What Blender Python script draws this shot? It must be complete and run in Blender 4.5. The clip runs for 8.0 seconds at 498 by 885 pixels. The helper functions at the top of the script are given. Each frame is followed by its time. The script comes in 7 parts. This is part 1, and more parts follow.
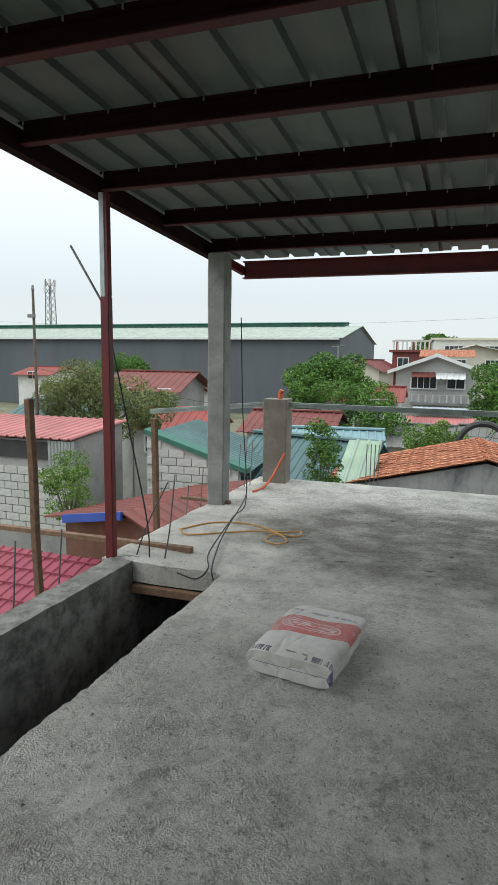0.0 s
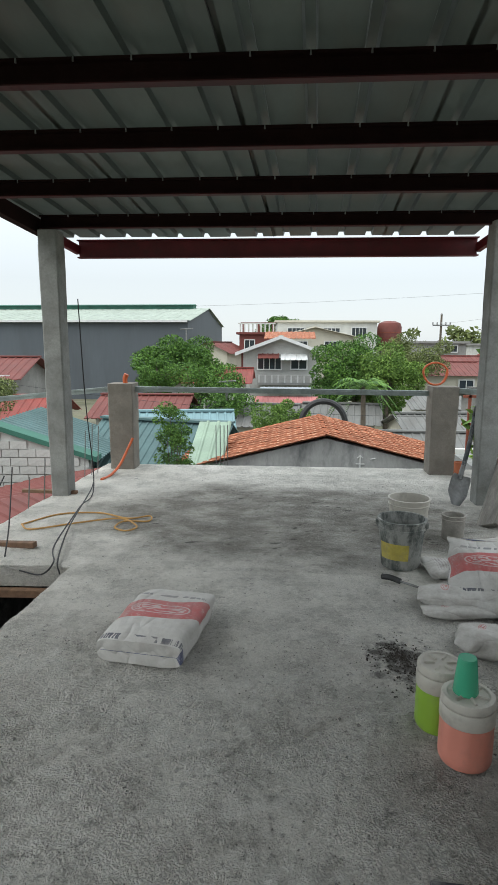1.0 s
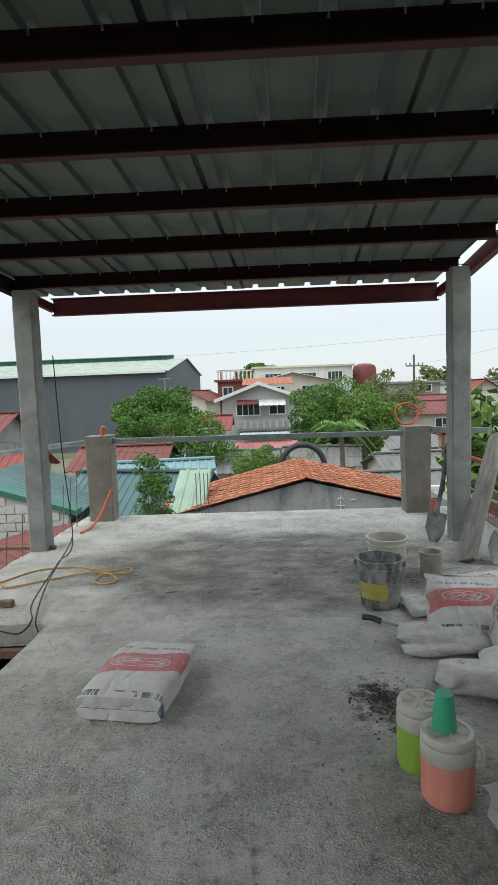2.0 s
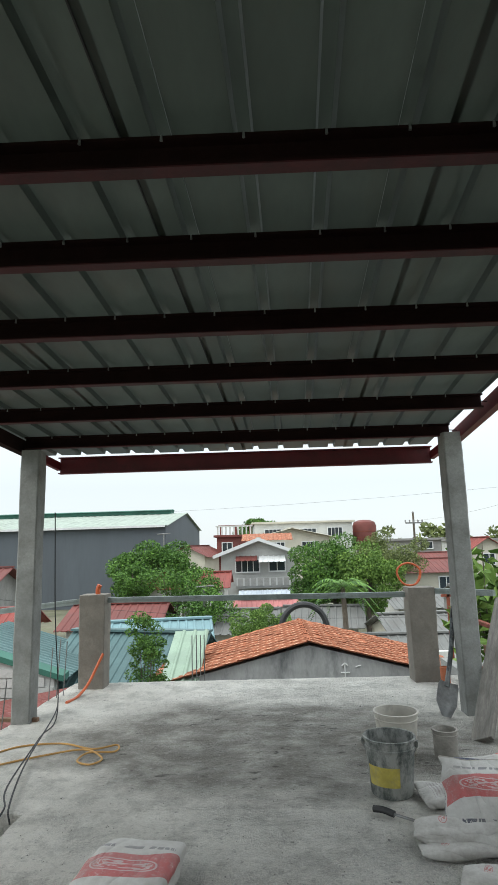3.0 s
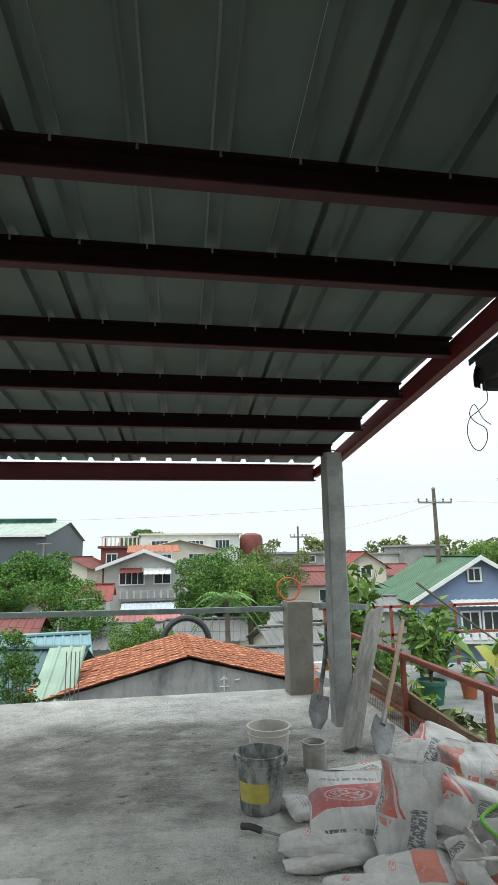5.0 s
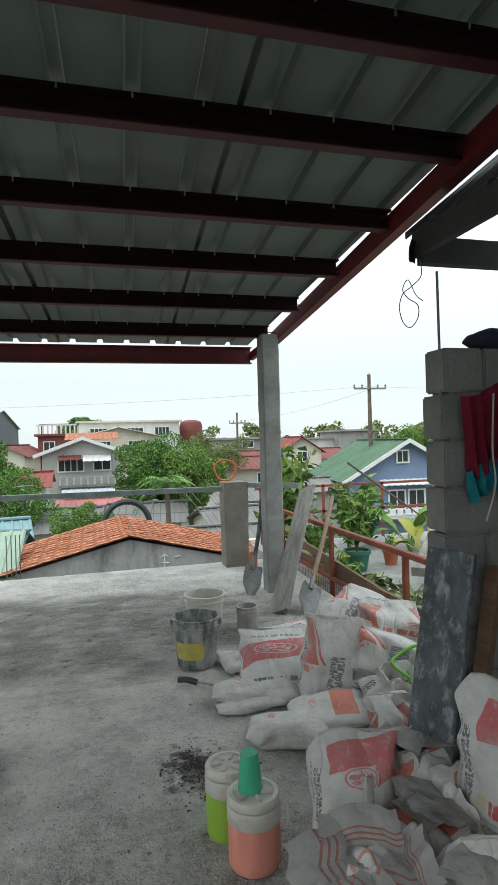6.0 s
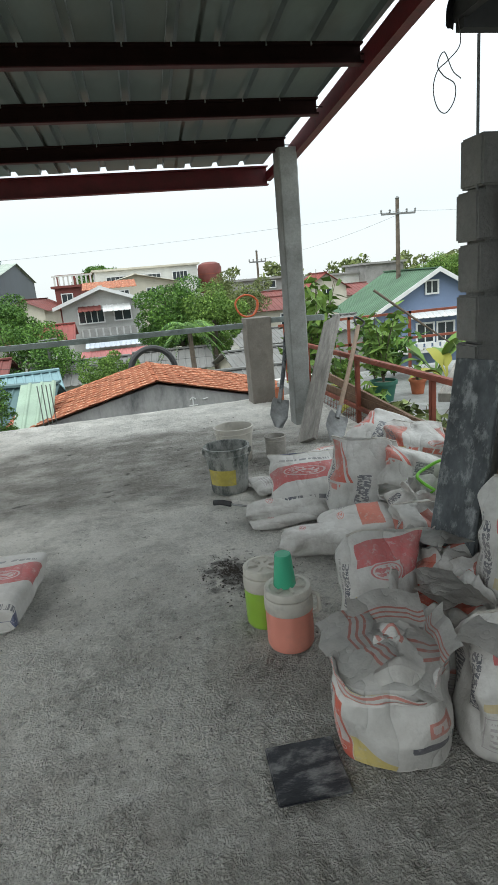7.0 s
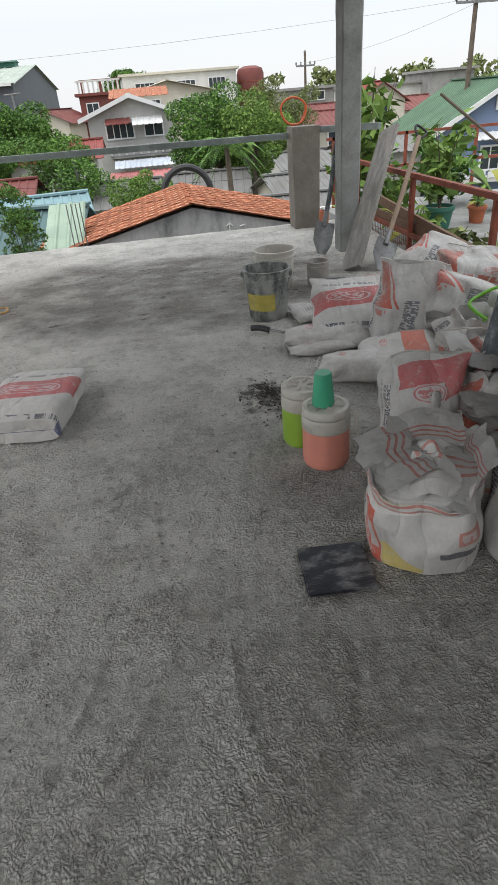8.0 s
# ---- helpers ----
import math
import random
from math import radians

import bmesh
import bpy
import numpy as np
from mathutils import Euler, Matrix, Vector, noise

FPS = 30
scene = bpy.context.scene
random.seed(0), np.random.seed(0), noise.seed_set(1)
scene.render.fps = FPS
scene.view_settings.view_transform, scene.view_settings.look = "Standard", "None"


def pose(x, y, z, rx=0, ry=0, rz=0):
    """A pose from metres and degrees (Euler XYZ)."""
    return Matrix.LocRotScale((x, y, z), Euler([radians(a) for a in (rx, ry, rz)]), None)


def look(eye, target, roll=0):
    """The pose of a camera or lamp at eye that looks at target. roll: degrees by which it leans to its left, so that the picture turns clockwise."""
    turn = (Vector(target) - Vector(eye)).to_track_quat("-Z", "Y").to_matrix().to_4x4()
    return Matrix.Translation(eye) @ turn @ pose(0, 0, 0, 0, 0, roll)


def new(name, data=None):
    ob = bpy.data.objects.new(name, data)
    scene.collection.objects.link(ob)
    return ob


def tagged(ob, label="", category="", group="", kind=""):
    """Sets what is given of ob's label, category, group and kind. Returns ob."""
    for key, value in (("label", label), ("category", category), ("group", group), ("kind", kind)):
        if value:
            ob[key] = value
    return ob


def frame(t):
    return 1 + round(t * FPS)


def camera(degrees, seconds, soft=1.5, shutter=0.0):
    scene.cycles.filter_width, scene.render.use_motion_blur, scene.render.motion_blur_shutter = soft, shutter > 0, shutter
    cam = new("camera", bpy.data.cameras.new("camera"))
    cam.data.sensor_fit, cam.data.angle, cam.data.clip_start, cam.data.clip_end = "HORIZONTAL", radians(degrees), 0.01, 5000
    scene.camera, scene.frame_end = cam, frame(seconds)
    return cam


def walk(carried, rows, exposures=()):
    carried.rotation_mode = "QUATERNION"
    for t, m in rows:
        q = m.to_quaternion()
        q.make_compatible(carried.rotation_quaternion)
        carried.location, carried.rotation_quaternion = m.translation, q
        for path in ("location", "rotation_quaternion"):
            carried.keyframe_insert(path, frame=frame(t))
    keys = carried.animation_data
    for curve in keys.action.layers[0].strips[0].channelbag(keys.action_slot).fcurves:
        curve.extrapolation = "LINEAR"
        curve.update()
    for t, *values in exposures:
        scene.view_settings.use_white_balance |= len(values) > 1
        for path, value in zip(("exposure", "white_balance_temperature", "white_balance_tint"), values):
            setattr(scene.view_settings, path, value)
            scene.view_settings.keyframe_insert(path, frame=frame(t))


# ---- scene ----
cam = camera(46.6, 8.0)
PATH = [
    (0, (0.529, -0.864, 1.55), (-0.093, 1.015, 1.265), 0.8),
    (0.5, (0.561, -0.853, 1.546), (0.179, 1.08, 1.205), 0.1),
    (1, (0.6, -0.858, 1.549), (0.471, 1.109, 1.211), 0.2),
    (1.2, (0.619, -0.845, 1.543), (0.598, 1.124, 1.196), 0.4),
    (2.3, (0.658, -0.942, 1.571), (0.555, 1.055, 1.528), -3.2),
    (2.5, (0.65, -0.944, 1.577), (0.512, 1.05, 1.647), -3.0),
    (3, (0.654, -0.972, 1.597), (0.607, 0.996, 1.946), -1.6),
    (3.5, (0.652, -0.959, 1.62), (0.747, 0.997, 2.025), 0.1),
    (4, (0.656, -1.002, 1.631), (0.84, 0.935, 2.097), 0.3),
    (4.2, (0.666, -1.012, 1.628), (0.858, 0.916, 2.124), -0.1),
    (5.3, (0.711, -0.944, 1.616), (1.125, 0.991, 1.905), -0.6),
    (5.5, (0.724, -0.937, 1.609), (1.195, 0.994, 1.826), -0.5),
    (6, (0.747, -0.926, 1.576), (1.271, 1.004, 1.566), -1.6),
    (6.5, (0.761, -0.89, 1.523), (1.243, 1.025, 1.2), -2.3),
    (7, (0.754, -0.909, 1.475), (1.147, 0.978, 0.943), -5.1),
    (7.5, (0.751, -0.887, 1.41), (1.148, 0.881, 0.563), -4.0),
    (8, (0.719, -0.881, 1.36), (0.924, 0.826, 0.338), -4.8),
]
walk(cam, [(t, look(eye, target, roll)) for t, eye, target, roll in PATH],
     [(0, 0.22, 6500, 8), (1.0, 0.31, 6500, 9), (2.5, 0.22, 6450, 8), (3.0, 0.40, 6450, 8), (4.0, 0.64, 6400, 8), (5.5, 0.38, 6400, 6), (6.5, 0.42, 6450, 6), (7.5, 0.44, 6550, 11), (8.0, 0.37, 6650, 14)])

# ---- light: a bright overcast sky with a weak, wide sun ----
SUN_ELEVATION, SUN_TURN = 50.0, 235.0
world = bpy.data.worlds.new("sky")
scene.world = world
world.use_nodes = True
wn, wl = world.node_tree.nodes, world.node_tree.links
sky = wn.new("ShaderNodeTexSky")
sky.sky_type, sky.sun_disc = "NISHITA", False
sky.sun_elevation, sky.sun_rotation = radians(SUN_ELEVATION), radians(SUN_TURN)
cloud = wn.new("ShaderNodeBackground")
cloud.inputs[0].default_value = (0.86, 0.92, 0.955, 1)
# an overcast sky is about three times as bright overhead as at the horizon
up = wn.new("ShaderNodeSeparateXYZ")
wl.new(wn.new("ShaderNodeTexCoord").outputs["Generated"], up.inputs[0])
rise = wn.new("ShaderNodeMapRange")
wl.new(up.outputs[2], rise.inputs[0])
rise.inputs[1].default_value, rise.inputs[2].default_value, rise.inputs[3].default_value, rise.inputs[4].default_value = 0.10, 1.0, 0.70, 2.0
wl.new(rise.outputs[0], cloud.inputs[1])
blue = wn["Background"]
wl.new(sky.outputs[0], blue.inputs[0])
blue.inputs[1].default_value = 0.02
both = wn.new("ShaderNodeAddShader")
wl.new(blue.outputs[0], both.inputs[0])
wl.new(cloud.outputs[0], both.inputs[1])
wl.new(both.outputs[0], wn["World Output"].inputs[0])
sun_data = bpy.data.lights.new("sun", "SUN")
sun_data.energy, sun_data.angle, sun_data.color = 0.9, radians(40), (1.0, 0.96, 0.9)
sun = new("sun", sun_data)
sun.matrix_world = look((10 * math.sin(radians(SUN_TURN)), 10 * math.cos(radians(SUN_TURN)), 10 * math.tan(radians(SUN_ELEVATION))), (0, 0, 0))


# ---- materials ----
class Nodes:
    """A small wrapper to write node materials as arithmetic."""

    def __init__(self, name):
        self.m = bpy.data.materials.new(name)
        self.m.use_nodes = True
        self.t = self.m.node_tree
        self.b = self.t.nodes["Principled BSDF"]

    def put(self, socket, value):
        if isinstance(value, bpy.types.NodeSocket):
            self.t.links.new(value, socket)
        else:
            socket.default_value = value

    def math(self, op, a, b=0.0, clamp=False):
        n = self.t.nodes.new("ShaderNodeMath")
        n.operation, n.use_clamp = op, clamp
        self.put(n.inputs[0], a), self.put(n.inputs[1], b)
        return n.outputs[0]

    def coords(self, which="Object"):
        return self.t.nodes.new("ShaderNodeTexCoord").outputs[which]

    def split(self, vec):
        n = self.t.nodes.new("ShaderNodeSeparateXYZ")
        self.put(n.inputs[0], vec)
        return n.outputs

    def stretch(self, vec, scale):
        n = self.t.nodes.new("ShaderNodeMapping")
        self.put(n.inputs[0], vec)
        n.inputs["Scale"].default_value = scale
        return n.outputs[0]

    def noise(self, vec, scale, detail=4.0, rough=0.6):
        n = self.t.nodes.new("ShaderNodeTexNoise")
        self.put(n.inputs["Vector"], vec)
        n.inputs["Scale"].default_value, n.inputs["Detail"].default_value, n.inputs["Roughness"].default_value = scale, detail, rough
        return n.outputs[0]

    def voronoi(self, vec, scale):
        n = self.t.nodes.new("ShaderNodeTexVoronoi")
        self.put(n.inputs["Vector"], vec)
        n.inputs["Scale"].default_value = scale
        return n.outputs["Distance"]

    def ramp(self, fac, lo, hi):
        n = self.t.nodes.new("ShaderNodeMapRange")
        self.put(n.inputs[0], fac)
        n.inputs[1].default_value, n.inputs[2].default_value = lo, hi
        n.clamp = True
        return n.outputs[0]

    def mix(self, fac, a, b):
        n = self.t.nodes.new("ShaderNodeMix")
        n.data_type = "RGBA"
        self.put(n.inputs[0], fac)
        for k, c in ((6, a), (7, b)):
            self.put(n.inputs[k], c if isinstance(c, bpy.types.NodeSocket) else (*c, 1))
        return n.outputs[2]

    def random(self):
        return self.t.nodes.new("ShaderNodeObjectInfo").outputs["Random"]

    def box(self, u, v, u0, u1, v0, v1):
        """1 inside a rectangle of the sheet, 0 outside."""
        a = self.math("MULTIPLY", self.math("GREATER_THAN", u, u0), self.math("LESS_THAN", u, u1))
        b = self.math("MULTIPLY", self.math("GREATER_THAN", v, v0), self.math("LESS_THAN", v, v1))
        return self.math("MULTIPLY", a, b)

    def bump(self, height, strength, distance=0.01):
        n = self.t.nodes.new("ShaderNodeBump")
        self.put(n.inputs["Height"], height)
        n.inputs["Strength"].default_value, n.inputs["Distance"].default_value = strength, distance
        self.t.links.new(n.outputs[0], self.b.inputs["Normal"])

    def done(self, colour, rough=0.8, metal=0.0):
        self.put(self.b.inputs["Base Color"], colour if isinstance(colour, bpy.types.NodeSocket) else (*colour, 1))
        self.put(self.b.inputs["Roughness"], rough)
        self.b.inputs["Metallic"].default_value = metal
        return self.m


def shade(c, k):
    return tuple(min(1.0, x * k) for x in c)


def surface(name, col, rough=0.8, var=0.25, scale=2.5, fine=45.0, bump=0.25, metal=0.0, dirt=None, amount=0.4, vary=0.0, streak=None, lo=0.5, hi=0.72):
    """A worn surface: colour varied at two scales, dirt patches and fine relief."""
    n = Nodes(name)
    o = n.coords()
    if streak:
        o = n.stretch(o, streak)
    big, small = n.noise(o, scale, 5), n.noise(o, fine, 3)
    c = n.mix(n.ramp(big, 0.3, 0.7), shade(col, 1 - var), shade(col, 1 + var))
    c = n.mix(n.math("MULTIPLY", n.ramp(small, 0.35, 0.7), 0.35), c, shade(col, 1 - 1.5 * var))
    if dirt:
        c = n.mix(n.math("MULTIPLY", n.ramp(n.noise(o, scale * 1.7, 6, 0.7), lo, hi), amount), c, dirt)
    if vary:
        c = n.mix(n.math("MULTIPLY", n.random(), vary), c, shade(col, 0.35))
    n.bump(small, bump, 0.006)
    return n.done(c, rough, metal)


def floor_surface():
    n = Nodes("screeded_concrete")
    o = n.coords()
    x, y, z = n.split(o)
    near = n.math("SUBTRACT", 1.0, n.ramp(y, 1.0, 3.4))
    rough_k = n.math("ADD", 0.45, n.math("MULTIPLY", near, 0.55))
    # broad cloudy tones, then sharper patches of laitance and grime
    c = n.mix(n.ramp(n.noise(o, 1.1, 9, 0.68), 0.36, 0.64), (0.60, 0.578, 0.522), (0.80, 0.772, 0.705))
    # the nearest floor is tinted darker and greener than the dusty far bay
    c = n.mix(n.math("MULTIPLY", n.math("SUBTRACT", 1.0, n.ramp(y, -0.15, 0.75)), 0.60), c, (0.435, 0.460, 0.408))
    c = n.mix(n.math("MULTIPLY", n.ramp(n.noise(o, 3.1, 10, 0.74), 0.48, 0.60), 0.48), c, (0.29, 0.285, 0.25))
    c = n.mix(n.math("MULTIPLY", n.ramp(n.noise(n.stretch(o, (1.3, 0.8, 1)), 6.0, 9, 0.72), 0.53, 0.66), 0.50), c, (0.82, 0.80, 0.745))
    # damp, darker field of mortar left in the middle of the far bay
    wob = n.math("MULTIPLY", n.math("SUBTRACT", n.noise(o, 1.6, 8, 0.62), 0.5), 0.95)
    dx = n.math("DIVIDE", n.math("SUBTRACT", x, 0.70), 1.85)
    dy = n.math("DIVIDE", n.math("SUBTRACT", y, 4.20), 1.15)
    r = n.math("ADD", n.math("SQRT", n.math("ADD", n.math("MULTIPLY", dx, dx), n.math("MULTIPLY", dy, dy))), wob)
    damp = n.math("SUBTRACT", 1.0, n.ramp(r, 0.78, 1.12))
    c = n.mix(n.math("MULTIPLY", n.math("MULTIPLY", damp, n.ramp(n.noise(n.stretch(o, (0.9, 1.2, 1)), 3.4, 5, 0.6), 0.08, 0.58)), 0.90), c, (0.165, 0.153, 0.128))
    c = n.mix(n.math("MULTIPLY", n.math("MULTIPLY", damp, n.ramp(n.noise(n.stretch(o, (0.7, 1.3, 1)), 7.0, 4, 0.7), 0.60, 0.66)), 0.85), c, (0.055, 0.048, 0.04))
    # brownish stain in front of the sacks, its colour deepened for shade there
    sx, sy = n.math("DIVIDE", n.math("SUBTRACT", x, 1.62), 0.90), n.math("DIVIDE", n.math("SUBTRACT", y, 0.05), 1.10)
    sr = n.math("ADD", n.math("SQRT", n.math("ADD", n.math("MULTIPLY", sx, sx), n.math("MULTIPLY", sy, sy))), n.math("MULTIPLY", n.math("SUBTRACT", n.noise(o, 2.2, 8, 0.7), 0.5), 1.2))
    c = n.mix(n.math("MULTIPLY", n.math("SUBTRACT", 1.0, n.ramp(sr, 0.45, 1.20)), 0.52), c, (0.20, 0.186, 0.160))
    # brown mud trodden into the near bay
    c = n.mix(n.math("MULTIPLY", n.math("MULTIPLY", near, n.ramp(n.noise(o, 1.7, 7, 0.66), 0.50, 0.64)), 0.28), c, (0.27, 0.225, 0.185))
    # spilled earth by the jugs
    ex = n.math("DIVIDE", n.math("SUBTRACT", x, 1.17), 0.17)
    ey = n.math("DIVIDE", n.math("SUBTRACT", y, 1.84), 0.24)
    er = n.math("ADD", n.math("SQRT", n.math("ADD", n.math("MULTIPLY", ex, ex), n.math("MULTIPLY", ey, ey))),
                n.math("MULTIPLY", n.math("SUBTRACT", n.noise(o, 14, 4), 0.5), 2.6))
    c = n.mix(n.math("MULTIPLY", n.math("SUBTRACT", 1.0, n.ramp(er, 0.45, 0.95)), 0.85), c, (0.05, 0.045, 0.04))
    # small dark splashes and pits
    c = n.mix(n.math("MULTIPLY", n.ramp(n.noise(o, 7.5, 4, 0.8), 0.63, 0.70), 0.70), c, (0.10, 0.095, 0.085))
    # aggregate lumps, grit and pits: the near bay was left rougher than the far one
    patch = n.ramp(n.noise(o, 2.0, 7, 0.7), 0.40, 0.60)
    lump_k = n.math("MULTIPLY", rough_k, n.math("ADD", 0.25, n.math("MULTIPLY", patch, 0.75)))
    warp = n.t.nodes.new("ShaderNodeVectorMath")
    warp.operation = "MULTIPLY_ADD"
    wn2 = n.t.nodes.new("ShaderNodeTexNoise")
    wn2.inputs["Scale"].default_value = 22.0
    n.put(wn2.inputs["Vector"], o)
    n.put(warp.inputs[0], wn2.outputs["Color"])
    warp.inputs[1].default_value = (0.035, 0.035, 0.035)
    n.put(warp.inputs[2], o)
    lump = n.math("SUBTRACT", 1.0, n.ramp(n.voronoi(warp.outputs[0], 96), 0.12, 0.62))
    big_lump = n.math("SUBTRACT", 1.0, n.ramp(n.voronoi(warp.outputs[0], 27), 0.08, 0.50))
    grit = n.noise(o, 26, 9, 0.74)
    rake = n.math("MULTIPLY", n.noise(n.stretch(o, (9.0, 1.4, 1.0)), 3.0, 5, 0.6), n.math("MULTIPLY", n.ramp(x, 0.75, 1.15), n.ramp(y, 0.45, 0.05)))
    swirl = n.t.nodes.new("ShaderNodeTexWave")
    swirl.wave_type = "RINGS"
    swirl.inputs["Scale"].default_value, swirl.inputs["Distortion"].default_value, swirl.inputs["Detail"].default_value = 0.9, 16.0, 4.0
    n.put(swirl.inputs["Vector"], n.stretch(o, (1, 1, 0)))
    groove = n.ramp(swirl.outputs["Fac"], 0.90, 1.0)
    # pale aggregate; light tips and dark pits put relief shading into the colour
    c = n.mix(n.math("MULTIPLY", n.math("MULTIPLY", rough_k, n.ramp(grit, 0.46, 0.36)), 0.55), c, (0.13, 0.128, 0.115))
    c = n.mix(n.math("MULTIPLY", n.math("MULTIPLY", rough_k, n.ramp(grit, 0.54, 0.65)), 0.55), c, (0.80, 0.79, 0.745))
    c = n.mix(n.math("MULTIPLY", n.math("MULTIPLY", lump_k, n.ramp(lump, 0.50, 0.85)), 0.34), c, (0.84, 0.82, 0.765))
    c = n.mix(n.math("MULTIPLY", n.math("MULTIPLY", lump_k, n.ramp(lump, 0.25, 0.0)), 0.36), c, (0.13, 0.125, 0.11))
    c = n.mix(n.math("MULTIPLY", n.math("MULTIPLY", groove, near), 0.30), c, (0.66, 0.65, 0.61))
    c = n.mix(n.math("MULTIPLY", n.math("MULTIPLY", near, n.ramp(rake, 0.56, 0.70)), 0.35), c, (0.24, 0.235, 0.215))
    h = n.math("ADD", n.math("MULTIPLY", n.math("MULTIPLY", grit, rough_k), 1.6), n.math("MULTIPLY", n.noise(o, 9, 7, 0.72), 1.3))
    h = n.math("ADD", h, n.math("MULTIPLY", n.math("MULTIPLY", lump, lump_k), 0.80))
    h = n.math("ADD", h, n.math("MULTIPLY", n.math("MULTIPLY", big_lump, lump_k), 0.35))
    h = n.math("ADD", h, n.math("MULTIPLY", n.math("MULTIPLY", rake, near), 0.7))
    h = n.math("ADD", h, n.math("MULTIPLY", groove, 0.20))
    n.bump(h, 1.0, 0.042)
    return n.done(c, 0.88)


def sack_surface(name, red=(0.52, 0.075, 0.080), band="top", dirt=0.35, yellow=False):
    """White woven plastic with worn printed bands, lines and marks in the sheet's own coordinates; u runs from right to left."""
    n = Nodes(name)
    uv, o = n.coords("UV"), n.coords()
    wob = n.t.nodes.new("ShaderNodeVectorMath")
    wob.operation = "MULTIPLY_ADD"
    wnz = n.t.nodes.new("ShaderNodeTexNoise")
    wnz.inputs["Scale"].default_value = 9.0
    n.put(wnz.inputs["Vector"], o)
    n.put(wob.inputs[0], wnz.outputs["Color"])
    wob.inputs[1].default_value = (0.020, 0.030, 0)
    n.put(wob.inputs[2], uv)
    u, v, _ = n.split(wob.outputs[0])
    c = n.mix(n.noise(o, 7, 6, 0.7), (0.43, 0.415, 0.385), (0.66, 0.65, 0.62))
    slant = n.math("ADD", v, n.math("MULTIPLY", n.math("SUBTRACT", u, 0.25), 0.45))
    worn = n.math("MULTIPLY", n.ramp(n.noise(o, 9, 8, 0.78), 0.82, 0.56), n.ramp(n.noise(o, 42, 4, 0.7), 0.82, 0.56))
    ink = (0.07, 0.075, 0.10)

    def cells(cu, cv, k=0.46):
        return n.math("GREATER_THAN", n.noise(n.stretch(wob.outputs[0], (cu, cv, 1)), 1.0, 1), k)

    def printed(c, mask, colour, amount=0.95):
        return n.mix(n.math("MULTIPLY", n.math("MULTIPLY", mask, worn), amount), c, colour)

    if band == "top":
        c = printed(c, n.math("MAXIMUM", n.box(u, slant, 0.03, 0.20, 0.66, 0.97), n.box(u, slant, 0.20, 0.34, 0.80, 0.97)), red)
        eu, ev, eru, erv = 0.24, 0.74, 0.046, 0.068
    elif band == "side":
        c = printed(c, n.box(u, v, 0.375, 0.465, 0.03, 0.82), red)
        c = printed(c, n.box(u, v, 0.385, 0.415, 0.26, 0.66), (0.52, 0.50, 0.48))
        c = printed(c, n.math("MULTIPLY", n.box(u, v, 0.425, 0.455, 0.10, 0.78), cells(90, 52, 0.47)), (0.52, 0.50, 0.48), 0.8)
        c = printed(c, n.box(u, v, 0.10, 0.20, 0.46, 0.64), red, 0.7)
        c = printed(c, n.math("MULTIPLY", n.box(u, v, 0.11, 0.19, 0.50, 0.60), cells(60, 6)), (0.55, 0.52, 0.50), 0.8)
        c = printed(c, n.math("MULTIPLY", n.box(u, v, 0.08, 0.24, 0.30, 0.39), cells(62, 5)), ink)
        c = printed(c, n.math("MULTIPLY", n.box(u, v, 0.0, 1.0, 0.87, 1.02), n.math("GREATER_THAN", n.math("FRACT", n.math("MULTIPLY", v, 18.0)), 0.62)), red, 0.7)
        eu, ev, eru, erv = 0.42, 0.16, 0.022, 0.045
    elif band == "middle":
        c = printed(c, n.box(u, slant, 0.02, 0.48, 0.40, 0.72), red)
        eu, ev, eru, erv = 0.27, 0.56, 0.075, 0.085
    elif band == "stripe":
        edge = n.math("ADD", u, n.math("MULTIPLY", n.math("SUBTRACT", v, 0.5), -0.16))
        c = printed(c, n.math("MULTIPLY", n.math("GREATER_THAN", edge, 0.315), n.box(u, v, 0.28, 0.47, 0.50, 0.98)), red)
        c = printed(c, n.math("MULTIPLY", n.math("MULTIPLY", n.math("GREATER_THAN", edge, 0.290), n.math("LESS_THAN", edge, 0.302)), n.box(u, v, 0.2, 0.47, 0.50, 0.98)), red)
        c = printed(c, n.math("MULTIPLY", n.box(u, v, 0.24, 0.275, 0.10, 0.62), cells(90, 52, 0.47)), ink, 0.8)
        c = printed(c, n.math("MULTIPLY", n.box(u, v, 0.10, 0.13, 0.25, 0.80), cells(90, 52, 0.47)), ink, 0.8)
        c = printed(c, n.math("MULTIPLY", n.box(u, v, 0.34, 0.45, 0.40, 0.47), cells(60, 4)), red, 0.8)
        eu, ev, eru, erv = 0.40, 0.66, 0.02, 0.03
    elif band == "plain":
        c = printed(c, n.math("MULTIPLY", n.box(u, v, 0.34, 0.39, 0.25, 0.75), cells(90, 52, 0.47)), ink, 0.7)
        c = printed(c, n.box(u, v, 0.13, 0.34, 0.52, 0.80), red, 0.85 if yellow else 0.0)
        eu, ev, eru, erv = 0.27, 0.30, 0.03, 0.045
    else:
        c = printed(c, n.math("MAXIMUM", n.box(u, slant, 0.33, 0.45, 0.52, 0.95), n.box(u, v, 0.62, 0.85, 0.45, 0.75)), red)
        c = printed(c, n.box(u, slant, 0.08, 0.20, 0.66, 0.86), shade(red, 0.8))
        eu, ev, eru, erv = 0.22, 0.60, 0.03, 0.05
    # oval emblem of two printed rings and a smear of marks within
    ex, ey = n.math("DIVIDE", n.math("SUBTRACT", u, eu), eru), n.math("DIVIDE", n.math("SUBTRACT", v, ev), erv)
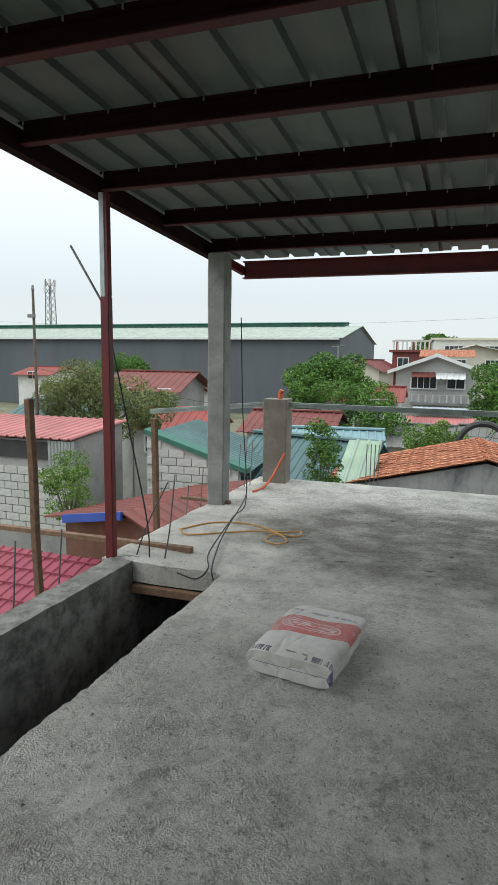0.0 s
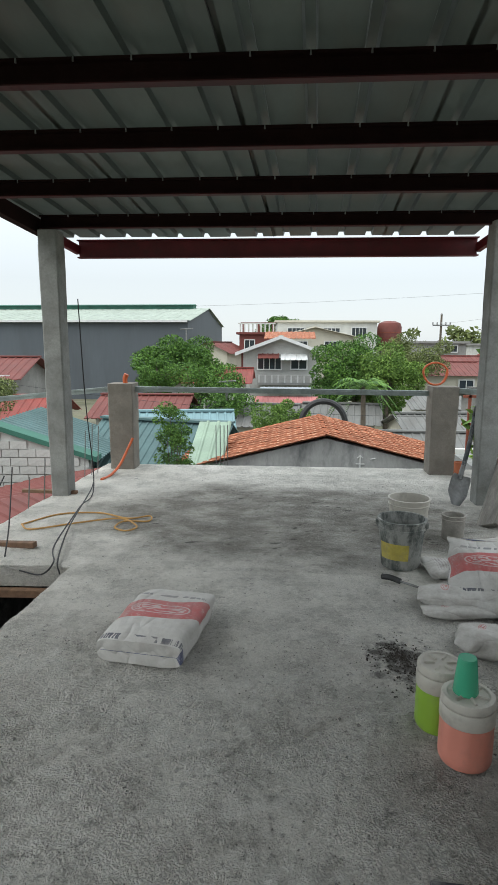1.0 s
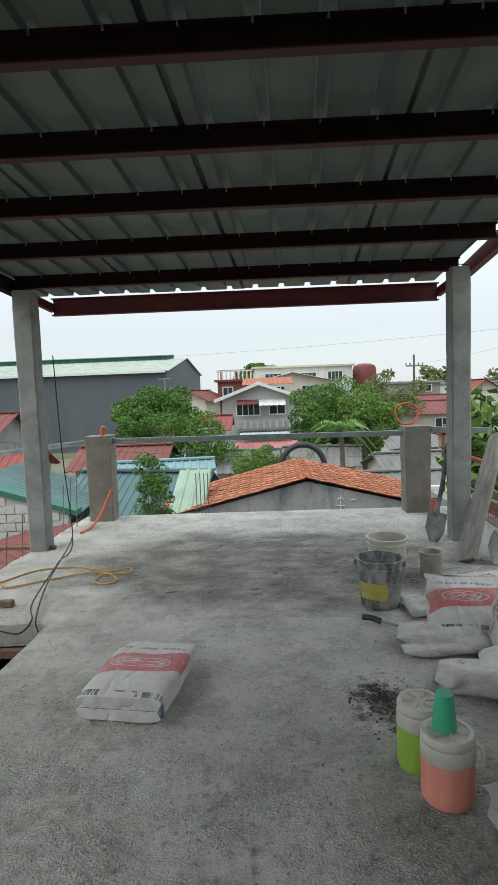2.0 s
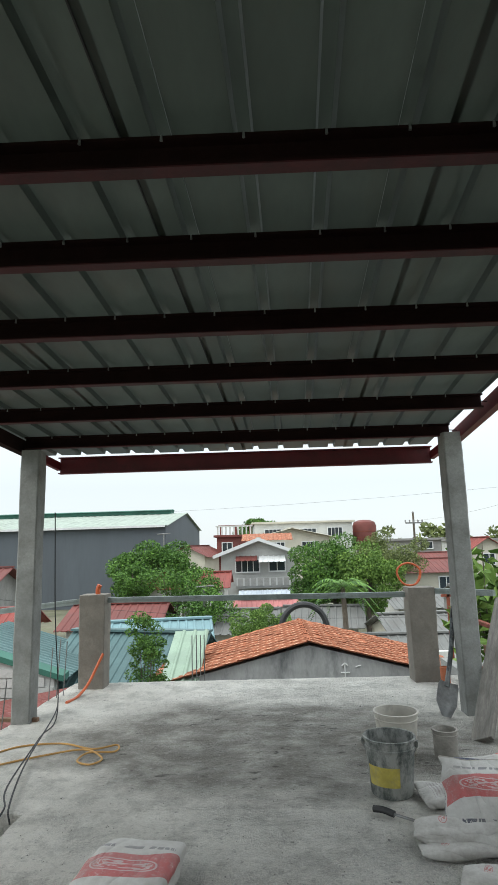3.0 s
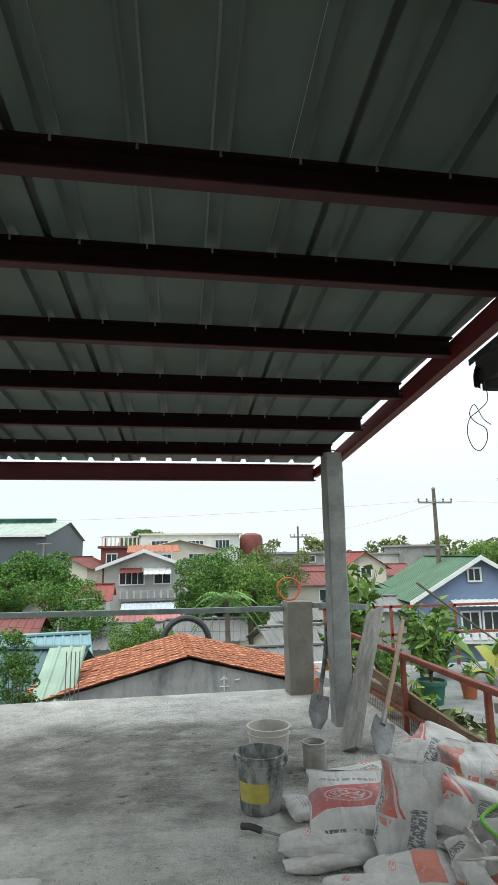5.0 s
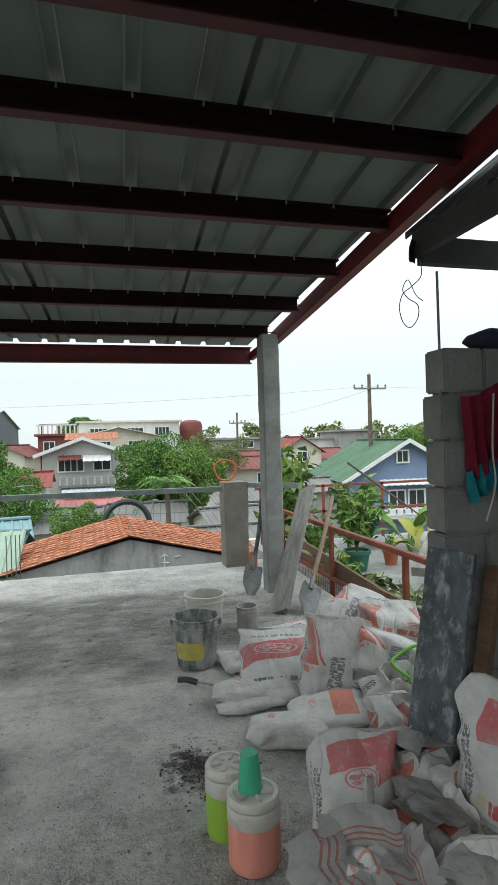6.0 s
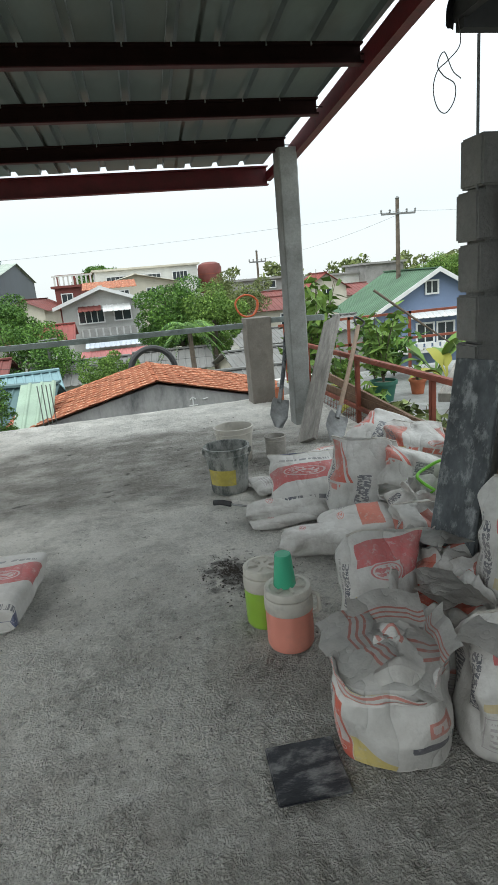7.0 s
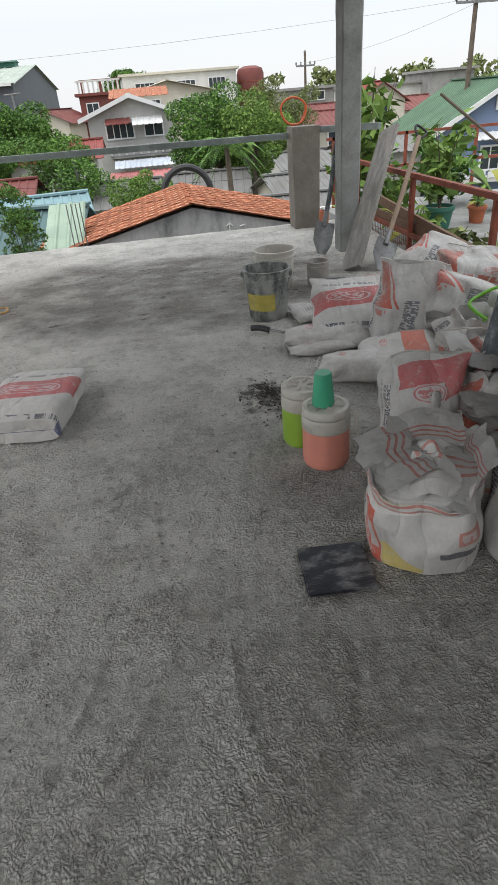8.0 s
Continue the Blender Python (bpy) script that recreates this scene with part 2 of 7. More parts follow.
    er = n.math("SQRT", n.math("ADD", n.math("MULTIPLY", ex, ex), n.math("MULTIPLY", ey, ey)))
    pale = (0.55, 0.50, 0.48)
    on_red = band in ("middle", "side")
    if not on_red:
        c = n.mix(n.math("MULTIPLY", n.math("LESS_THAN", er, 1.12), 0.85), c, pale)
    ring = n.math("MULTIPLY", n.math("GREATER_THAN", er, 0.86), n.math("LESS_THAN", er, 1.0))
    inner = n.math("MULTIPLY", n.math("LESS_THAN", er, 0.72), cells(75, 34, 0.5))
    c = printed(c, n.math("MAXIMUM", ring, inner), pale if on_red else red, 0.75)
    if band in ("top", "old"):
        # a bold row, a boxed paragraph of fine lines, and a column of marks up the side
        c = printed(c, n.math("MULTIPLY", n.box(u, v, 0.12, 0.31, 0.455, 0.525), cells(70, 4)), red)
        c = printed(c, n.math("MULTIPLY", n.math("MULTIPLY", n.box(u, v, 0.13, 0.33, 0.20, 0.40), n.math("GREATER_THAN", n.math("FRACT", n.math("MULTIPLY", v, 22.0)), 0.5)), cells(120, 22, 0.42)), (0.20, 0.15, 0.18), 0.55)
        frame_line = n.math("SUBTRACT", n.box(u, v, 0.11, 0.35, 0.17, 0.43), n.box(u, v, 0.114, 0.346, 0.178, 0.422), True)
        c = printed(c, frame_line, (0.20, 0.15, 0.18), 0.5)
        c = printed(c, n.math("MULTIPLY", n.box(u, v, 0.375, 0.415, 0.42, 0.80), cells(90, 56, 0.47)), ink)
        c = printed(c, n.math("MULTIPLY", n.box(u, v, 0.425, 0.44, 0.50, 0.84), cells(5, 70)), ink, 0.6)
        c = printed(c, n.box(u, v, 0.315, 0.35, 0.47, 0.53), (0.55, 0.40, 0.10), 0.6)
    elif band == "middle":
        c = printed(c, n.math("MULTIPLY", n.box(u, v, 0.06, 0.44, 0.05, 0.12), cells(80, 4)), ink)
        c = printed(c, n.math("MULTIPLY", n.box(u, v, 0.14, 0.36, 0.80, 0.85), cells(90, 4)), ink, 0.7)
        c = printed(c, n.math("MAXIMUM", n.box(u, v, -0.1, 0.045, -0.1, 0.10), n.box(u, v, 0.955, 1.1, -0.1, 0.10)), (0.03, 0.05, 0.15))
    c = printed(c, n.math("MULTIPLY", n.box(u, v, 0.50, 0.53, 0.2, 0.8), cells(90, 56, 0.47)), ink)
    if yellow and band == "side":
        low = n.math("ADD", v, n.math("MULTIPLY", n.math("SUBTRACT", u, 0.375), -3.2))
        c = printed(c, n.math("MULTIPLY", n.box(u, v, 0.26, 0.372, 0.03, 0.40), n.math("LESS_THAN", low, 0.48)), (0.60, 0.46, 0.07), 0.8)
    # cement dust and handling dirt
    c = n.mix(n.math("MULTIPLY", n.ramp(n.noise(o, 4.5, 8, 0.74), 0.40, 0.66), dirt * 1.5), c, (0.275, 0.248, 0.218))
    c = n.mix(n.math("MULTIPLY", n.ramp(n.noise(o, 24, 6, 0.75), 0.57, 0.76), 0.40), c, (0.27, 0.255, 0.235))
    crease = n.math("ABSOLUTE", n.math("SUBTRACT", n.noise(n.stretch(o, (1.3, 1.3, 0.5)), 5, 2, 0.5), 0.5))
    fine = n.math("ABSOLUTE", n.math("SUBTRACT", n.noise(n.stretch(o, (1, 1, 0.7)), 17, 3, 0.6), 0.5))
    h = n.math("ADD", n.math("MULTIPLY", n.math("POWER", crease, 0.6), 1.5), n.math("MULTIPLY", fine, 0.45))
    n.bump(n.math("ADD", h, n.math("MULTIPLY", n.noise(o, 150, 2), 0.02)), 0.50, 0.034)
    return n.done(c, 0.58)


def leaf_surface(name, dark, light):
    n = Nodes(name)
    isl = n.t.nodes.new("ShaderNodeNewGeometry").outputs["Random Per Island"]
    c = n.mix(isl, dark, light)
    c = n.mix(n.math("MULTIPLY", n.ramp(n.noise(n.coords(), 0.9, 3), 0.4, 0.65), 0.6), c, dark)
    n.b.inputs["Subsurface Weight"].default_value = 0.0
    return n.done(c, 0.75)


def roofing(name, col, rust, rough=0.72):
    return surface(name, col, rough, 0.22, 0.8, 30, 0.1, 0.0, rust, 0.5)


CONC_FLOOR = floor_surface()
POSTC = surface("rendered_post", (0.215, 0.195, 0.165), 0.9, 0.25, 4, 55, 0.5, 0, (0.12, 0.105, 0.09), 0.6)
CONC = surface("cast_concrete", (0.275, 0.28, 0.264), 0.85, 0.28, 3, 55, 0.5, 0, (0.13, 0.125, 0.11), 0.6)
CONC_EDGE = surface("rough_concrete_edge", (0.25, 0.245, 0.225), 0.9, 0.35, 5, 40, 0.9, 0, (0.08, 0.076, 0.068), 0.8, 0, None, 0.45, 0.62)
BLOCK = surface("hollow_block", (0.235, 0.23, 0.215), 0.92, 0.22, 5, 70, 0.8, 0, (0.12, 0.115, 0.105), 0.5, 0.15)
MORTAR = surface("mortar", (0.21, 0.205, 0.19), 0.95, 0.3, 9, 60, 1.0)
# dark paint of the roof steel, blackened further to hold its shade
STEEL_DARK = surface("shaded_dark_primer", (0.022, 0.009, 0.008), 0.8, 0.3, 4, 50, 0.12, 0, (0.018, 0.008, 0.008), 0.6)
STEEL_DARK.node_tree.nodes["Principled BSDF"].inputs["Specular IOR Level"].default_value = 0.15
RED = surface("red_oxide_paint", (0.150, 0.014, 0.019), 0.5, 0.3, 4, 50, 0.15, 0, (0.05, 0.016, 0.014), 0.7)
# darker copy of the red paint, for purlin undersides in shade
FLANGE = surface("shaded_red_oxide", (0.062, 0.006, 0.008), 0.6, 0.35, 4, 50, 0.15, 0, (0.035, 0.010, 0.010), 0.7)
GALV = surface("galvanised_steel", (0.42, 0.44, 0.44), 0.45, 0.2, 4, 30, 0.1, 0.6, (0.25, 0.26, 0.26), 0.5)
RAILG = surface("dull_galvanised", (0.27, 0.31, 0.295), 0.5, 0.25, 5, 30, 0.15, 0.35, (0.15, 0.17, 0.16), 0.6)
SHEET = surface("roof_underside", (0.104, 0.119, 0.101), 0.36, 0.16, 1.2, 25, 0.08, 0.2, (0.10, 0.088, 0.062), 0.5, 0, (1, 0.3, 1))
# near black that stands in for shade: storey below, eave gap, lean-to
DARK = surface("shade_black", (0.05, 0.05, 0.05), 0.95, 0.3, 2, 20, 0.2)
WOOD = surface("weathered_wood", (0.22, 0.205, 0.18), 0.85, 0.45, 3, 30, 0.5, 0, (0.14, 0.12, 0.10), 0.6, 0, (6, 1, 1))
WOOD_H = surface("worn_handle_wood", (0.27, 0.19, 0.13), 0.7, 0.25, 5, 30, 0.3)
WOOD_B = surface("brown_wood", (0.19, 0.11, 0.065), 0.8, 0.3, 3, 30, 0.4, 0, (0.07, 0.045, 0.03), 0.5, 0, (1, 6, 6))
WOOD_D = surface("dark_form_board", (0.09, 0.10, 0.105), 0.7, 0.5, 4, 25, 0.5, 0, (0.34, 0.35, 0.35), 0.8, 0, (2.6, 2.6, 1.3), 0.5, 0.64)
BLACK = surface("black_rubber", (0.025, 0.025, 0.025), 0.6, 0.3, 6, 40, 0.2)
TRAY = surface("black_plastic_sheet", (0.022, 0.024, 0.030), 0.42, 0.4, 6, 40, 0.4, 0, (0.24, 0.24, 0.235), 0.8, 0, (1, 2.2, 1), 0.47, 0.66)
PAIL = surface("mortar_smeared_pail", (0.075, 0.088, 0.080), 0.7, 0.4, 6, 40, 0.5, 0, (0.36, 0.36, 0.335), 0.85, 0, (1, 1, 0.6), 0.40, 0.58)
CRUST = surface("mortar_crust", (0.33, 0.31, 0.275), 0.9, 0.3, 12, 50, 0.7, 0, (0.20, 0.19, 0.17), 0.6)
PAIL_IN = surface("dark_pail_inside", (0.05, 0.055, 0.055), 0.7, 0.4, 8, 30, 0.3)
YELLOW = surface("faded_yellow_label", (0.45, 0.37, 0.075), 0.7, 0.25, 9, 40, 0.1, 0, (0.25, 0.24, 0.2), 0.5)
ORANGE = surface("orange_hose", (0.55, 0.11, 0.03), 0.5, 0.15, 6, 30, 0.1)
YROPE = surface("yellow_cord", (0.48, 0.27, 0.08), 0.7, 0.2, 9, 30, 0.1)
LIME = surface("lime_hose", (0.20, 0.55, 0.05), 0.45, 0.15, 6, 30, 0.1)
PINKJ = surface("salmon_plastic", (0.66, 0.25, 0.185), 0.42, 0.10, 5, 40, 0.05, 0, (0.36, 0.2, 0.16), 0.4)
GREENJ = surface("lime_plastic", (0.25, 0.42, 0.045), 0.42, 0.12, 5, 40, 0.05, 0, (0.2, 0.22, 0.12), 0.4)
CREAM = surface("cream_plastic", (0.50, 0.47, 0.41), 0.5, 0.12, 6, 40, 0.08, 0, (0.26, 0.24, 0.21), 0.6)
CUP = surface("green_tumbler", (0.06, 0.40, 0.23), 0.25, 0.1, 5, 40, 0.03)
STEEL = surface("worn_steel", (0.22, 0.225, 0.22), 0.5, 0.3, 9, 40, 0.2, 0.5, (0.16, 0.10, 0.06), 0.5)
BLADE = surface("scoured_steel", (0.36, 0.365, 0.36), 0.42, 0.3, 9, 40, 0.15, 0.4, (0.24, 0.23, 0.21), 0.6)
TERRA = surface("terracotta", (0.42, 0.13, 0.06), 0.8, 0.2, 6, 40, 0.2)
RUSTY = surface("rusty_red_rail", (0.25, 0.065, 0.035), 0.75, 0.35, 5, 40, 0.3, 0, (0.12, 0.045, 0.025), 0.6)
FABRIC_R = surface("crimson_cloth", (0.30, 0.018, 0.045), 0.9, 0.25, 9, 90, 0.3)
FABRIC_T = surface("teal_cloth", (0.03, 0.30, 0.36), 0.9, 0.2, 9, 90, 0.3)
FABRIC_N = surface("navy_cloth", (0.018, 0.025, 0.05), 0.9, 0.3, 9, 90, 0.4)
EARTH = surface("weedy_ground", (0.16, 0.15, 0.10), 0.95, 0.4, 0.3, 6, 0.3, 0, (0.07, 0.10, 0.03), 0.7)
LEAF = leaf_surface("mango_leaves", (0.030, 0.085, 0.014), (0.16, 0.32, 0.045))
LEAF_B = leaf_surface("bright_leaves", (0.06, 0.13, 0.02), (0.24, 0.38, 0.07))
LEAF_G = leaf_surface("greyish_leaves", (0.075, 0.10, 0.03), (0.26, 0.31, 0.10))
BARK = surface("bark", (0.13, 0.105, 0.08), 0.95, 0.3, 5, 30, 0.6)
WALL_G = surface("warehouse_cladding", (0.090, 0.104, 0.118), 0.7, 0.12, 0.12, 4, 0.1, 0, (0.06, 0.063, 0.068), 0.5, 0, (1, 1, 0.15))
WALL_W = surface("white_stucco", (0.60, 0.60, 0.56), 0.9, 0.14, 0.6, 12, 0.2, 0, (0.33, 0.32, 0.29), 0.5)
WALL_C = surface("cream_stucco", (0.55, 0.52, 0.43), 0.9, 0.12, 0.5, 12, 0.2, 0, (0.36, 0.33, 0.28), 0.4)
WALL_GREY = surface("grey_stucco", (0.28, 0.275, 0.26), 0.9, 0.2, 0.8, 12, 0.25, 0, (0.10, 0.10, 0.095), 0.6)
WALL_PALE = surface("pale_grey_stucco", (0.42, 0.42, 0.40), 0.9, 0.15, 0.7, 12, 0.2, 0, (0.2, 0.2, 0.19), 0.5)
WALL_GABLE = surface("mouldy_cement_render", (0.34, 0.345, 0.335), 0.92, 0.3, 0.9, 22, 0.4, 0, (0.06, 0.065, 0.07), 0.85, 0, (0.9, 1, 0.35), 0.50, 0.68)
WALL_BLUE = surface("blue_siding", (0.16, 0.215, 0.33), 0.8, 0.08, 0.5, 12, 0.1, 0, (0.13, 0.17, 0.26), 0.4)
WALL_BLK = surface("whitewashed_blocks", (0.52, 0.52, 0.49), 0.92, 0.2, 1.5, 25, 0.4, 0, (0.18, 0.18, 0.165), 0.7, 0.2)
TRIMW = surface("white_trim", (0.66, 0.67, 0.66), 0.7, 0.1, 2, 20, 0.1)
GLASS = surface("dark_window_glass", (0.035, 0.045, 0.05), 0.12, 0.3, 0.8, 5, 0.02)
ROOF_RED = roofing("red_painted_roof", (0.245, 0.050, 0.038), (0.14, 0.055, 0.04))
ROOF_BRICK = roofing("brick_red_roof", (0.170, 0.045, 0.036), (0.11, 0.05, 0.042))
ROOF_PINK = roofing("pink_faded_roof", (0.44, 0.165, 0.155), (0.32, 0.13, 0.115))
ROOF_MAG = roofing("magenta_tile_roof", (0.26, 0.045, 0.07), (0.15, 0.04, 0.05))
ROOF_TEAL = roofing("teal_roof", (0.085, 0.15, 0.15), (0.06, 0.10, 0.10))
ROOF_PALE = roofing("pale_blue_roof", (0.19, 0.31, 0.33), (0.13, 0.21, 0.22))
ROOF_ICE = roofing("white_blue_roof", (0.50, 0.55, 0.60), (0.36, 0.42, 0.50))
ROOF_LIME = roofing("pale_green_roof", (0.26, 0.345, 0.26), (0.19, 0.25, 0.20))
ROOF_GREEN = roofing("green_roof", (0.075, 0.15, 0.085), (0.06, 0.11, 0.07))
ROOF_CREAM = roofing("cream_roof", (0.43, 0.44, 0.36), (0.33, 0.33, 0.27))
ROOF_WARE = roofing("pale_green_grey_roof", (0.34, 0.39, 0.33), (0.28, 0.32, 0.27))
ROOF_DGREEN = roofing("dark_green_ridge", (0.035, 0.14, 0.10), (0.03, 0.10, 0.07))
ROOF_RUST = surface("rust_orange_sheets", (0.39, 0.130, 0.062), 0.85, 0.55, 6.0, 24, 0.4, 0, (0.78, 0.52, 0.34), 0.8, 0.50, (1.5, 0.6, 1), 0.56, 0.63)
ROOF_GREY = roofing("grey_roof", (0.17, 0.17, 0.16), (0.12, 0.10, 0.085))
SACK_TOP = sack_surface("sack_red_top", band="top", dirt=0.38)
SACK_SIDE = sack_surface("sack_orange_side", (0.52, 0.085, 0.045), "side", 0.26, True)
SACK_MID = sack_surface("sack_red_middle", (0.46, 0.085, 0.085), "middle", 0.30)
SACK_OLD = sack_surface("sack_dusty", (0.55, 0.11, 0.065), "old", 0.5)
SACK_STRIPE = sack_surface("sack_red_stripe", (0.56, 0.085, 0.05), "stripe", 0.44)
SACK_PLAIN = sack_surface("sack_grey_plain", (0.45, 0.09, 0.08), "plain", 0.55)
SACK_BLOCK = sack_surface("sack_orange_block", (0.58, 0.12, 0.06), "plain", 0.30, True)
INK = surface("black_print", (0.05, 0.055, 0.075), 0.6, 0.4, 30, 80, 0.1, 0, (0.30, 0.29, 0.28), 0.5)
POWDER = surface("grey_powder", (0.26, 0.265, 0.26), 0.95, 0.2, 8, 60, 0.5)


# ---- building blocks ----
def box_bm(size, at=(0, 0, 0), bevel=0.0, turn=None, bm=None):
    """A box with its centre at `at`; edges rounded by bevel."""
    b = bmesh.new()
    bmesh.ops.create_cube(b, size=1)
    bmesh.ops.scale(b, vec=size, verts=b.verts)
    if bevel:
        bmesh.ops.bevel(b, geom=b.edges[:], offset=bevel, segments=2, affect="EDGES")
    m = Matrix.Translation(at) @ (turn.to_4x4() if turn else Matrix())
    bmesh.ops.transform(b, matrix=m, verts=b.verts)
    return join(bm, b)


def join(bm, b):
    if bm is None:
        return b
    me = bpy.data.meshes.new("tmp")
    b.to_mesh(me)
    bm.from_mesh(me)
    bpy.data.meshes.remove(me)
    b.free()
    return bm


def cyl_bm(r1, r2, h, at=(0, 0, 0), seg=24, bm=None, cap=True):
    """A standing cone frustum with its foot at `at`."""
    b = bmesh.new()
    bmesh.ops.create_cone(b, cap_ends=cap, segments=seg, radius1=r1, radius2=r2, depth=h)
    bmesh.ops.translate(b, vec=(at[0], at[1], at[2] + h / 2), verts=b.verts)
    return join(bm, b)


def turned_bm(profile, seg=32, at=(0, 0, 0), wobble=0.0):
    """A shape turned on the z axis from (radius, height) pairs."""
    bm = bmesh.new()
    rings = []
    for r, z in profile:
        rings.append([bm.verts.new((at[0] + r * (1 + wobble * noise.noise((math.cos(a) * 2, math.sin(a) * 2, z * 9))) * math.cos(a),
                                    at[1] + r * (1 + wobble * noise.noise((math.sin(a) * 2, math.cos(a) * 2, z * 9 + 4))) * math.sin(a), at[2] + z))
                      for a in (2 * math.pi * k / seg for k in range(seg))])
    for p, q in zip(rings, rings[1:]):
        for k in range(seg):
            bm.faces.new((p[k], p[(k + 1) % seg], q[(k + 1) % seg], q[k]))
    bm.faces.new(rings[0][::-1])
    bm.faces.new(rings[-1])
    return bm


def tube_bm(points, radius, seg=8, bm=None, closed=False):
    """A round bar along a line of points."""
    pts = [Vector(p) for p in points]
    b = bm or bmesh.new()
    rings = []
    side = None
    for k, p in enumerate(pts):
        a = pts[k - 1] if k else (pts[-1] if closed else p)
        c = pts[k + 1] if k + 1 < len(pts) else (pts[0] if closed else p)
        d = (c - a).normalized()
        side = d.orthogonal() if side is None else (side - d * side.dot(d))
        side.normalize()
        up = d.cross(side)
        r = radius[k] if isinstance(radius, (list, tuple)) else radius
        rings.append([b.verts.new(p + r * (math.cos(t) * side + math.sin(t) * up)) for t in (2 * math.pi * i / seg for i in range(seg))])
    pairs = list(zip(rings, rings[1:])) + ([(rings[-1], rings[0])] if closed else [])
    for p, q in pairs:
        for i in range(seg):
            b.faces.new((p[i], p[(i + 1) % seg], q[(i + 1) % seg], q[i]))
    if not closed:
        b.faces.new(rings[0][::-1])
        b.faces.new(rings[-1])
    return b


def curve_pts(points, steps=8):
    """A smooth line through points."""
    p = [Vector(q) for q in points]
    p = [2 * p[0] - p[1]] + p + [2 * p[-1] - p[-2]]
    out = []
    for k in range(1, len(p) - 2):
        for s in range(steps):
            t = s / steps
            out.append(0.5 * ((2 * p[k]) + (p[k + 1] - p[k - 1]) * t + (2 * p[k - 1] - 5 * p[k] + 4 * p[k + 1] - p[k + 2]) * t * t
                              + (3 * p[k] - p[k - 1] - 3 * p[k + 1] + p[k + 2]) * t ** 3))
    return out + [p[-2]]


def prism_bm(outline, vec, bm=None):
    """An outline of points swept along vec."""
    b = bm or bmesh.new()
    lo = [b.verts.new(p) for p in outline]
    hi = [b.verts.new(Vector(p) + Vector(vec)) for p in outline]
    n = len(lo)
    fs = [b.faces.new(lo), b.faces.new(hi[::-1])]
    for k in range(n):
        fs.append(b.faces.new((lo[(k + 1) % n], lo[k], hi[k], hi[(k + 1) % n])))
    bmesh.ops.recalc_face_normals(b, faces=fs)
    return b


def part(name, bm, material, parent=None, label="", smooth=False):
    """Links a bmesh as one mesh object under a thing or a part."""
    me = bpy.data.meshes.new(name)
    bm.to_mesh(me)
    bm.free()
    me.materials.append(material)
    if smooth:
        me.polygons.foreach_set("use_smooth", [True] * len(me.polygons))
        me.set_sharp_from_angle(angle=radians(40))
    ob = new(name, me)
    ob.parent = parent
    return tagged(ob, label) if label else ob


def thing(name, label, category, m=None, group="", kind=""):
    ob = new(name)
    ob.empty_display_size = 0.1
    if m is not None:
        ob.matrix_basis = m
    return tagged(ob, label, category, group, kind)


def single(name, bm, material, label, category, m=None, group="", kind="", smooth=False):
    ob = part(name, bm, material, None, "", smooth)
    if m is not None:
        ob.matrix_basis = m
    return tagged(ob, label, category, group, kind)


# ---- the deck ----
GROUND = -4.5


def skew(x, y):
    """The house's own length runs a few degrees off the far edge's normal."""
    return x + 0.06 * (y - 5)


def z_left(y):
    return 2.58 + 0.07 * (5 - y)


def z_right(y):
    return 2.58 + 0.07 * (5 - y)


def roof_z(x, y):
    k = (x + 1.75) / 4.4
    return z_left(y) * (1 - k) + z_right(y) * k


# ridges and scores left by trowel and rake: two ends, bow, height
TOOL_MARKS = ((-0.35, 0.75, 0.10, 1.35, 0.03, 0.008), (0.15, 1.00, 1.10, 1.45, 0.05, 0.007), (0.45, -0.15, 0.62, 0.40, 0.03, 0.007), (0.62, -0.10, 0.80, 0.42, 0.04, 0.007),
              (1.05, -0.20, 0.98, 0.35, -0.05, 0.009), (1.18, -0.15, 1.30, 0.25, 0.03, -0.008), (0.30, 0.55, 0.85, 0.75, -0.06, 0.006), (-0.10, 0.20, 0.22, 0.62, 0.05, -0.007),
              (0.05, 0.95, 0.55, 0.80, 0.08, 0.006), (-0.55, 0.30, -0.20, 0.95, 0.04, 0.007), (0.75, 0.62, 0.95, 0.95, 0.03, -0.006))


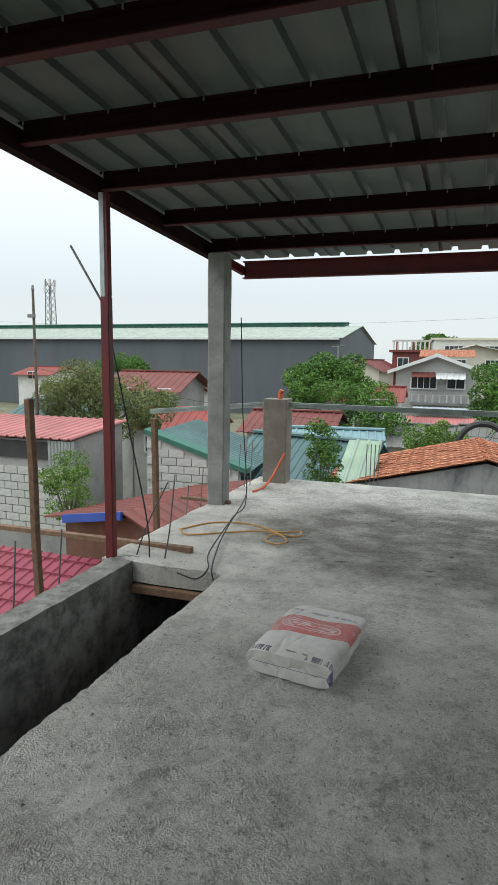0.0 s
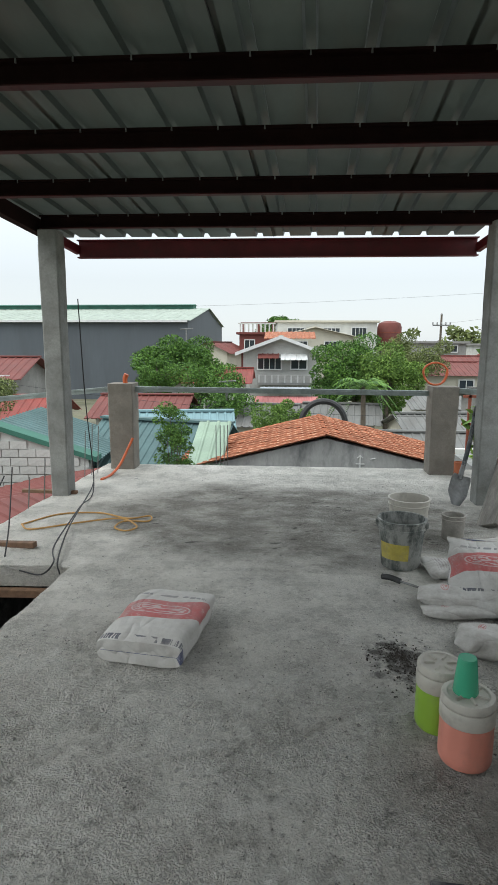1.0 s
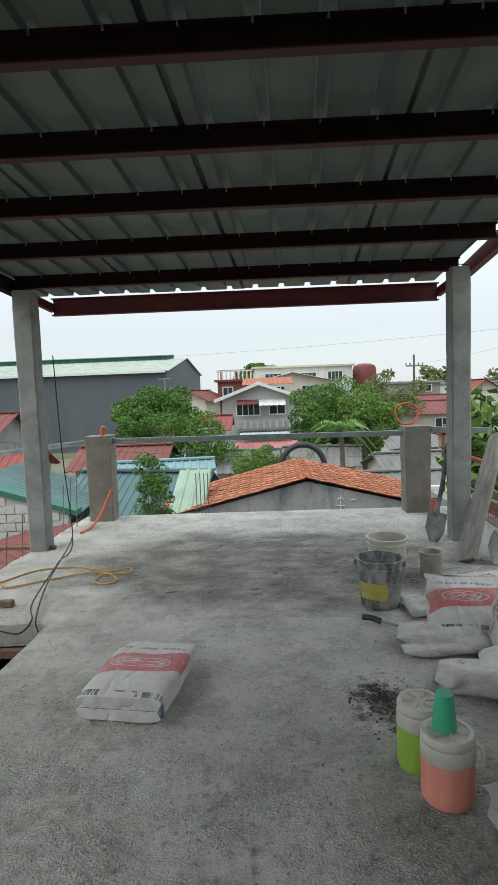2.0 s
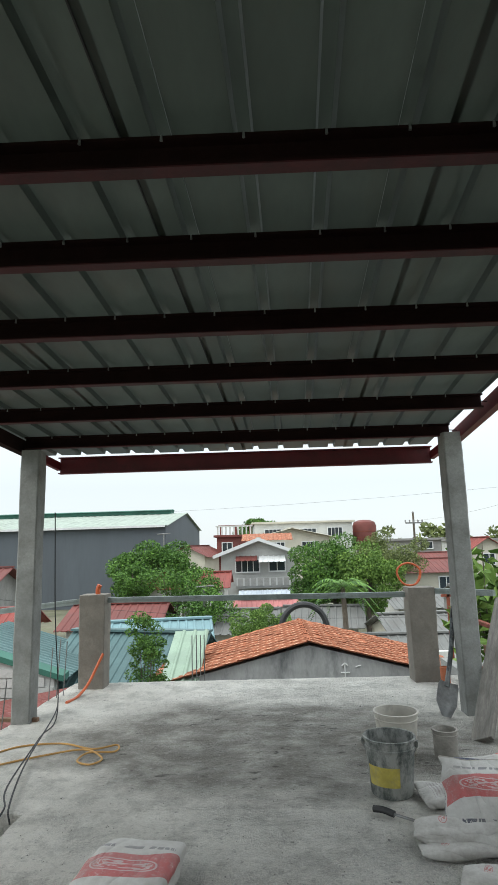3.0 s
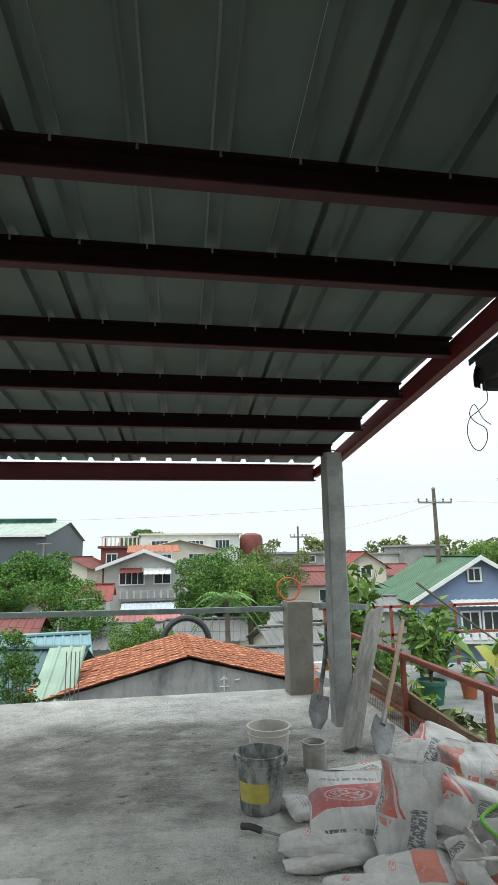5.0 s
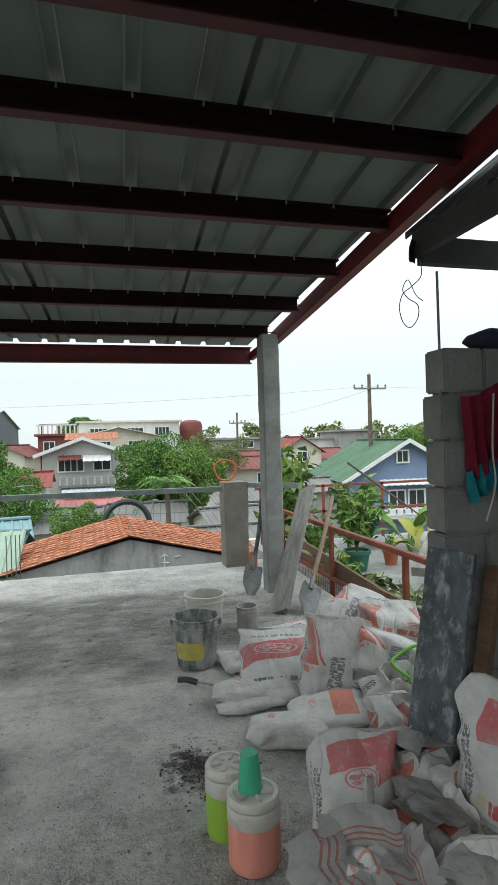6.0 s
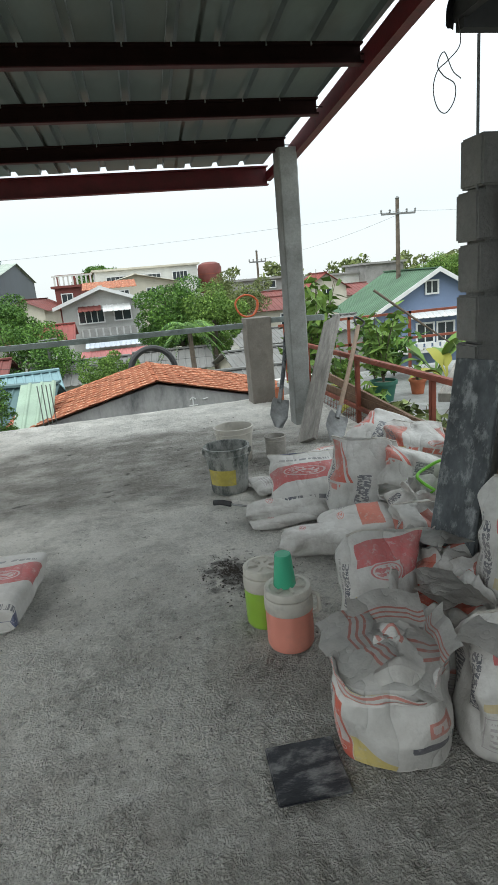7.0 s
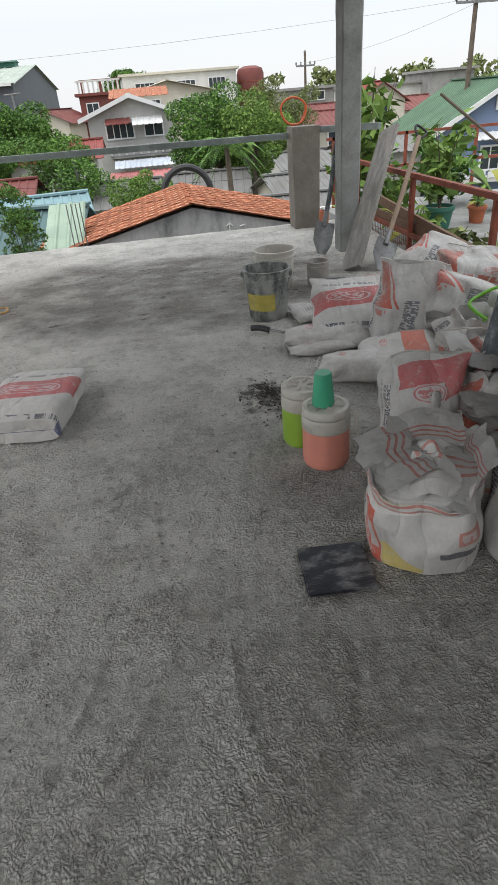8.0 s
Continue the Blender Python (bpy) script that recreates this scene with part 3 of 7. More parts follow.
def slab_piece(name, x0, x1, y0, y1, step=0.09, thick=0.16, label="", edge=0.02, east=None):
    """A cast slab with an uneven top, tool marks and ragged edges."""
    bm = bmesh.new()
    nx, ny = max(2, int((x1 - x0) / step)), max(2, int((y1 - y0) / step))
    grid = []
    for j in range(ny + 1):
        row = []
        for i in range(nx + 1):
            y = y0 + (y1 - y0) * j / ny
            x = x0 + (x1 - x0) * i / nx
            if i in (0, nx):
                x += edge * noise.noise((y * 5, x * 3, 1.7))
            if j in (0, ny):
                y += edge * noise.noise((x * 5, y * 3, 7.7))
            k = 1.0 if y < 1.2 else max(0.30, 1 - (y - 1.4) / 1.8)
            z = 0.010 * noise.noise((x * 1.1, y * 1.1, 0)) + 0.004 * noise.noise((x * 6, y * 6, 3)) + k * 0.0085 * noise.fractal((x * 17, y * 17, 5), 0.55, 2.3, 4)
            if y < 2.6:
                z += k * 0.0085 * max(0.0, noise.fractal((x * 30, y * 30, 9), 0.6, 2.1, 3)) * (0.4 + max(0, noise.noise((x * 1.7, y * 1.7, 4))))
                if -0.4 < y < 2.0:
                    # clusters of aggregate standing out of the screed
                    grain = max(0.0, noise.noise((x * 2.1, y * 2.1, 11)) + 0.35 * noise.noise((x * 6, y * 6, 2)) + 0.12)
                    if grain > 0.02:
                        d = noise.voronoi((x * 30, y * 30, 0.3))[0]
                        z += min(1.0, 2.4 * grain) * k * min(1.0, max(0.25, 1.3 * (y + 0.3))) * (0.026 * max(0.0, 0.50 - d[0]) - 0.008)
                for ax, ay, bx, by, bow, hgt in TOOL_MARKS:
                    f = ((x - ax) * (bx - ax) + (y - ay) * (by - ay)) / ((bx - ax) ** 2 + (by - ay) ** 2)
                    if 0 < f < 1:
                        side = ((x - ax) * (by - ay) - (y - ay) * (bx - ax)) / math.hypot(bx - ax, by - ay) - bow * 4 * f * (1 - f)
                        z += 1.6 * hgt * math.exp(-(side / 0.015) ** 2) * min(1, 5 * f, 5 * (1 - f))
            wx = skew(x, y) if east is None else skew(x0, y) + (east - skew(x0, y)) * (x - x0) / (x1 - x0)
            row.append(bm.verts.new((wx, y, z - (0.008 if i in (0, nx) or j in (0, ny) else 0))))
        grid.append(row)
    for j in range(ny):
        for i in range(nx):
            bm.faces.new((grid[j][i], grid[j][i + 1], grid[j + 1][i + 1], grid[j + 1][i]))
    rim = [grid[0][i] for i in range(nx + 1)] + [grid[j][nx] for j in range(1, ny + 1)] + [grid[ny][i] for i in range(nx - 1, -1, -1)] + [grid[j][0] for j in range(ny - 1, 0, -1)]
    low = [bm.verts.new((v.co.x, v.co.y, -thick)) for v in rim]
    n = len(rim)
    for k in range(n):
        bm.faces.new((rim[(k + 1) % n], rim[k], low[k], low[(k + 1) % n]))
    bm.faces.new(low)
    ob = part(name, bm, CONC_FLOOR, None, label, True)
    return tagged(ob, label, "floor", "", "structure")


PIT_X0, PIT_X1, PIT_Y1 = -1.53, -0.78, 2.92
slab_piece("floor", PIT_X1, 3.05, -4.0, PIT_Y1, 0.013, east=2.93, label="rough grey concrete deck, raked and stained with mortar")
slab_piece("floor_far", -1.80, 3.05, PIT_Y1, 6.42, 0.03, label="pale dusty concrete deck at the open edge")

# stairwell: outer wall, far lintel, and a closed shaft coloured dark for shade
bm = prism_bm([(skew(-1.73, -4), -4, -2.6), (skew(PIT_X0, -4), -4, -2.6), (skew(PIT_X0, -4), -4, 0), (skew(-1.73, -4), -4, 0)], (0.06 * 7.02, 7.02, 0))
bmesh.ops.subdivide_edges(bm, edges=bm.edges[:], cuts=3, use_grid_fill=True)
bmesh.ops.subdivide_edges(bm, edges=[e for e in bm.edges if abs(e.verts[0].co.y - e.verts[1].co.y) > 0.5], cuts=30, use_grid_fill=True)
for v in bm.verts:
    q = noise.noise((v.co.x * 6, v.co.y * 5, v.co.z * 6)) + 0.5 * noise.noise((v.co.x * 15, v.co.y * 14, v.co.z * 12))
    v.co.x += 0.012 * q
    v.co.z += 0.014 * q if v.co.z > -0.1 else 0
wall = single("wall_west", bm, CONC_EDGE, "unfinished concrete wall along the stairwell", "wall", kind="structure")
# floor and south wall below get near-black colour for the shaft's shade
single("floor_below", box_bm((4.9, 10.5, 0.1), (0.55, 1.1, -2.65)), DARK, "concrete floor of the storey below, coloured dark for shade", "floor", kind="structure")
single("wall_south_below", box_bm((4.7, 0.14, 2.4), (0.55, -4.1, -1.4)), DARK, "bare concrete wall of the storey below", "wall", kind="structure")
bm = prism_bm([(skew(-1.83, 3.02), 3.02, -2.6), (skew(-1.68, 3.02), 3.02, -2.6), (skew(-1.68, 3.02), 3.02, -0.17), (skew(-1.83, 3.02), 3.02, -0.17)], (0.06 * 3.3, 3.3, 0))
single("wall_west_far", bm, CONC_EDGE, "unfinished concrete wall under the deck", "wall", kind="structure")
# outer walls of the storey below
bm = box_bm((4.8, 0.15, 4.3), (skew(0.62, 6.3), 6.28, -2.32))
single("wall_north", bm, CONC, "bare concrete wall of the storey below", "wall", kind="structure")
bm = box_bm((0.15, 10.4, 4.3), (2.93, 1.1, -2.32))
single("wall_east", bm, CONC, "bare concrete wall of the storey below", "wall", kind="structure")


def column(x, y, sx, sy, h, name, label, mat=None):
    """A cast column with slightly bowed, chipped arrises and pour joints."""
    bm = bmesh.new()
    bmesh.ops.create_cube(bm, size=1)
    bmesh.ops.scale(bm, vec=(sx, sy, h), verts=bm.verts)
    bmesh.ops.subdivide_edges(bm, edges=[e for e in bm.edges if abs(e.verts[0].co.z - e.verts[1].co.z) > 0.1], cuts=28)
    bmesh.ops.bevel(bm, geom=[e for e in bm.edges if abs(e.verts[0].co.z - e.verts[1].co.z) > 0.01], offset=0.012, segments=1, affect="EDGES")
    for v in bm.verts:
        z = v.co.z + h / 2
        k = 1 + 0.028 * noise.noise((x, z * 2.2, 3.3)) + (0.03 if int(z / 0.62) % 2 else 0)
        v.co.x *= k + 0.02 * noise.noise((v.co.x * 20, z * 9, y))
        v.co.y *= k
    bmesh.ops.translate(bm, vec=(x, y, h / 2 - 0.01), verts=bm.verts)
    return single(name, bm, mat or CONC, label, "column", smooth=True)


column(-1.707, 4.86, 0.185, 0.20, 2.62, "concrete_column", "tall bare concrete column at the deck corner")
column(2.535, 4.82, 0.178, 0.20, 2.66, "concrete_column", "tall bare concrete column beside the railing")
column(-1.43, 6.2, 0.30, 0.28, 1.07, "concrete_post", "short bare concrete parapet post with rail", POSTC)
column(2.46, 6.2, 0.30, 0.28, 1.06, "concrete_post", "short bare concrete parapet post with orange hose", POSTC)


# ---- steel roof ----
def bar_between(a, b, w, h, bm=None):
    """A channel of width w and height h whose underside runs from a to b."""
    a, b = Vector(a), Vector(b)
    d = (b - a).normalized()
    s = d.cross(Vector((0, 0, 1))).normalized() * w / 2
    u = Vector((0, 0, h))
    return prism_bm([a - s, a + s, a + s + u, a - s + u], b - a, bm)


def channel(a, b, w, h, t=0.012, bm=None):
    """A C-section: web and two flanges, open to one side."""
    a, b = Vector(a), Vector(b)
    d = (b - a).normalized()
    s = d.cross(Vector((0, 0, 1))).normalized() * w
    n = s.normalized() * t
    u, e = Vector((0, 0, h)), Vector((0, 0, t))
    return prism_bm([a, a + s, a + s + e, a + n + e, a + n + u - e, a + s + u - e, a + s + u, a + u], b - a, bm)


def x_left(y):
    return -1.84 + 0.066 * (y - 5)


def x_right(y):
    return 2.665 + 0.045 * (y - 5)


def x_edge(y):
    return 2.557 + 0.012 * (y - 5)


roof = thing("steel_roof", "corrugated metal roof on dark red steel purlins", "roof", pose(0, 0, 0))
# unseen rear end of the roof, placed to set the near floor's light
BACK = -2.0
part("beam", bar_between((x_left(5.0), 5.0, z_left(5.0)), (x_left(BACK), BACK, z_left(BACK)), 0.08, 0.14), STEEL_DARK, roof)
part("beam", bar_between((x_right(5.0), 5.0, z_right(5.0)), (x_right(BACK), BACK, z_right(BACK)), 0.07, 0.13), RED, roof)
PURLINS = (4.83, 3.89, 3.01, 2.215, 1.455, 0.86, 0.08, -0.6, -1.3, -1.9)
for y in [q + 0.045 for q in PURLINS]:
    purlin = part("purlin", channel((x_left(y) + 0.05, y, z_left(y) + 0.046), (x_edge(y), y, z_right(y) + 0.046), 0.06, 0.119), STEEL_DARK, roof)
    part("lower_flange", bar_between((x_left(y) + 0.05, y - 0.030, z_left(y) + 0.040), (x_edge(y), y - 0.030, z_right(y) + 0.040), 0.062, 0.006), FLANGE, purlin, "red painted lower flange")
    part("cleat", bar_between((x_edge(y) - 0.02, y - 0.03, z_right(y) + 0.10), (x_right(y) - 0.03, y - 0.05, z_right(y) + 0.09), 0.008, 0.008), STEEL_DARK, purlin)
fascia = part("fascia_beam", channel((-1.69, 5.60, 2.455), (2.56, 5.60, 2.455), 0.08, 0.19), RED, roof)
for x0, x1 in ((x_left(4.98), -1.70), (x_right(4.98), 2.57)):
    part("bracket", bar_between((x0, 4.98, z_left(4.98) + 0.02), (x1, 5.58, 2.50), 0.05, 0.09), RED, roof)


def sheet(x0, x1, y0, y1, ribs, lift):
    """A ribbed roofing sheet with raised trapezoid ribs, in cross-section swept down the slope."""
    xs = [(x0, 0)]
    for r in ribs:
        xs += [(r - 0.036, 0), (r - 0.024, 0.038), (r + 0.024, 0.038), (r + 0.036, 0)]
    xs = [p for p in xs if x0 <= p[0] < x1] + [(x1, 0)]
    bm = bmesh.new()
    ys = [y0 + (y1 - y0) * k / 20 for k in range(21)]
    g = [[bm.verts.new((min(px + 0.05 * (y - 5), x_edge(y)), y, roof_z(px, y) + 0.167 + dz + lift + 0.002 * noise.noise((px * 4, y * 1.5, 2)))) for px, dz in xs] for y in ys]
    for p, q in zip(g, g[1:]):
        for k in range(len(xs) - 1):
            bm.faces.new((p[k], p[k + 1], q[k + 1], q[k]))
    bmesh.ops.solidify(bm, geom=bm.faces[:], thickness=0.002)
    return bm


# sheets of four ribs each, lapped one over the next
RIBS = [0.247 + 0.291 * k for k in range(-8, 10)]
LAPS = [0.392 + 1.164 * k for k in (-2, -1, 0, 1)]
for k, (a, b) in enumerate(zip([-1.9] + LAPS, LAPS + [2.74])):
    if b - a < 0.05:
        continue
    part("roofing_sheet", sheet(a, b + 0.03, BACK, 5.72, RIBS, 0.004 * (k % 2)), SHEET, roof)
    if k == 3:
        # thin dark cable running along this lap
        part("roof_cable", tube_bm([(a + 0.05 * (y - 5), y, roof_z(a, y) + 0.163) for y in (BACK, 0, 5.7)], 0.0045, 4), BLACK, roof)
# screw tips through the ribs at the purlins
bm = bmesh.new()
for y in PURLINS[:9]:
    for r in RIBS:
        if -1.8 < r < 2.5:
            cyl_bm(0.006, 0.004, 0.022, (r + 0.05 * (y - 5), y - 0.02, roof_z(r, y) + 0.137), 6, bm)
tagged(part("screw_tips", bm, GALV, roof), kind="stuff")

# red post with galvanised upper half beside the stairwell
post = thing("steel_post", "slim steel post, red below, galvanised above", "post", pose(-1.855, 2.945, 0))
part("lower_length", box_bm((0.070, 0.060, 2.0), (0, 0, 0.99), 0.005), RED, post)
part("upper_length", box_bm((0.042, 0.056, 0.73), (-0.012, 0, 2.355), 0.004), GALV, post, "galvanised steel upper length")
part("inner_length", box_bm((0.024, 0.05, 0.73), (0.023, 0, 2.355), 0.004), RED, post)

# channel rails between the posts, each with its end plates
rail = thing("parapet_rail", "dull galvanised steel channel rail between concrete posts", "rail")
part("channel", bar_between((-1.28, 6.2, 0.957), (2.29, 6.2, 0.935), 0.045, 0.062), RAILG, rail)
part("lip", bar_between((-1.28, 6.2, 0.993), (2.29, 6.2, 0.971), 0.055, 0.006), RAILG, rail)
rail = thing("parapet_rail", "dull galvanised steel channel rail past the corner post", "rail")
part("channel", bar_between((-1.57, 6.2, 0.955), (-3.2, 6.15, 0.80), 0.045, 0.062), RAILG, rail)
part("lip", bar_between((-1.57, 6.2, 0.991), (-3.2, 6.15, 0.836), 0.055, 0.006), RAILG, rail)
rail = thing("parapet_rail", "dull galvanised steel channel rail turning along the side", "rail")
part("channel", bar_between((2.59, 6.15, 0.975), (3.05, 5.4, 0.995), 0.045, 0.062), RAILG, rail)
part("lip", bar_between((2.59, 6.15, 1.011), (3.05, 5.4, 1.031), 0.055, 0.006), RAILG, rail)

# unseen walls added to close the place behind the camera and limit light
single("unseen_wall_south", box_bm((5.6, 0.15, 2.3), (0.4, -4.1, 0.98)), CONC, "unseen wall added behind the deck to hold back light", "wall", kind="structure")
single("unseen_wall_side", box_bm((0.15, 5.2, 3.0), (2.97, -1.45, 1.45)), CONC, "unseen side wall added to hold back light from the right", "wall", kind="structure")

# ---- ground and far things ----
bm = bmesh.new()
bmesh.ops.create_grid(bm, x_segments=60, y_segments=60, size=900)
for v in bm.verts:
    v.co.y += 300
    v.co.z = GROUND + 0.2 * noise.noise((v.co.x * 0.02, v.co.y * 0.02, 0))
single("ground", bm, EARTH, "weedy bare ground between the houses", "ground", kind="structure")


def slope_sheet(a, along, up, pitch=0.35, rib=0.03, thick=0.03, bm=None):
    """A ribbed sheet: from the corner a along the eave, and up the slope."""
    a, along, up = Vector(a), Vector(along), Vector(up)
    n = along.cross(up).normalized()
    if n.z < 0:
        n = -n
    count = max(1, int(along.length / pitch))
    prof = []
    for k in range(count):
        for f, h in ((0, 0), (0.62, 0), (0.72, 1), (0.88, 1), (0.98, 0)):
            prof.append(((k + f) / count, h * rib))
    prof.append((1.0, 0))
    b = bm or bmesh.new()
    top = [[b.verts.new(a + along * f + up * g + n * h) for f, h in prof] for g in (0, 1)]
    low = [[b.verts.new(a + along * f + up * g + n * (h - thick)) for f, h in prof] for g in (0, 1)]
    fs = []
    m = len(prof)
    for k in range(m - 1):
        fs.append(b.faces.new((top[0][k], top[0][k + 1], top[1][k + 1], top[1][k])))
        fs.append(b.faces.new((low[0][k + 1], low[0][k], low[1][k], low[1][k + 1])))
        fs.append(b.faces.new((low[0][k], low[0][k + 1], top[0][k + 1], top[0][k])))
        fs.append(b.faces.new((top[1][k], top[1][k + 1], low[1][k + 1], low[1][k])))
    for k in (0, m - 1):
        fs.append(b.faces.new((top[0][k], top[1][k], low[1][k], low[0][k])))
    bmesh.ops.recalc_face_normals(b, faces=fs)
    return b


def window(parent, x, y, z, w, h, frame_mat, bars=1, face="front"):
    """A framed window standing proud of a wall whose outside looks to -y (front) or to x (side)."""
    turn = Matrix.Identity(3) if face == "front" else Matrix.Rotation(radians(90 if face == "east" else -90), 3, "Z")

    def put(size, off):
        o = turn @ Vector(off)
        return size, (x + o.x, y + o.y, z + o.z)
    t = min(0.08, 0.12 * min(w, h) + 0.02)
    bm = bmesh.new()
    loops = []
    for g, yy in ((0, 0.0), (t, 0.0), (t, -0.09), (0, -0.09)):
        loops.append([bm.verts.new(turn @ Vector((sx * (w / 2 + g), yy, sz * (h / 2 + g))) + Vector((x, y, z))) for sx, sz in ((-1, -1), (1, -1), (1, 1), (-1, 1))])
    for p, q in zip(loops, loops[1:] + loops[:1]):
        for k in range(4):
            bm.faces.new((p[k], p[(k + 1) % 4], q[(k + 1) % 4], q[k]))
    bmesh.ops.recalc_face_normals(bm, faces=bm.faces[:])
    fr = part("window", bm, frame_mat, parent)
    for k in range(bars):
        sz, at = put((0.05, 0.06, h), (-w / 2 + w * (k + 1) / (bars + 1), -0.03, 0))
        part("glazing_bar", box_bm(sz, at, 0, turn), frame_mat, fr)
    sz, at = put((w, 0.03, h), (0, -0.01, 0))
    part("pane", box_bm(sz, at, 0, turn), GLASS, fr)


def gable_house(label, x, y, turn, w, d, wall_h, rise, wall_m, roof_m, over=0.45, windows=(), pitch=0.4, base=GROUND, ridge="front", name="house", trim=None):
    """A house with its front in the plane y = 0 of its own, the ridge running back (front) or across (side)."""
    h = thing(name, label, "house", pose(x, y, base, 0, 0, turn))
    if ridge == "front":
        outline = [(-w / 2, 0, 0), (w / 2, 0, 0), (w / 2, 0, wall_h), (0, 0, wall_h + rise), (-w / 2, 0, wall_h)]
        part("wall", prism_bm(outline, (0, d, 0)), wall_m, h)
        k = rise / (w / 2)
        for s in (-1, 1):
            part("roof", slope_sheet((s * (w / 2 + over), -over, wall_h - k * over + 0.06), (0, d + 2 * over, 0), (-s * (w / 2 + over), 0, k * (w / 2 + over)), pitch), roof_m, h)
            if trim:
                part("bargeboard", prism_bm([(s * (w / 2 + over), -over - 0.05, wall_h - k * over - 0.12), (0, -over - 0.05, wall_h + rise - 0.10), (0, -over - 0.05, wall_h + rise + 0.12), (s * (w / 2 + over), -over - 0.05, wall_h - k * over + 0.10)], (0, 0.05, 0)), trim, h)
        part("ridge_cap", box_bm((0.3, d + 2 * over, 0.06), (0, d / 2, wall_h + rise + 0.1)), roof_m, h)
    else:
        outline = [(-w / 2, 0, 0), (-w / 2, d, 0), (-w / 2, d, wall_h), (-w / 2, d / 2, wall_h + rise), (-w / 2, 0, wall_h)]
        part("wall", prism_bm(outline, (w, 0, 0)), wall_m, h)
        k = rise / (d / 2)
        for s, y0 in ((1, -over), (-1, d + over)):
            part("roof", slope_sheet((-w / 2 - over, y0, wall_h - k * over + 0.06), (w + 2 * over, 0, 0), (0, s * (d / 2 + over), k * (d / 2 + over)), pitch), roof_m, h)
        part("ridge_cap", box_bm((w + 2 * over, 0.3, 0.06), (0, d / 2, wall_h + rise + 0.1)), roof_m, h)
    for wx, wz, ww, wh in windows:
        window(h, wx, -0.02, wz, ww, wh, TRIMW, 1 if ww < 1.5 else 3)
    return h


def shed(label, x0, x1, y0, y1, z0, z1, wall_m, roof_m, pitch=0.3, name="house", wall_y=0.15):
    """A lean-to: one roof plane from z0 at y0 to z1 at y1 over plain walls."""
    h = thing(name, label, "house", pose((x0 + x1) / 2, y0, GROUND))
    w, d = x1 - x0, y1 - y0
    zz0, zz1 = z0 - GROUND, z1 - GROUND
    part("wall", prism_bm([(-w / 2 + 0.1, wall_y, 0), (-w / 2 + 0.1, d - 0.1, 0), (-w / 2 + 0.1, d - 0.1, zz1 - 0.08), (-w / 2 + 0.1, wall_y, zz0 - 0.08)], (w - 0.2, 0, 0)), wall_m, h)
    part("roof", slope_sheet((-w / 2, 0, zz0), (w, 0, 0), (0, d, zz1 - zz0), pitch), roof_m, h)
    return h


def flat_house(label, x, y, turn, w, d, hgt, wall_m, roof_m, windows=(), over=0.3, name="building"):
    h = thing(name, label, "building", pose(x, y, GROUND, 0, 0, turn))
    part("wall", box_bm((w, d, hgt), (0, d / 2, hgt / 2)), wall_m, h)
    part("roof", box_bm((w + 2 * over, d + 2 * over, 0.22), (0, d / 2, hgt + 0.11), 0.02), roof_m, h)
    for wx, wz, ww, wh in windows:
        window(h, wx, -0.02, wz, ww, wh, TRIMW, 1 if ww < 1.5 else 3)
    return h


def leaf_mesh(centres, sizes, rng, long=1.6):
    """Many small bent leaves, each of two triangles pairs, at random tilts."""
    n = len(centres)
    a = rng.normal(size=(n, 3))
    a[:, 2] = a[:, 2] * 0.6 - 0.25
    a /= np.linalg.norm(a, axis=1, keepdims=True)
    b = np.cross(a, rng.normal(size=(n, 3)))
    b /= np.linalg.norm(b, axis=1, keepdims=True) + 1e-9
    s = sizes[:, None]
    droop = np.array((0, 0, -0.25)) * s
    v = np.stack([centres - a * s * long / 2, centres + b * s * 0.50, centres + a * s * long / 2 + droop, centres - b * s * 0.42], 1)
    me = bpy.data.meshes.new("leaves")
    me.from_pydata(v.reshape(-1, 3).tolist(), [], (np.arange(n * 4).reshape(-1, 4)).tolist())
    return me


def crown_points(rng, n, rx, ry, rz, clumps, spread):
    """Leaf places: clumps spread unevenly through an ellipsoid, denser at its skin."""
    d = rng.normal(size=(clumps, 3))
    d /= np.linalg.norm(d, axis=1, keepdims=True)
    r = rng.uniform(0.35, 1.0, size=(clumps, 1)) ** 0.5
    c = d * r * np.array((rx, ry, rz)) * rng.uniform(0.8, 1.12, size=(clumps, 1))
    k = rng.integers(0, clumps, n)
    e = rng.normal(size=(n, 3))
    e /= np.linalg.norm(e, axis=1, keepdims=True)
    e *= rng.uniform(0.45, 1.0, size=(n, 1)) ** 0.6
    return c[k] + e * spread * np.array((1, 1, 0.75)) * rng.uniform(0.7, 1.2, size=(clumps, 1))[k], c


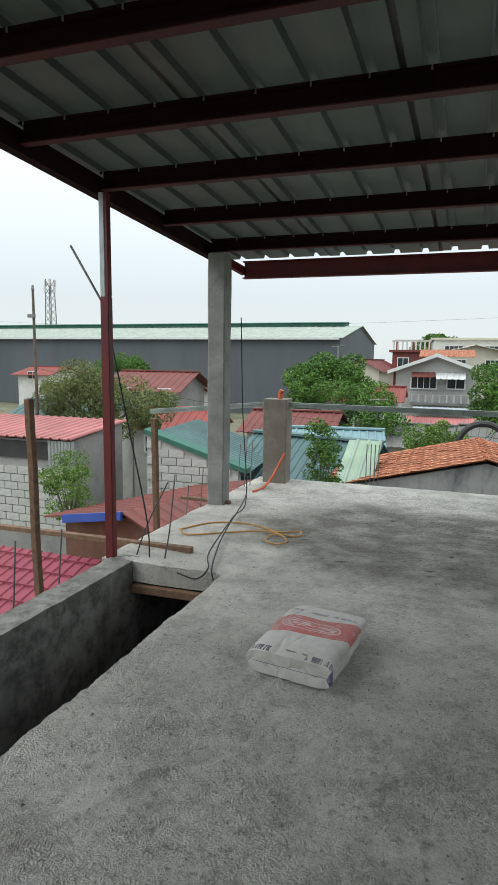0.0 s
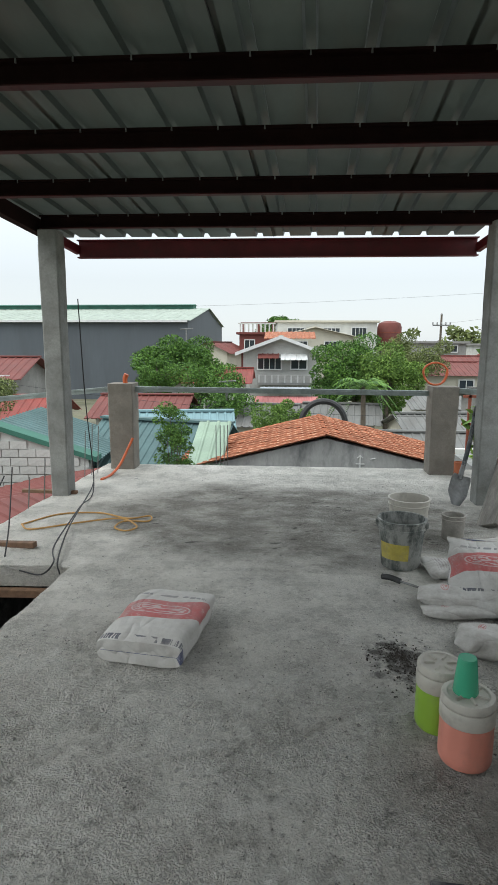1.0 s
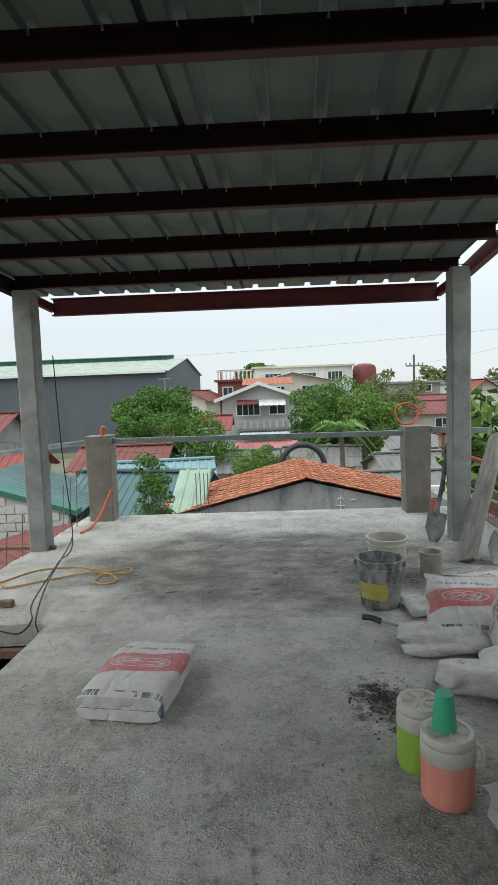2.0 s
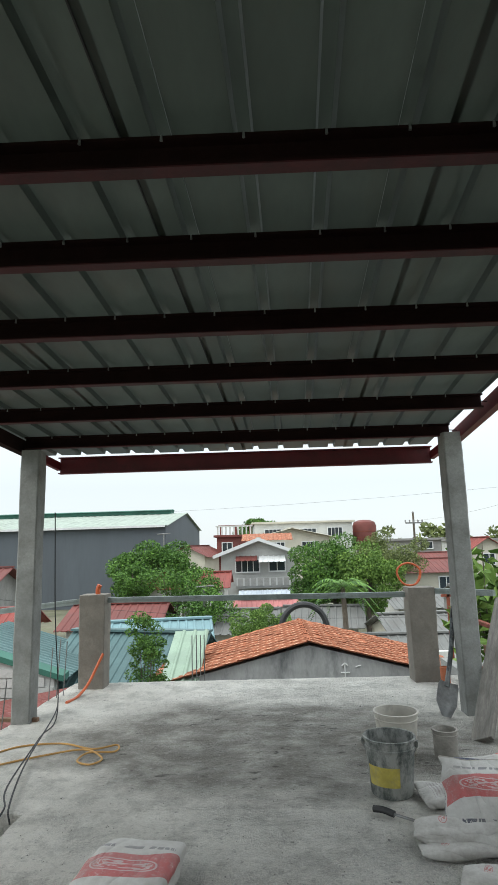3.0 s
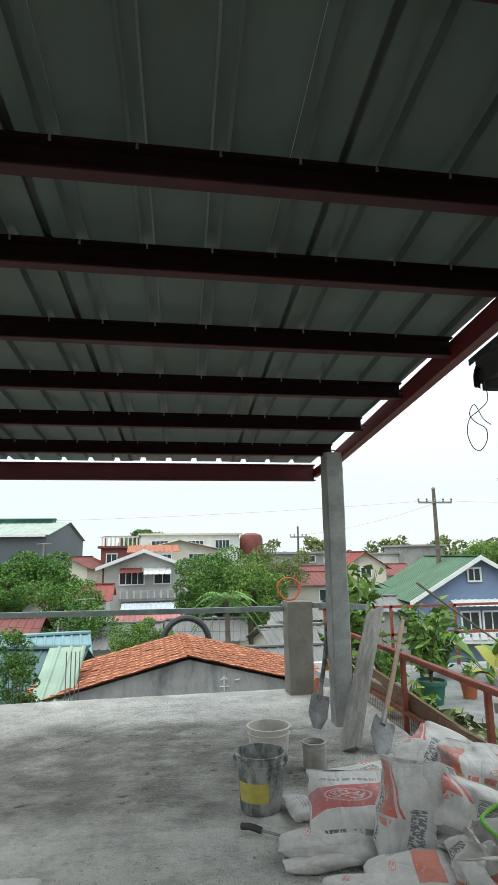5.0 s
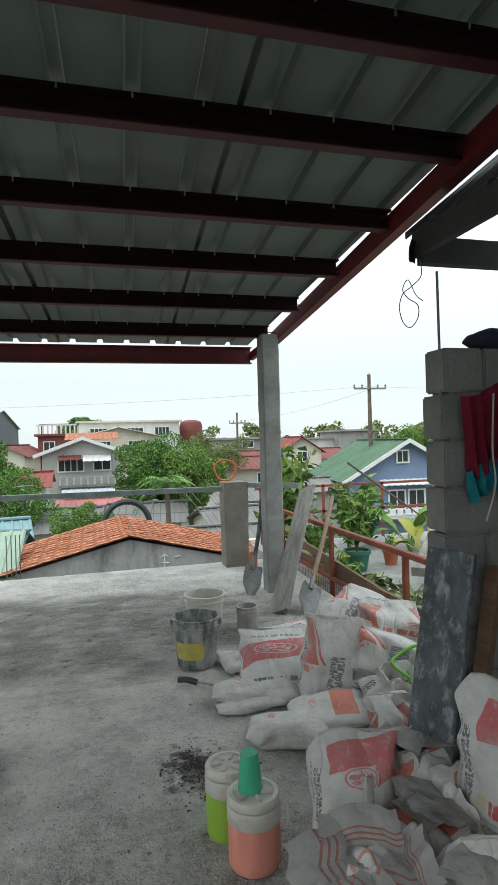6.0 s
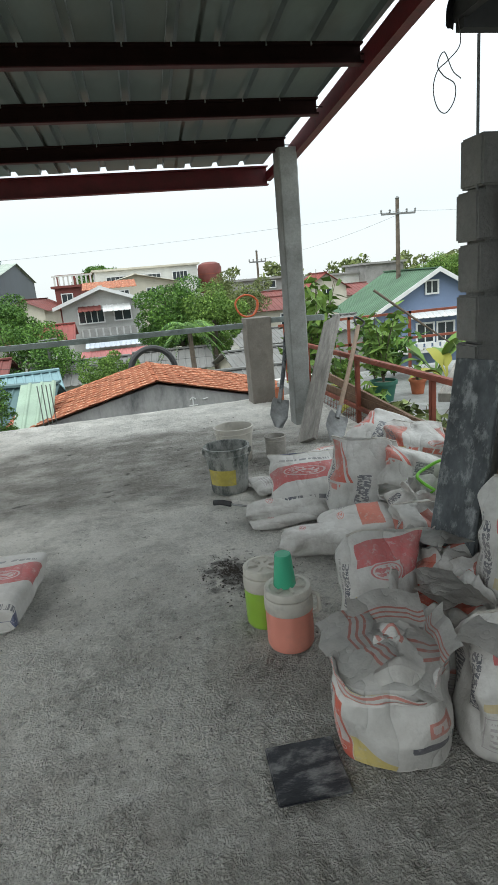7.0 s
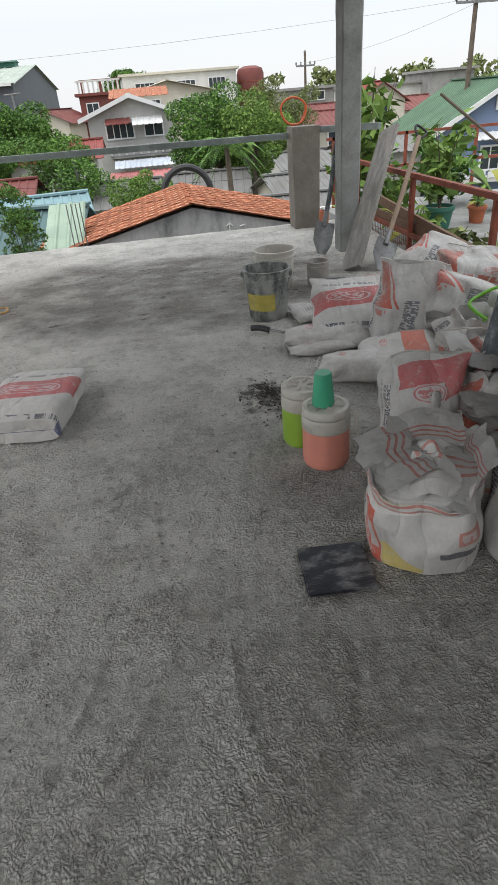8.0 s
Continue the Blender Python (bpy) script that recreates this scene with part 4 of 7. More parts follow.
def tree(label, x, y, base, rx, ry, z0, z1, leaves, size, leaf_m, clumps=34, seed=1, name="tree", trunk=0.16, group=""):
    """A tapered trunk, limbs to the larger clumps, and a crown of leaves between z0 and z1."""
    rng = np.random.default_rng(seed)
    t = thing(name, label, "tree", pose(x, y, base), group)
    rz = (z1 - z0) / 2
    mid = (z0 + z1) / 2 - base
    pts, clump = crown_points(rng, leaves, rx, ry, rz, clumps, 0.34 * min(rx, rz) + 0.10 * rx)
    pts[:, 2] += mid
    fork = max(0.15, mid - rz * 0.75)
    bm = tube_bm(curve_pts([(0, 0, -0.05), (0.05 * rx, 0.03, fork * 0.5), (0, 0, fork)], 5), [trunk * (1.25 - 0.45 * k / 10) for k in range(11)], 9)
    for c in clump[: min(14, clumps)]:
        e = Vector((c[0], c[1], c[2] + mid))
        q = Vector((0, 0, fork)).lerp(e, 0.5) + Vector((0, 0, -0.08 * rz))
        line = curve_pts([(0, 0, fork - 0.05), q, e], 4)
        tube_bm(line, [trunk * (0.55 - 0.45 * k / (len(line) - 1)) for k in range(len(line))], 6, bm)
    part("trunk", bm, BARK, t, smooth=True)
    me = leaf_mesh(pts, rng.uniform(0.7, 1.3, leaves) * size, rng)
    me.materials.append(leaf_m)
    crown = new("crown", me)
    crown.parent = t
    return t


def palm(x, y, base, h, seed, label, fronds=15, length=1.5, leaf_m=None, name="palm_tree"):
    rng = np.random.default_rng(seed)
    t = thing(name, label, "tree", pose(x, y, base))
    part("trunk", tube_bm(curve_pts([(0, 0, 0), (0.06, 0, h * 0.5), (0, 0, h)], 6), [0.13 - 0.05 * k / 12 for k in range(13)], 9), BARK, t, smooth=True)
    for k in range(fronds):
        a = 2.4 * k + rng.uniform(-0.3, 0.3)
        lift = rng.uniform(-0.1, 1.0)
        bm = bmesh.new()
        d = Vector((math.cos(a), math.sin(a), 0))
        side = Vector((-d.y, d.x, 0))
        for i in range(22):
            f = (i + 1) / 22
            p = Vector((0, 0, h)) + d * length * f + Vector((0, 0, length * (lift * f - 0.95 * f * f)))
            for sgn in (-1, 1):
                e = p + side * sgn * length * 0.30 * math.sin(math.pi * min(1, 0.15 + f * 0.9)) + d * length * 0.12 + Vector((0, 0, -0.10 * length))
                w = d * length * 0.022
                bm.faces.new([bm.verts.new(q) for q in (p - w, p + w, e)])
        part("frond", bm, leaf_m or LEAF, t)
    return t


# warehouse with its gable end turned to the right
wh = thing("warehouse", "long dark grey metal warehouse with pale roof", "warehouse", pose(-9.8, 60, GROUND, 0, 0, -2))
part("wall", prism_bm([(0, 0, 0), (0, 24, 0), (0, 24, 8.3), (0, 12, 10.22), (0, 0, 8.3)], (-85, 0, 0)), WALL_G, wh)
part("roof", slope_sheet((-85, -0.4, 8.34), (85.3, 0, 0), (0, 12.4, 1.96), 0.9, 0.05), ROOF_WARE, wh)
part("roof", slope_sheet((-85, 24.4, 8.34), (85.3, 0, 0), (0, -12.4, 1.96), 0.9, 0.05), ROOF_WARE, wh)
part("ridge_vent", box_bm((82, 1.8, 0.42), (-42.6, 12, 10.42)), ROOF_DGREEN, wh, "dark green ridge ventilator")
part("ridge_vent_cap", prism_bm([(-1.5, 10.8, 10.63), (-1.5, 13.2, 10.63), (-1.5, 12, 10.80)], (-82, 0, 0)), ROOF_DGREEN, wh)
part("gutter", box_bm((85, 0.2, 0.22), (-42.5, -0.45, 8.3)), TRIMW, wh)

# lattice mast far away
mast = thing("lattice_mast", "distant grey lattice mast with antennas", "mast", pose(-113.3, 150, GROUND))
for sx in (-1, 1):
    for sy in (-1, 1):
        part("leg", tube_bm([(1.5 * sx, 1.5 * sy, 0), (0.85 * sx, 0.85 * sy, 29.0)], 0.14, 5), STEEL, mast)
bm = bmesh.new()
for k in range(14):
    z = 2.05 * k
    a, b = 1.5 - 0.65 * z / 29, 1.5 - 0.65 * (z + 2.05) / 29
    for q in range(4):
        c0, s0 = ((1, 1), (-1, 1), (-1, -1), (1, -1))[q], ((-1, 1), (-1, -1), (1, -1), (1, 1))[q]
        tube_bm([(a * c0[0], a * c0[1], z), (b * s0[0], b * s0[1], z + 2.05)], 0.09, 4, bm)
part("bracing", bm, STEEL, mast)
for k in range(6):
    part("antenna", box_bm((0.5, 0.5, 2.0), (1.6 * math.cos(k * 1.05), 1.6 * math.sin(k * 1.05), 26.0 + (k % 2) * 2)), TRIMW, mast)

# houses, far to near
flat_house("big white building with window rows behind the trees", 5.0, 66, 3, 11.2, 8, 8.4, WALL_W, WALL_C, [(-3.5, 7.3, 1.8, 0.9), (0.5, 7.3, 1.8, 0.9), (3.6, 7.3, 1.6, 1.0)])
gable_house("cream two-storey house with shallow brown roof", 3.3, 58, 4, 8.0, 7, 6.7, 0.9, WALL_C, WALL_C, 0.6, [(-1.6, 5.8, 1.6, 0.9), (1.8, 5.8, 1.6, 0.9)])
tank = thing("water_tank", "large rusty red cylindrical water tank", "tank", pose(12.6, 70, GROUND))
part("shell", turned_bm([(1.38, 5.2), (1.42, 5.3), (1.42, 8.0), (1.25, 8.45), (0.7, 8.68), (0.1, 8.72)], 28), ROOF_BRICK, tank, smooth=True)
for k in range(4):
    part("leg", tube_bm([(1.1 * math.cos(k * 1.57 + 0.8), 1.1 * math.sin(k * 1.57 + 0.8), 0), (1.1 * math.cos(k * 1.57 + 0.8), 1.1 * math.sin(k * 1.57 + 0.8), 5.3)], 0.12, 6), STEEL, tank)
for z in (5.9, 6.6, 7.3):
    part("band", turned_bm([(1.40, z), (1.45, z), (1.45, z + 0.08), (1.40, z + 0.08)], 28), RUSTY, tank)
gable_house("small orange-roofed house beside the warehouse", -6.5, 52, -12, 3.4, 6, 5.3, 0.8, WALL_C, ROOF_BRICK, 0.5)
bal = flat_house("brick-red unfinished upper storey with white balustrade", -2.4, 56, 0, 3.4, 4, 6.9, ROOF_BRICK, ROOF_BRICK, [(-0.7, 5.9, 0.9, 0.9)])
for k in range(9):
    part("baluster", box_bm((0.14, 0.14, 0.8), (-1.6 + 0.4 * k, 0.0, 7.50)), WALL_W, bal)
part("top_rail", box_bm((3.6, 0.2, 0.12), (0, 0.0, 7.95)), WALL_W, bal)
for k in range(3):
    part("pillar", box_bm((0.25, 0.25, 1.0), (-1.5 + 1.5 * k, 3.0, 7.5)), ROOF_BRICK, bal)
part("frame_beam", box_bm((3.5, 0.25, 0.16), (0, 3.0, 8.08)), ROOF_BRICK, bal)
mid = gable_house("grey two-storey house with awning and balcony", 0.15, 38, 0, 5.0, 8, 5.55, 0.90, WALL_PALE, ROOF_CREAM, 0.5, [(-0.75, 4.75, 1.5, 0.75), (1.2, 4.75, 1.0, 0.7)], 0.5, GROUND, "front", "house", TRIMW)
part("upper_roof", slope_sheet((-1.2, 2.0, 6.4), (3.6, 0, 0), (0, 2.5, 0.5), 0.3), ROOF_RUST, mid)
part("awning", slope_sheet((-1.5, -0.9, 5.1), (1.4, 0, 0), (0, 0.9, 0.28), 0.3), ROOF_BRICK, mid, "red sheet awning")
part("awning", slope_sheet((0.0, -0.9, 5.0), (1.75, 0, 0), (0, 0.9, 0.36), 0.3), TRIMW, mid, "white sheet awning")
part("balcony", box_bm((3.6, 1.0, 0.15), (0.3, -0.5, 3.45)), WALL_GREY, mid)
part("balcony_front", box_bm((3.6, 0.1, 0.5), (0.3, -1.0, 3.75)), WALL_GREY, mid)
for k in range(9):
    part("baluster", box_bm((0.1, 0.12, 0.5), (-1.4 + 0.42 * k, -1.07, 3.78)), WALL_PALE, mid)
part("lower_roof", slope_sheet((-1.3, -2.4, 2.95), (3.4, 0, 0), (0, 1.4, 0.3), 0.3), ROOF_ICE, mid, "blue sheet roof over the yard")
part("lower_roof", slope_sheet((-1.6, -3.4, 2.45), (4.0, 0, 0), (0, 1.2, 0.3), 0.3), ROOF_PINK, mid, "faded pink lower roof")
gable_house("far red-roofed house with gable front", 18.2, 46, -8, 3.4, 6, 5.0, 1.15, WALL_C, ROOF_RED, 0.4, [(0, 4.5, 0.8, 0.8)])
gable_house("far red-roofed bungalow seen side on", 15.6, 47, 0, 4.2, 5, 4.2, 0.8, WALL_C, ROOF_BRICK, 0.4, [], 0.4, GROUND, "side")
gable_house("low house with long red sheet roof", 21.8, 48, 0, 3.6, 6, 4.2, 0.8, WALL_C, ROOF_BRICK, 0.4, [], 0.4, GROUND, "side")
gable_house("cream house with faded orange roof", 12.6, 43, 0, 5.0, 6, 3.8, 0.8, WALL_C, ROOF_BRICK, 0.4, [(1.2, 3.0, 1.0, 0.8)], 0.4, GROUND, "side")
flat_house("grey concrete block of flats", 30.3, 60, 0, 4.4, 6, 6.7, WALL_GREY, WALL_GREY)
flat_house("long grey concrete building", 24.6, 62, 0, 7.0, 6, 5.9, WALL_W, WALL_GREY)
flat_house("dark unfinished two-storey building", 15.6, 58, 0, 5.0, 5, 6.1, WALL_GREY, WALL_GREY, [(1.0, 5.6, 1.2, 0.6)])
blue_house = gable_house("blue gabled house with green roof and white trim", 16.55, 26, -9, 6.3, 8, 3.95, 1.85, WALL_BLUE, ROOF_GREEN, 0.45, [(-0.25, 4.98, 0.55, 0.55), (-0.6, 2.75, 0.8, 0.9), (0.45, 2.75, 0.8, 0.9)], 0.35, GROUND, "front", "house", TRIMW)
part("canopy", slope_sheet((-1.5, -0.7, 3.55), (2.9, 0, 0), (0, 0.7, 0.25), 0.3), TRIMW, blue_house, "white canopy over the windows")
part("balcony", box_bm((3.2, 1.0, 0.15), (-0.6, -0.5, 1.95)), WALL_W, blue_house)
for k in range(8):
    part("grille_bar", box_bm((0.28, 0.08, 0.3), (-2.0 + 0.4 * k, -1.0, 2.2)), TRIMW, blue_house)
gable_house("dark low outbuilding beside the blue house", 11.6, 27, 0, 3.2, 4, 3.3, 0.5, WALL_GREY, ROOF_GREY, 0.3, [], 0.35, GROUND, "side")
grey_house = gable_house("grey block house with red sheet roof", -13.2, 24, 6, 3.3, 5, 4.55, 0.75, WALL_GREY, ROOF_BRICK, 0.5, [(-0.9, 4.2, 0.7, 0.7), (1.2, 4.2, 0.5, 0.7)], 0.35, GROUND, "side")
gable_house("white house with red roof by the warehouse", -35.5, 44, 0, 3.4, 5, 4.4, 0.6, WALL_W, ROOF_RED, 0.5, [(0, 4.3, 1.0, 0.6)], 0.4, GROUND, "side")
# nearer low roofs
pink = shed("white block house with pink corrugated roof", -14.0, -7.70, 10.6, 13.2, -0.38, -0.17, WALL_GREY, ROOF_PINK, 0.25)
# dark strip on the wall, standing in for shade under the eave
part("gap_shade", box_bm((5.9, 0.06, 0.42), (0.2, 0.14, 3.78)), DARK, pink, "dark strip painted as the shaded gap under the eave")
part("corrugated_panel", slope_sheet((-3.2, 0.10, 3.30), (2.6, 0, 0), (0, 0.0, 0.55), 0.09, 0.02, 0.01), GALV, pink, "grey corrugated sheet panel")
part("corrugated_panel", slope_sheet((2.45, 0.08, 3.35), (0.75, 0, 0), (0, 0.0, 0.70), 0.09, 0.02, 0.01), GALV, pink, "grey corrugated sheet panel")
brick_me = bpy.data.meshes.new("wall_block")
bb = box_bm((0.385, 0.06, 0.185), (0, 0, 0), 0.008)
bb.to_mesh(brick_me)
bb.free()
brick_me.materials.append(WALL_BLK)
for row in range(8):
    for col in range(15):
        ob = new("wall_block", brick_me)
        ob.parent = pink
        ob.matrix_basis = pose(-2.9 + 0.4 * col + 0.2 * (row % 2), 0.135, 1.85 + 0.2 * row)
teal = gable_house("house with dark teal ribbed roof", -3.2, 13.2, -14, 3.4, 3.6, 2.75, 1.1, WALL_BLK, ROOF_TEAL, 0.3, [], 0.22, GROUND, "side")
teal2 = gable_house("house with pale blue-green sheet roof", -2.6, 16.5, 8, 2.8, 4.0, 3.25, 0.45, WALL_W, ROOF_PALE, 0.3, [], 0.25, GROUND, "side")
lime = shed("lean-to with pale green ribbed roof", -1.42, -0.68, 10.2, 12.4, -0.95, -0.25, WALL_W, ROOF_LIME, 0.2)
blockw = thing("block_house", "whitewashed block gable wall with green edging", "house", pose(-5.4, 12, GROUND - 0.34, 0, 0, 4))
part("wall", prism_bm([(-1.0, 0, 0), (1.4, 0, 0), (1.4, 0, 3.75), (-0.9, 0, 4.5), (-1.0, 0, 4.5)], (0, 0.2, 0)), WALL_BLK, blockw)
for row in range(11):
    for col in range(6):
        bx, bz = -0.80 + 0.4 * col + 0.2 * (row % 2), 2.25 + 0.2 * row
        if bx < 1.3 and bz + 0.12 < 4.5 - (bx + 1.1) * 0.326:
            ob = new("wall_block", brick_me)
            ob.parent = blockw
            ob.matrix_basis = pose(bx, -0.015, bz)
part("edging", prism_bm([(-1.05, -0.08, 4.52), (1.6, -0.08, 3.66), (1.6, -0.08, 3.78), (-1.05, -0.08, 4.64)], (0, 0.5, 0)), ROOF_DGREEN, blockw)
part("roof", slope_sheet((-1.0, 0.2, 4.5), (0, 3.6, 0), (2.6, 0, -0.85), 0.22), ROOF_TEAL, blockw)
red_shed = thing("house", "low house with dark red ribbed roof", "house", pose(-4.3, 7.2, GROUND, 0, 0, -25))
part("wall", prism_bm([(-2.4, 0.3, 0), (2.3, 0.3, 0), (2.3, 0.3, 2.9), (0, 0.3, 3.4), (-2.4, 0.3, 2.9)], (0, 3.4, 0)), surface("brown_wall", (0.17, 0.08, 0.05), 0.9), red_shed)
part("roof", slope_sheet((-2.7, 0, 2.95), (0, 4.0, 0), (2.7, 0, 0.6), 0.25), ROOF_BRICK, red_shed)
part("roof", slope_sheet((2.7, 0, 2.95), (0, 4.0, 0), (-2.7, 0, 0.6), 0.25), ROOF_BRICK, red_shed)
part("fascia", prism_bm([(-1.9, -0.04, 2.98), (0, -0.04, 3.42), (0, -0.04, 3.56), (-1.9, -0.04, 3.14)], (0, 0.05, 0)), surface("blue_fascia", (0.03, 0.08, 0.35), 0.6), red_shed, "bright blue fascia board")
mag = thing("house", "lower magenta pressed-tile roof", "house", pose(-6.2, 5.2, GROUND - 0.38))
part("wall", box_bm((3.6, 2.0, 2.3), (0, 1.2, 1.15)), WALL_GREY, mag)
part("roof", slope_sheet((-2.1, 0, 2.35), (4.2, 0, 0), (0, 2.4, 0.55), 0.2, 0.025), ROOF_MAG, mag)
for k in range(6):
    part("tile_step", box_bm((4.2, 0.02, 0.03), (0, 0.4 * k + 0.2, 2.43 + 0.0917 * k)), ROOF_MAG, mag)
# scattered roofs in the middle distance
for k, (x, y, w, d, h, m, wm) in enumerate(((-9.8, 20, 3, 3, 3.3, ROOF_RED, WALL_W), (-5.2, 21, 3.2, 4, 3.25, ROOF_BRICK, WALL_W), (-1.0, 23, 3.5, 4, 2.7, ROOF_GREY, WALL_C),
                                             (3.0, 25, 3.0, 3, 2.6, ROOF_GREY, WALL_W), (7.2, 21, 3.6, 4, 2.6, ROOF_GREY, WALL_C), (5.6, 19, 2.6, 3, 2.2, ROOF_GREY, WALL_W),
                                             (-16, 28, 5, 5, 3.9, ROOF_RED, WALL_W), (-22, 36, 5, 5, 4.2, ROOF_GREY, WALL_C), (9.8, 33, 3.6, 4, 2.4, ROOF_GREY, WALL_W),
                                             (-3.6, 30, 4, 4, 4.0, ROOF_RED, WALL_W), (-13.5, 17.5, 4, 3, 3.6, ROOF_TEAL, WALL_W))):
    gable_house("low house with red sheet roof" if m in (ROOF_RED, ROOF_BRICK) else "low house with weathered teal roof" if m is ROOF_TEAL else "low house with grey sheet roof", x, y, 5 - 4 * (k % 4), w, d, h, 0.6, wm, m, 0.35, [(-0.6, h - 0.7, 0.7, 0.6), (0.7, h - 0.7, 0.7, 0.6)], 0.3, GROUND, "side")

# neighbour with the rusty roof, close behind the deck
GY, GX, GA = 10.5, 1.40, -0.30
nb = thing("neighbour_house", "mould-streaked cement gable house with rusty orange roof", "house", pose(GX, GY, GROUND))
part("wall", prism_bm([(-2.9, 0, 0), (2.9, 0, 0), (2.9, 0, GA - GROUND - 0.70), (0, 0, GA - GROUND), (-2.9, 0, GA - GROUND - 0.70)], (0, 3.0, 0)), WALL_GABLE, nb)

for a, b in (((0.66, -0.02, 3.62), (0.66, -0.02, 3.86)), ((0.58, -0.02, 3.70), (0.75, -0.02, 3.70)), ((0.60, -0.02, 3.82), (0.66, -0.02, 3.87)), ((0.66, -0.02, 3.87), (0.72, -0.02, 3.82)), ((0.86, -0.02, 3.80), (0.96, -0.02, 3.82))):
    part("chalk_stroke", tube_bm([a, b], 0.012, 5), TRIMW, nb, "white chalk stroke")

# trees
tree("dense green mango tree among the houses", -5.4, 32, GROUND, 2.7, 2.4, -1.6, 1.55, 35006, 0.085, LEAF, 46, 3)
tree("broad dark mango tree behind the parapet", -3.1, 24.5, GROUND, 1.95, 1.7, -3.0, 0.45, 25581, 0.064, LEAF, 36, 4)
tree("dense dark mango tree beside the grey house", 4.0, 28.5, GROUND, 2.0, 2.0, -1.6, 1.8, 28274, 0.073, LEAF, 38, 5)
tree("bright green tree in front of the dark one", 5.3, 27, GROUND, 1.4, 1.4, -1.8, 1.30, 21542, 0.068, LEAF_B, 30, 6)
tree("greyish feathery tree near the water tank", 9.8, 42, GROUND, 2.6, 2.3, -1.2, 2.3, 21542, 0.077, LEAF_G, 34, 7)
tree("small round tree between low roofs", 0.35, 16.2, GROUND, 0.75, 0.7, -1.3, -0.1, 12117, 0.033, LEAF_B, 22, 8, trunk=0.06)
tree("sprawling light green tree", -10.1, 15.4, GROUND, 2.25, 1.6, -0.95, 1.15, 37400, 0.043, LEAF_G, 40, 9)
tree("round tree beside the concrete column", -6.1, 29, GROUND, 1.15, 1.1, -0.9, 0.7, 10098, 0.056, LEAF, 20, 10)
tree("large round tree far away", 34.5, 55, GROUND, 2.8, 2.6, -1.5, 2.8, 16156, 0.111, LEAF_B, 34, 11)
tree("distant dark tree on the skyline", -1.0, 75, GROUND, 3.0, 2.8, 0.5, 5.2, 12117, 0.146, LEAF, 28, 12)
tree("leafy young tree beyond the deck edge", -1.45, 9.3, GROUND, 0.30, 0.28, -1.5, 0.70, 8840, 0.025, LEAF, 64, 13, trunk=0.03)
tree("leafy shrub beside the block wall", -6.9, 9.4, GROUND, 0.62, 0.5, -2.3, -0.45, 6460, 0.031, LEAF_B, 24, 14, trunk=0.04)
tree("dark tree at the edge of the warehouse yard", -24, 40, GROUND, 2.2, 2.0, -1.2, 1.8, 12117, 0.085, LEAF, 26, 15)
for k in range(9):
    tree("hazy treetop on the far skyline", 20 + 5.5 * k + 2 * math.sin(k * 7), 92 + 4 * math.cos(k * 3), GROUND, 3.2, 3.0, -1, 3.6 + 1.2 * math.sin(k * 2.3), 700, 0.5, LEAF_G, 16, 40 + k, group="skyline trees")
palm(3.3, 20, GROUND, 4.6, 2, "small feathery palm between the houses", 17, 1.25)


def power_pole(x, y, top, arm, label, thick=0.13):
    p = thing("power_pole", label, "pole", pose(x, y, GROUND))
    h = top - GROUND
    part("shaft", tube_bm([(0, 0, 0), (0, 0, h)], [thick * 1.3, thick * 0.75], 10), BARK, p, smooth=True)
    part("crossarm", box_bm((arm, 0.1, 0.1), (0, -0.1, h - 0.75)), STEEL, p)
    for k in range(5 if arm > 0.5 else 0):
        part("insulator", turned_bm([(0.03, 0), (0.07, 0.04), (0.04, 0.1), (0.07, 0.14), (0.02, 0.2)], 8, (-arm / 2 + arm * k / 4, -0.1, h - 0.7)), STEEL, p)
    part("cap", turned_bm([(thick * 0.75, 0), (thick, 0.05), (0.03, 0.16)], 8, (0, 0, h)), STEEL, p)
    return p


power_pole(16.55, 30, 5.12, 2.0, "concrete power pole with crossarm and insulators")
power_pole(12.25, 45, 3.7, 1.3, "thin power pole with short crossarm", 0.10)
power_pole(-11.3, 14, 3.5, 0.22, "slim grey utility pole among the roofs", 0.05)
for x, y, z, d in ((-7.2, 44, 2.6, 1.0), (-2.0, 24, -0.1, 0.8)):
    lampp = thing("street_lamp", "thin pole with a bent lamp arm", "lamp", pose(x, y, GROUND))
    part("pole", tube_bm([(0, 0, 0), (0, 0, z - GROUND)], 0.06, 8), STEEL, lampp)
    part("arm", tube_bm([(-0.5 * d, 0, z - GROUND), (0.5 * d, 0, z - GROUND + 0.05)], 0.04, 6), STEEL, lampp)
for a, b, sag in (((-60, 40, 6.6), (16.5, 30, 4.5), 1.8), ((16.5, 30, 4.5), (60, 34, 6.5), 0.8), ((-11.3, 14, 1.2), (7, 17, -0.6), 0.5), ((16.5, 30, 4.3), (12.25, 45, 3.1), 0.3)):
    pts = [Vector(a).lerp(Vector(b), k / 16) - Vector((0, 0, sag * 4 * (k / 16) * (1 - k / 16))) for k in range(17)]
    single("overhead_wire", tube_bm(pts, 0.006, 4), BLACK, "thin black overhead wire strung between poles", "wire")


# ---- things on and beside the deck ----
def spow(v, p):
    return math.copysign(abs(v) ** p, v)


SEAM, SKIN = [], []


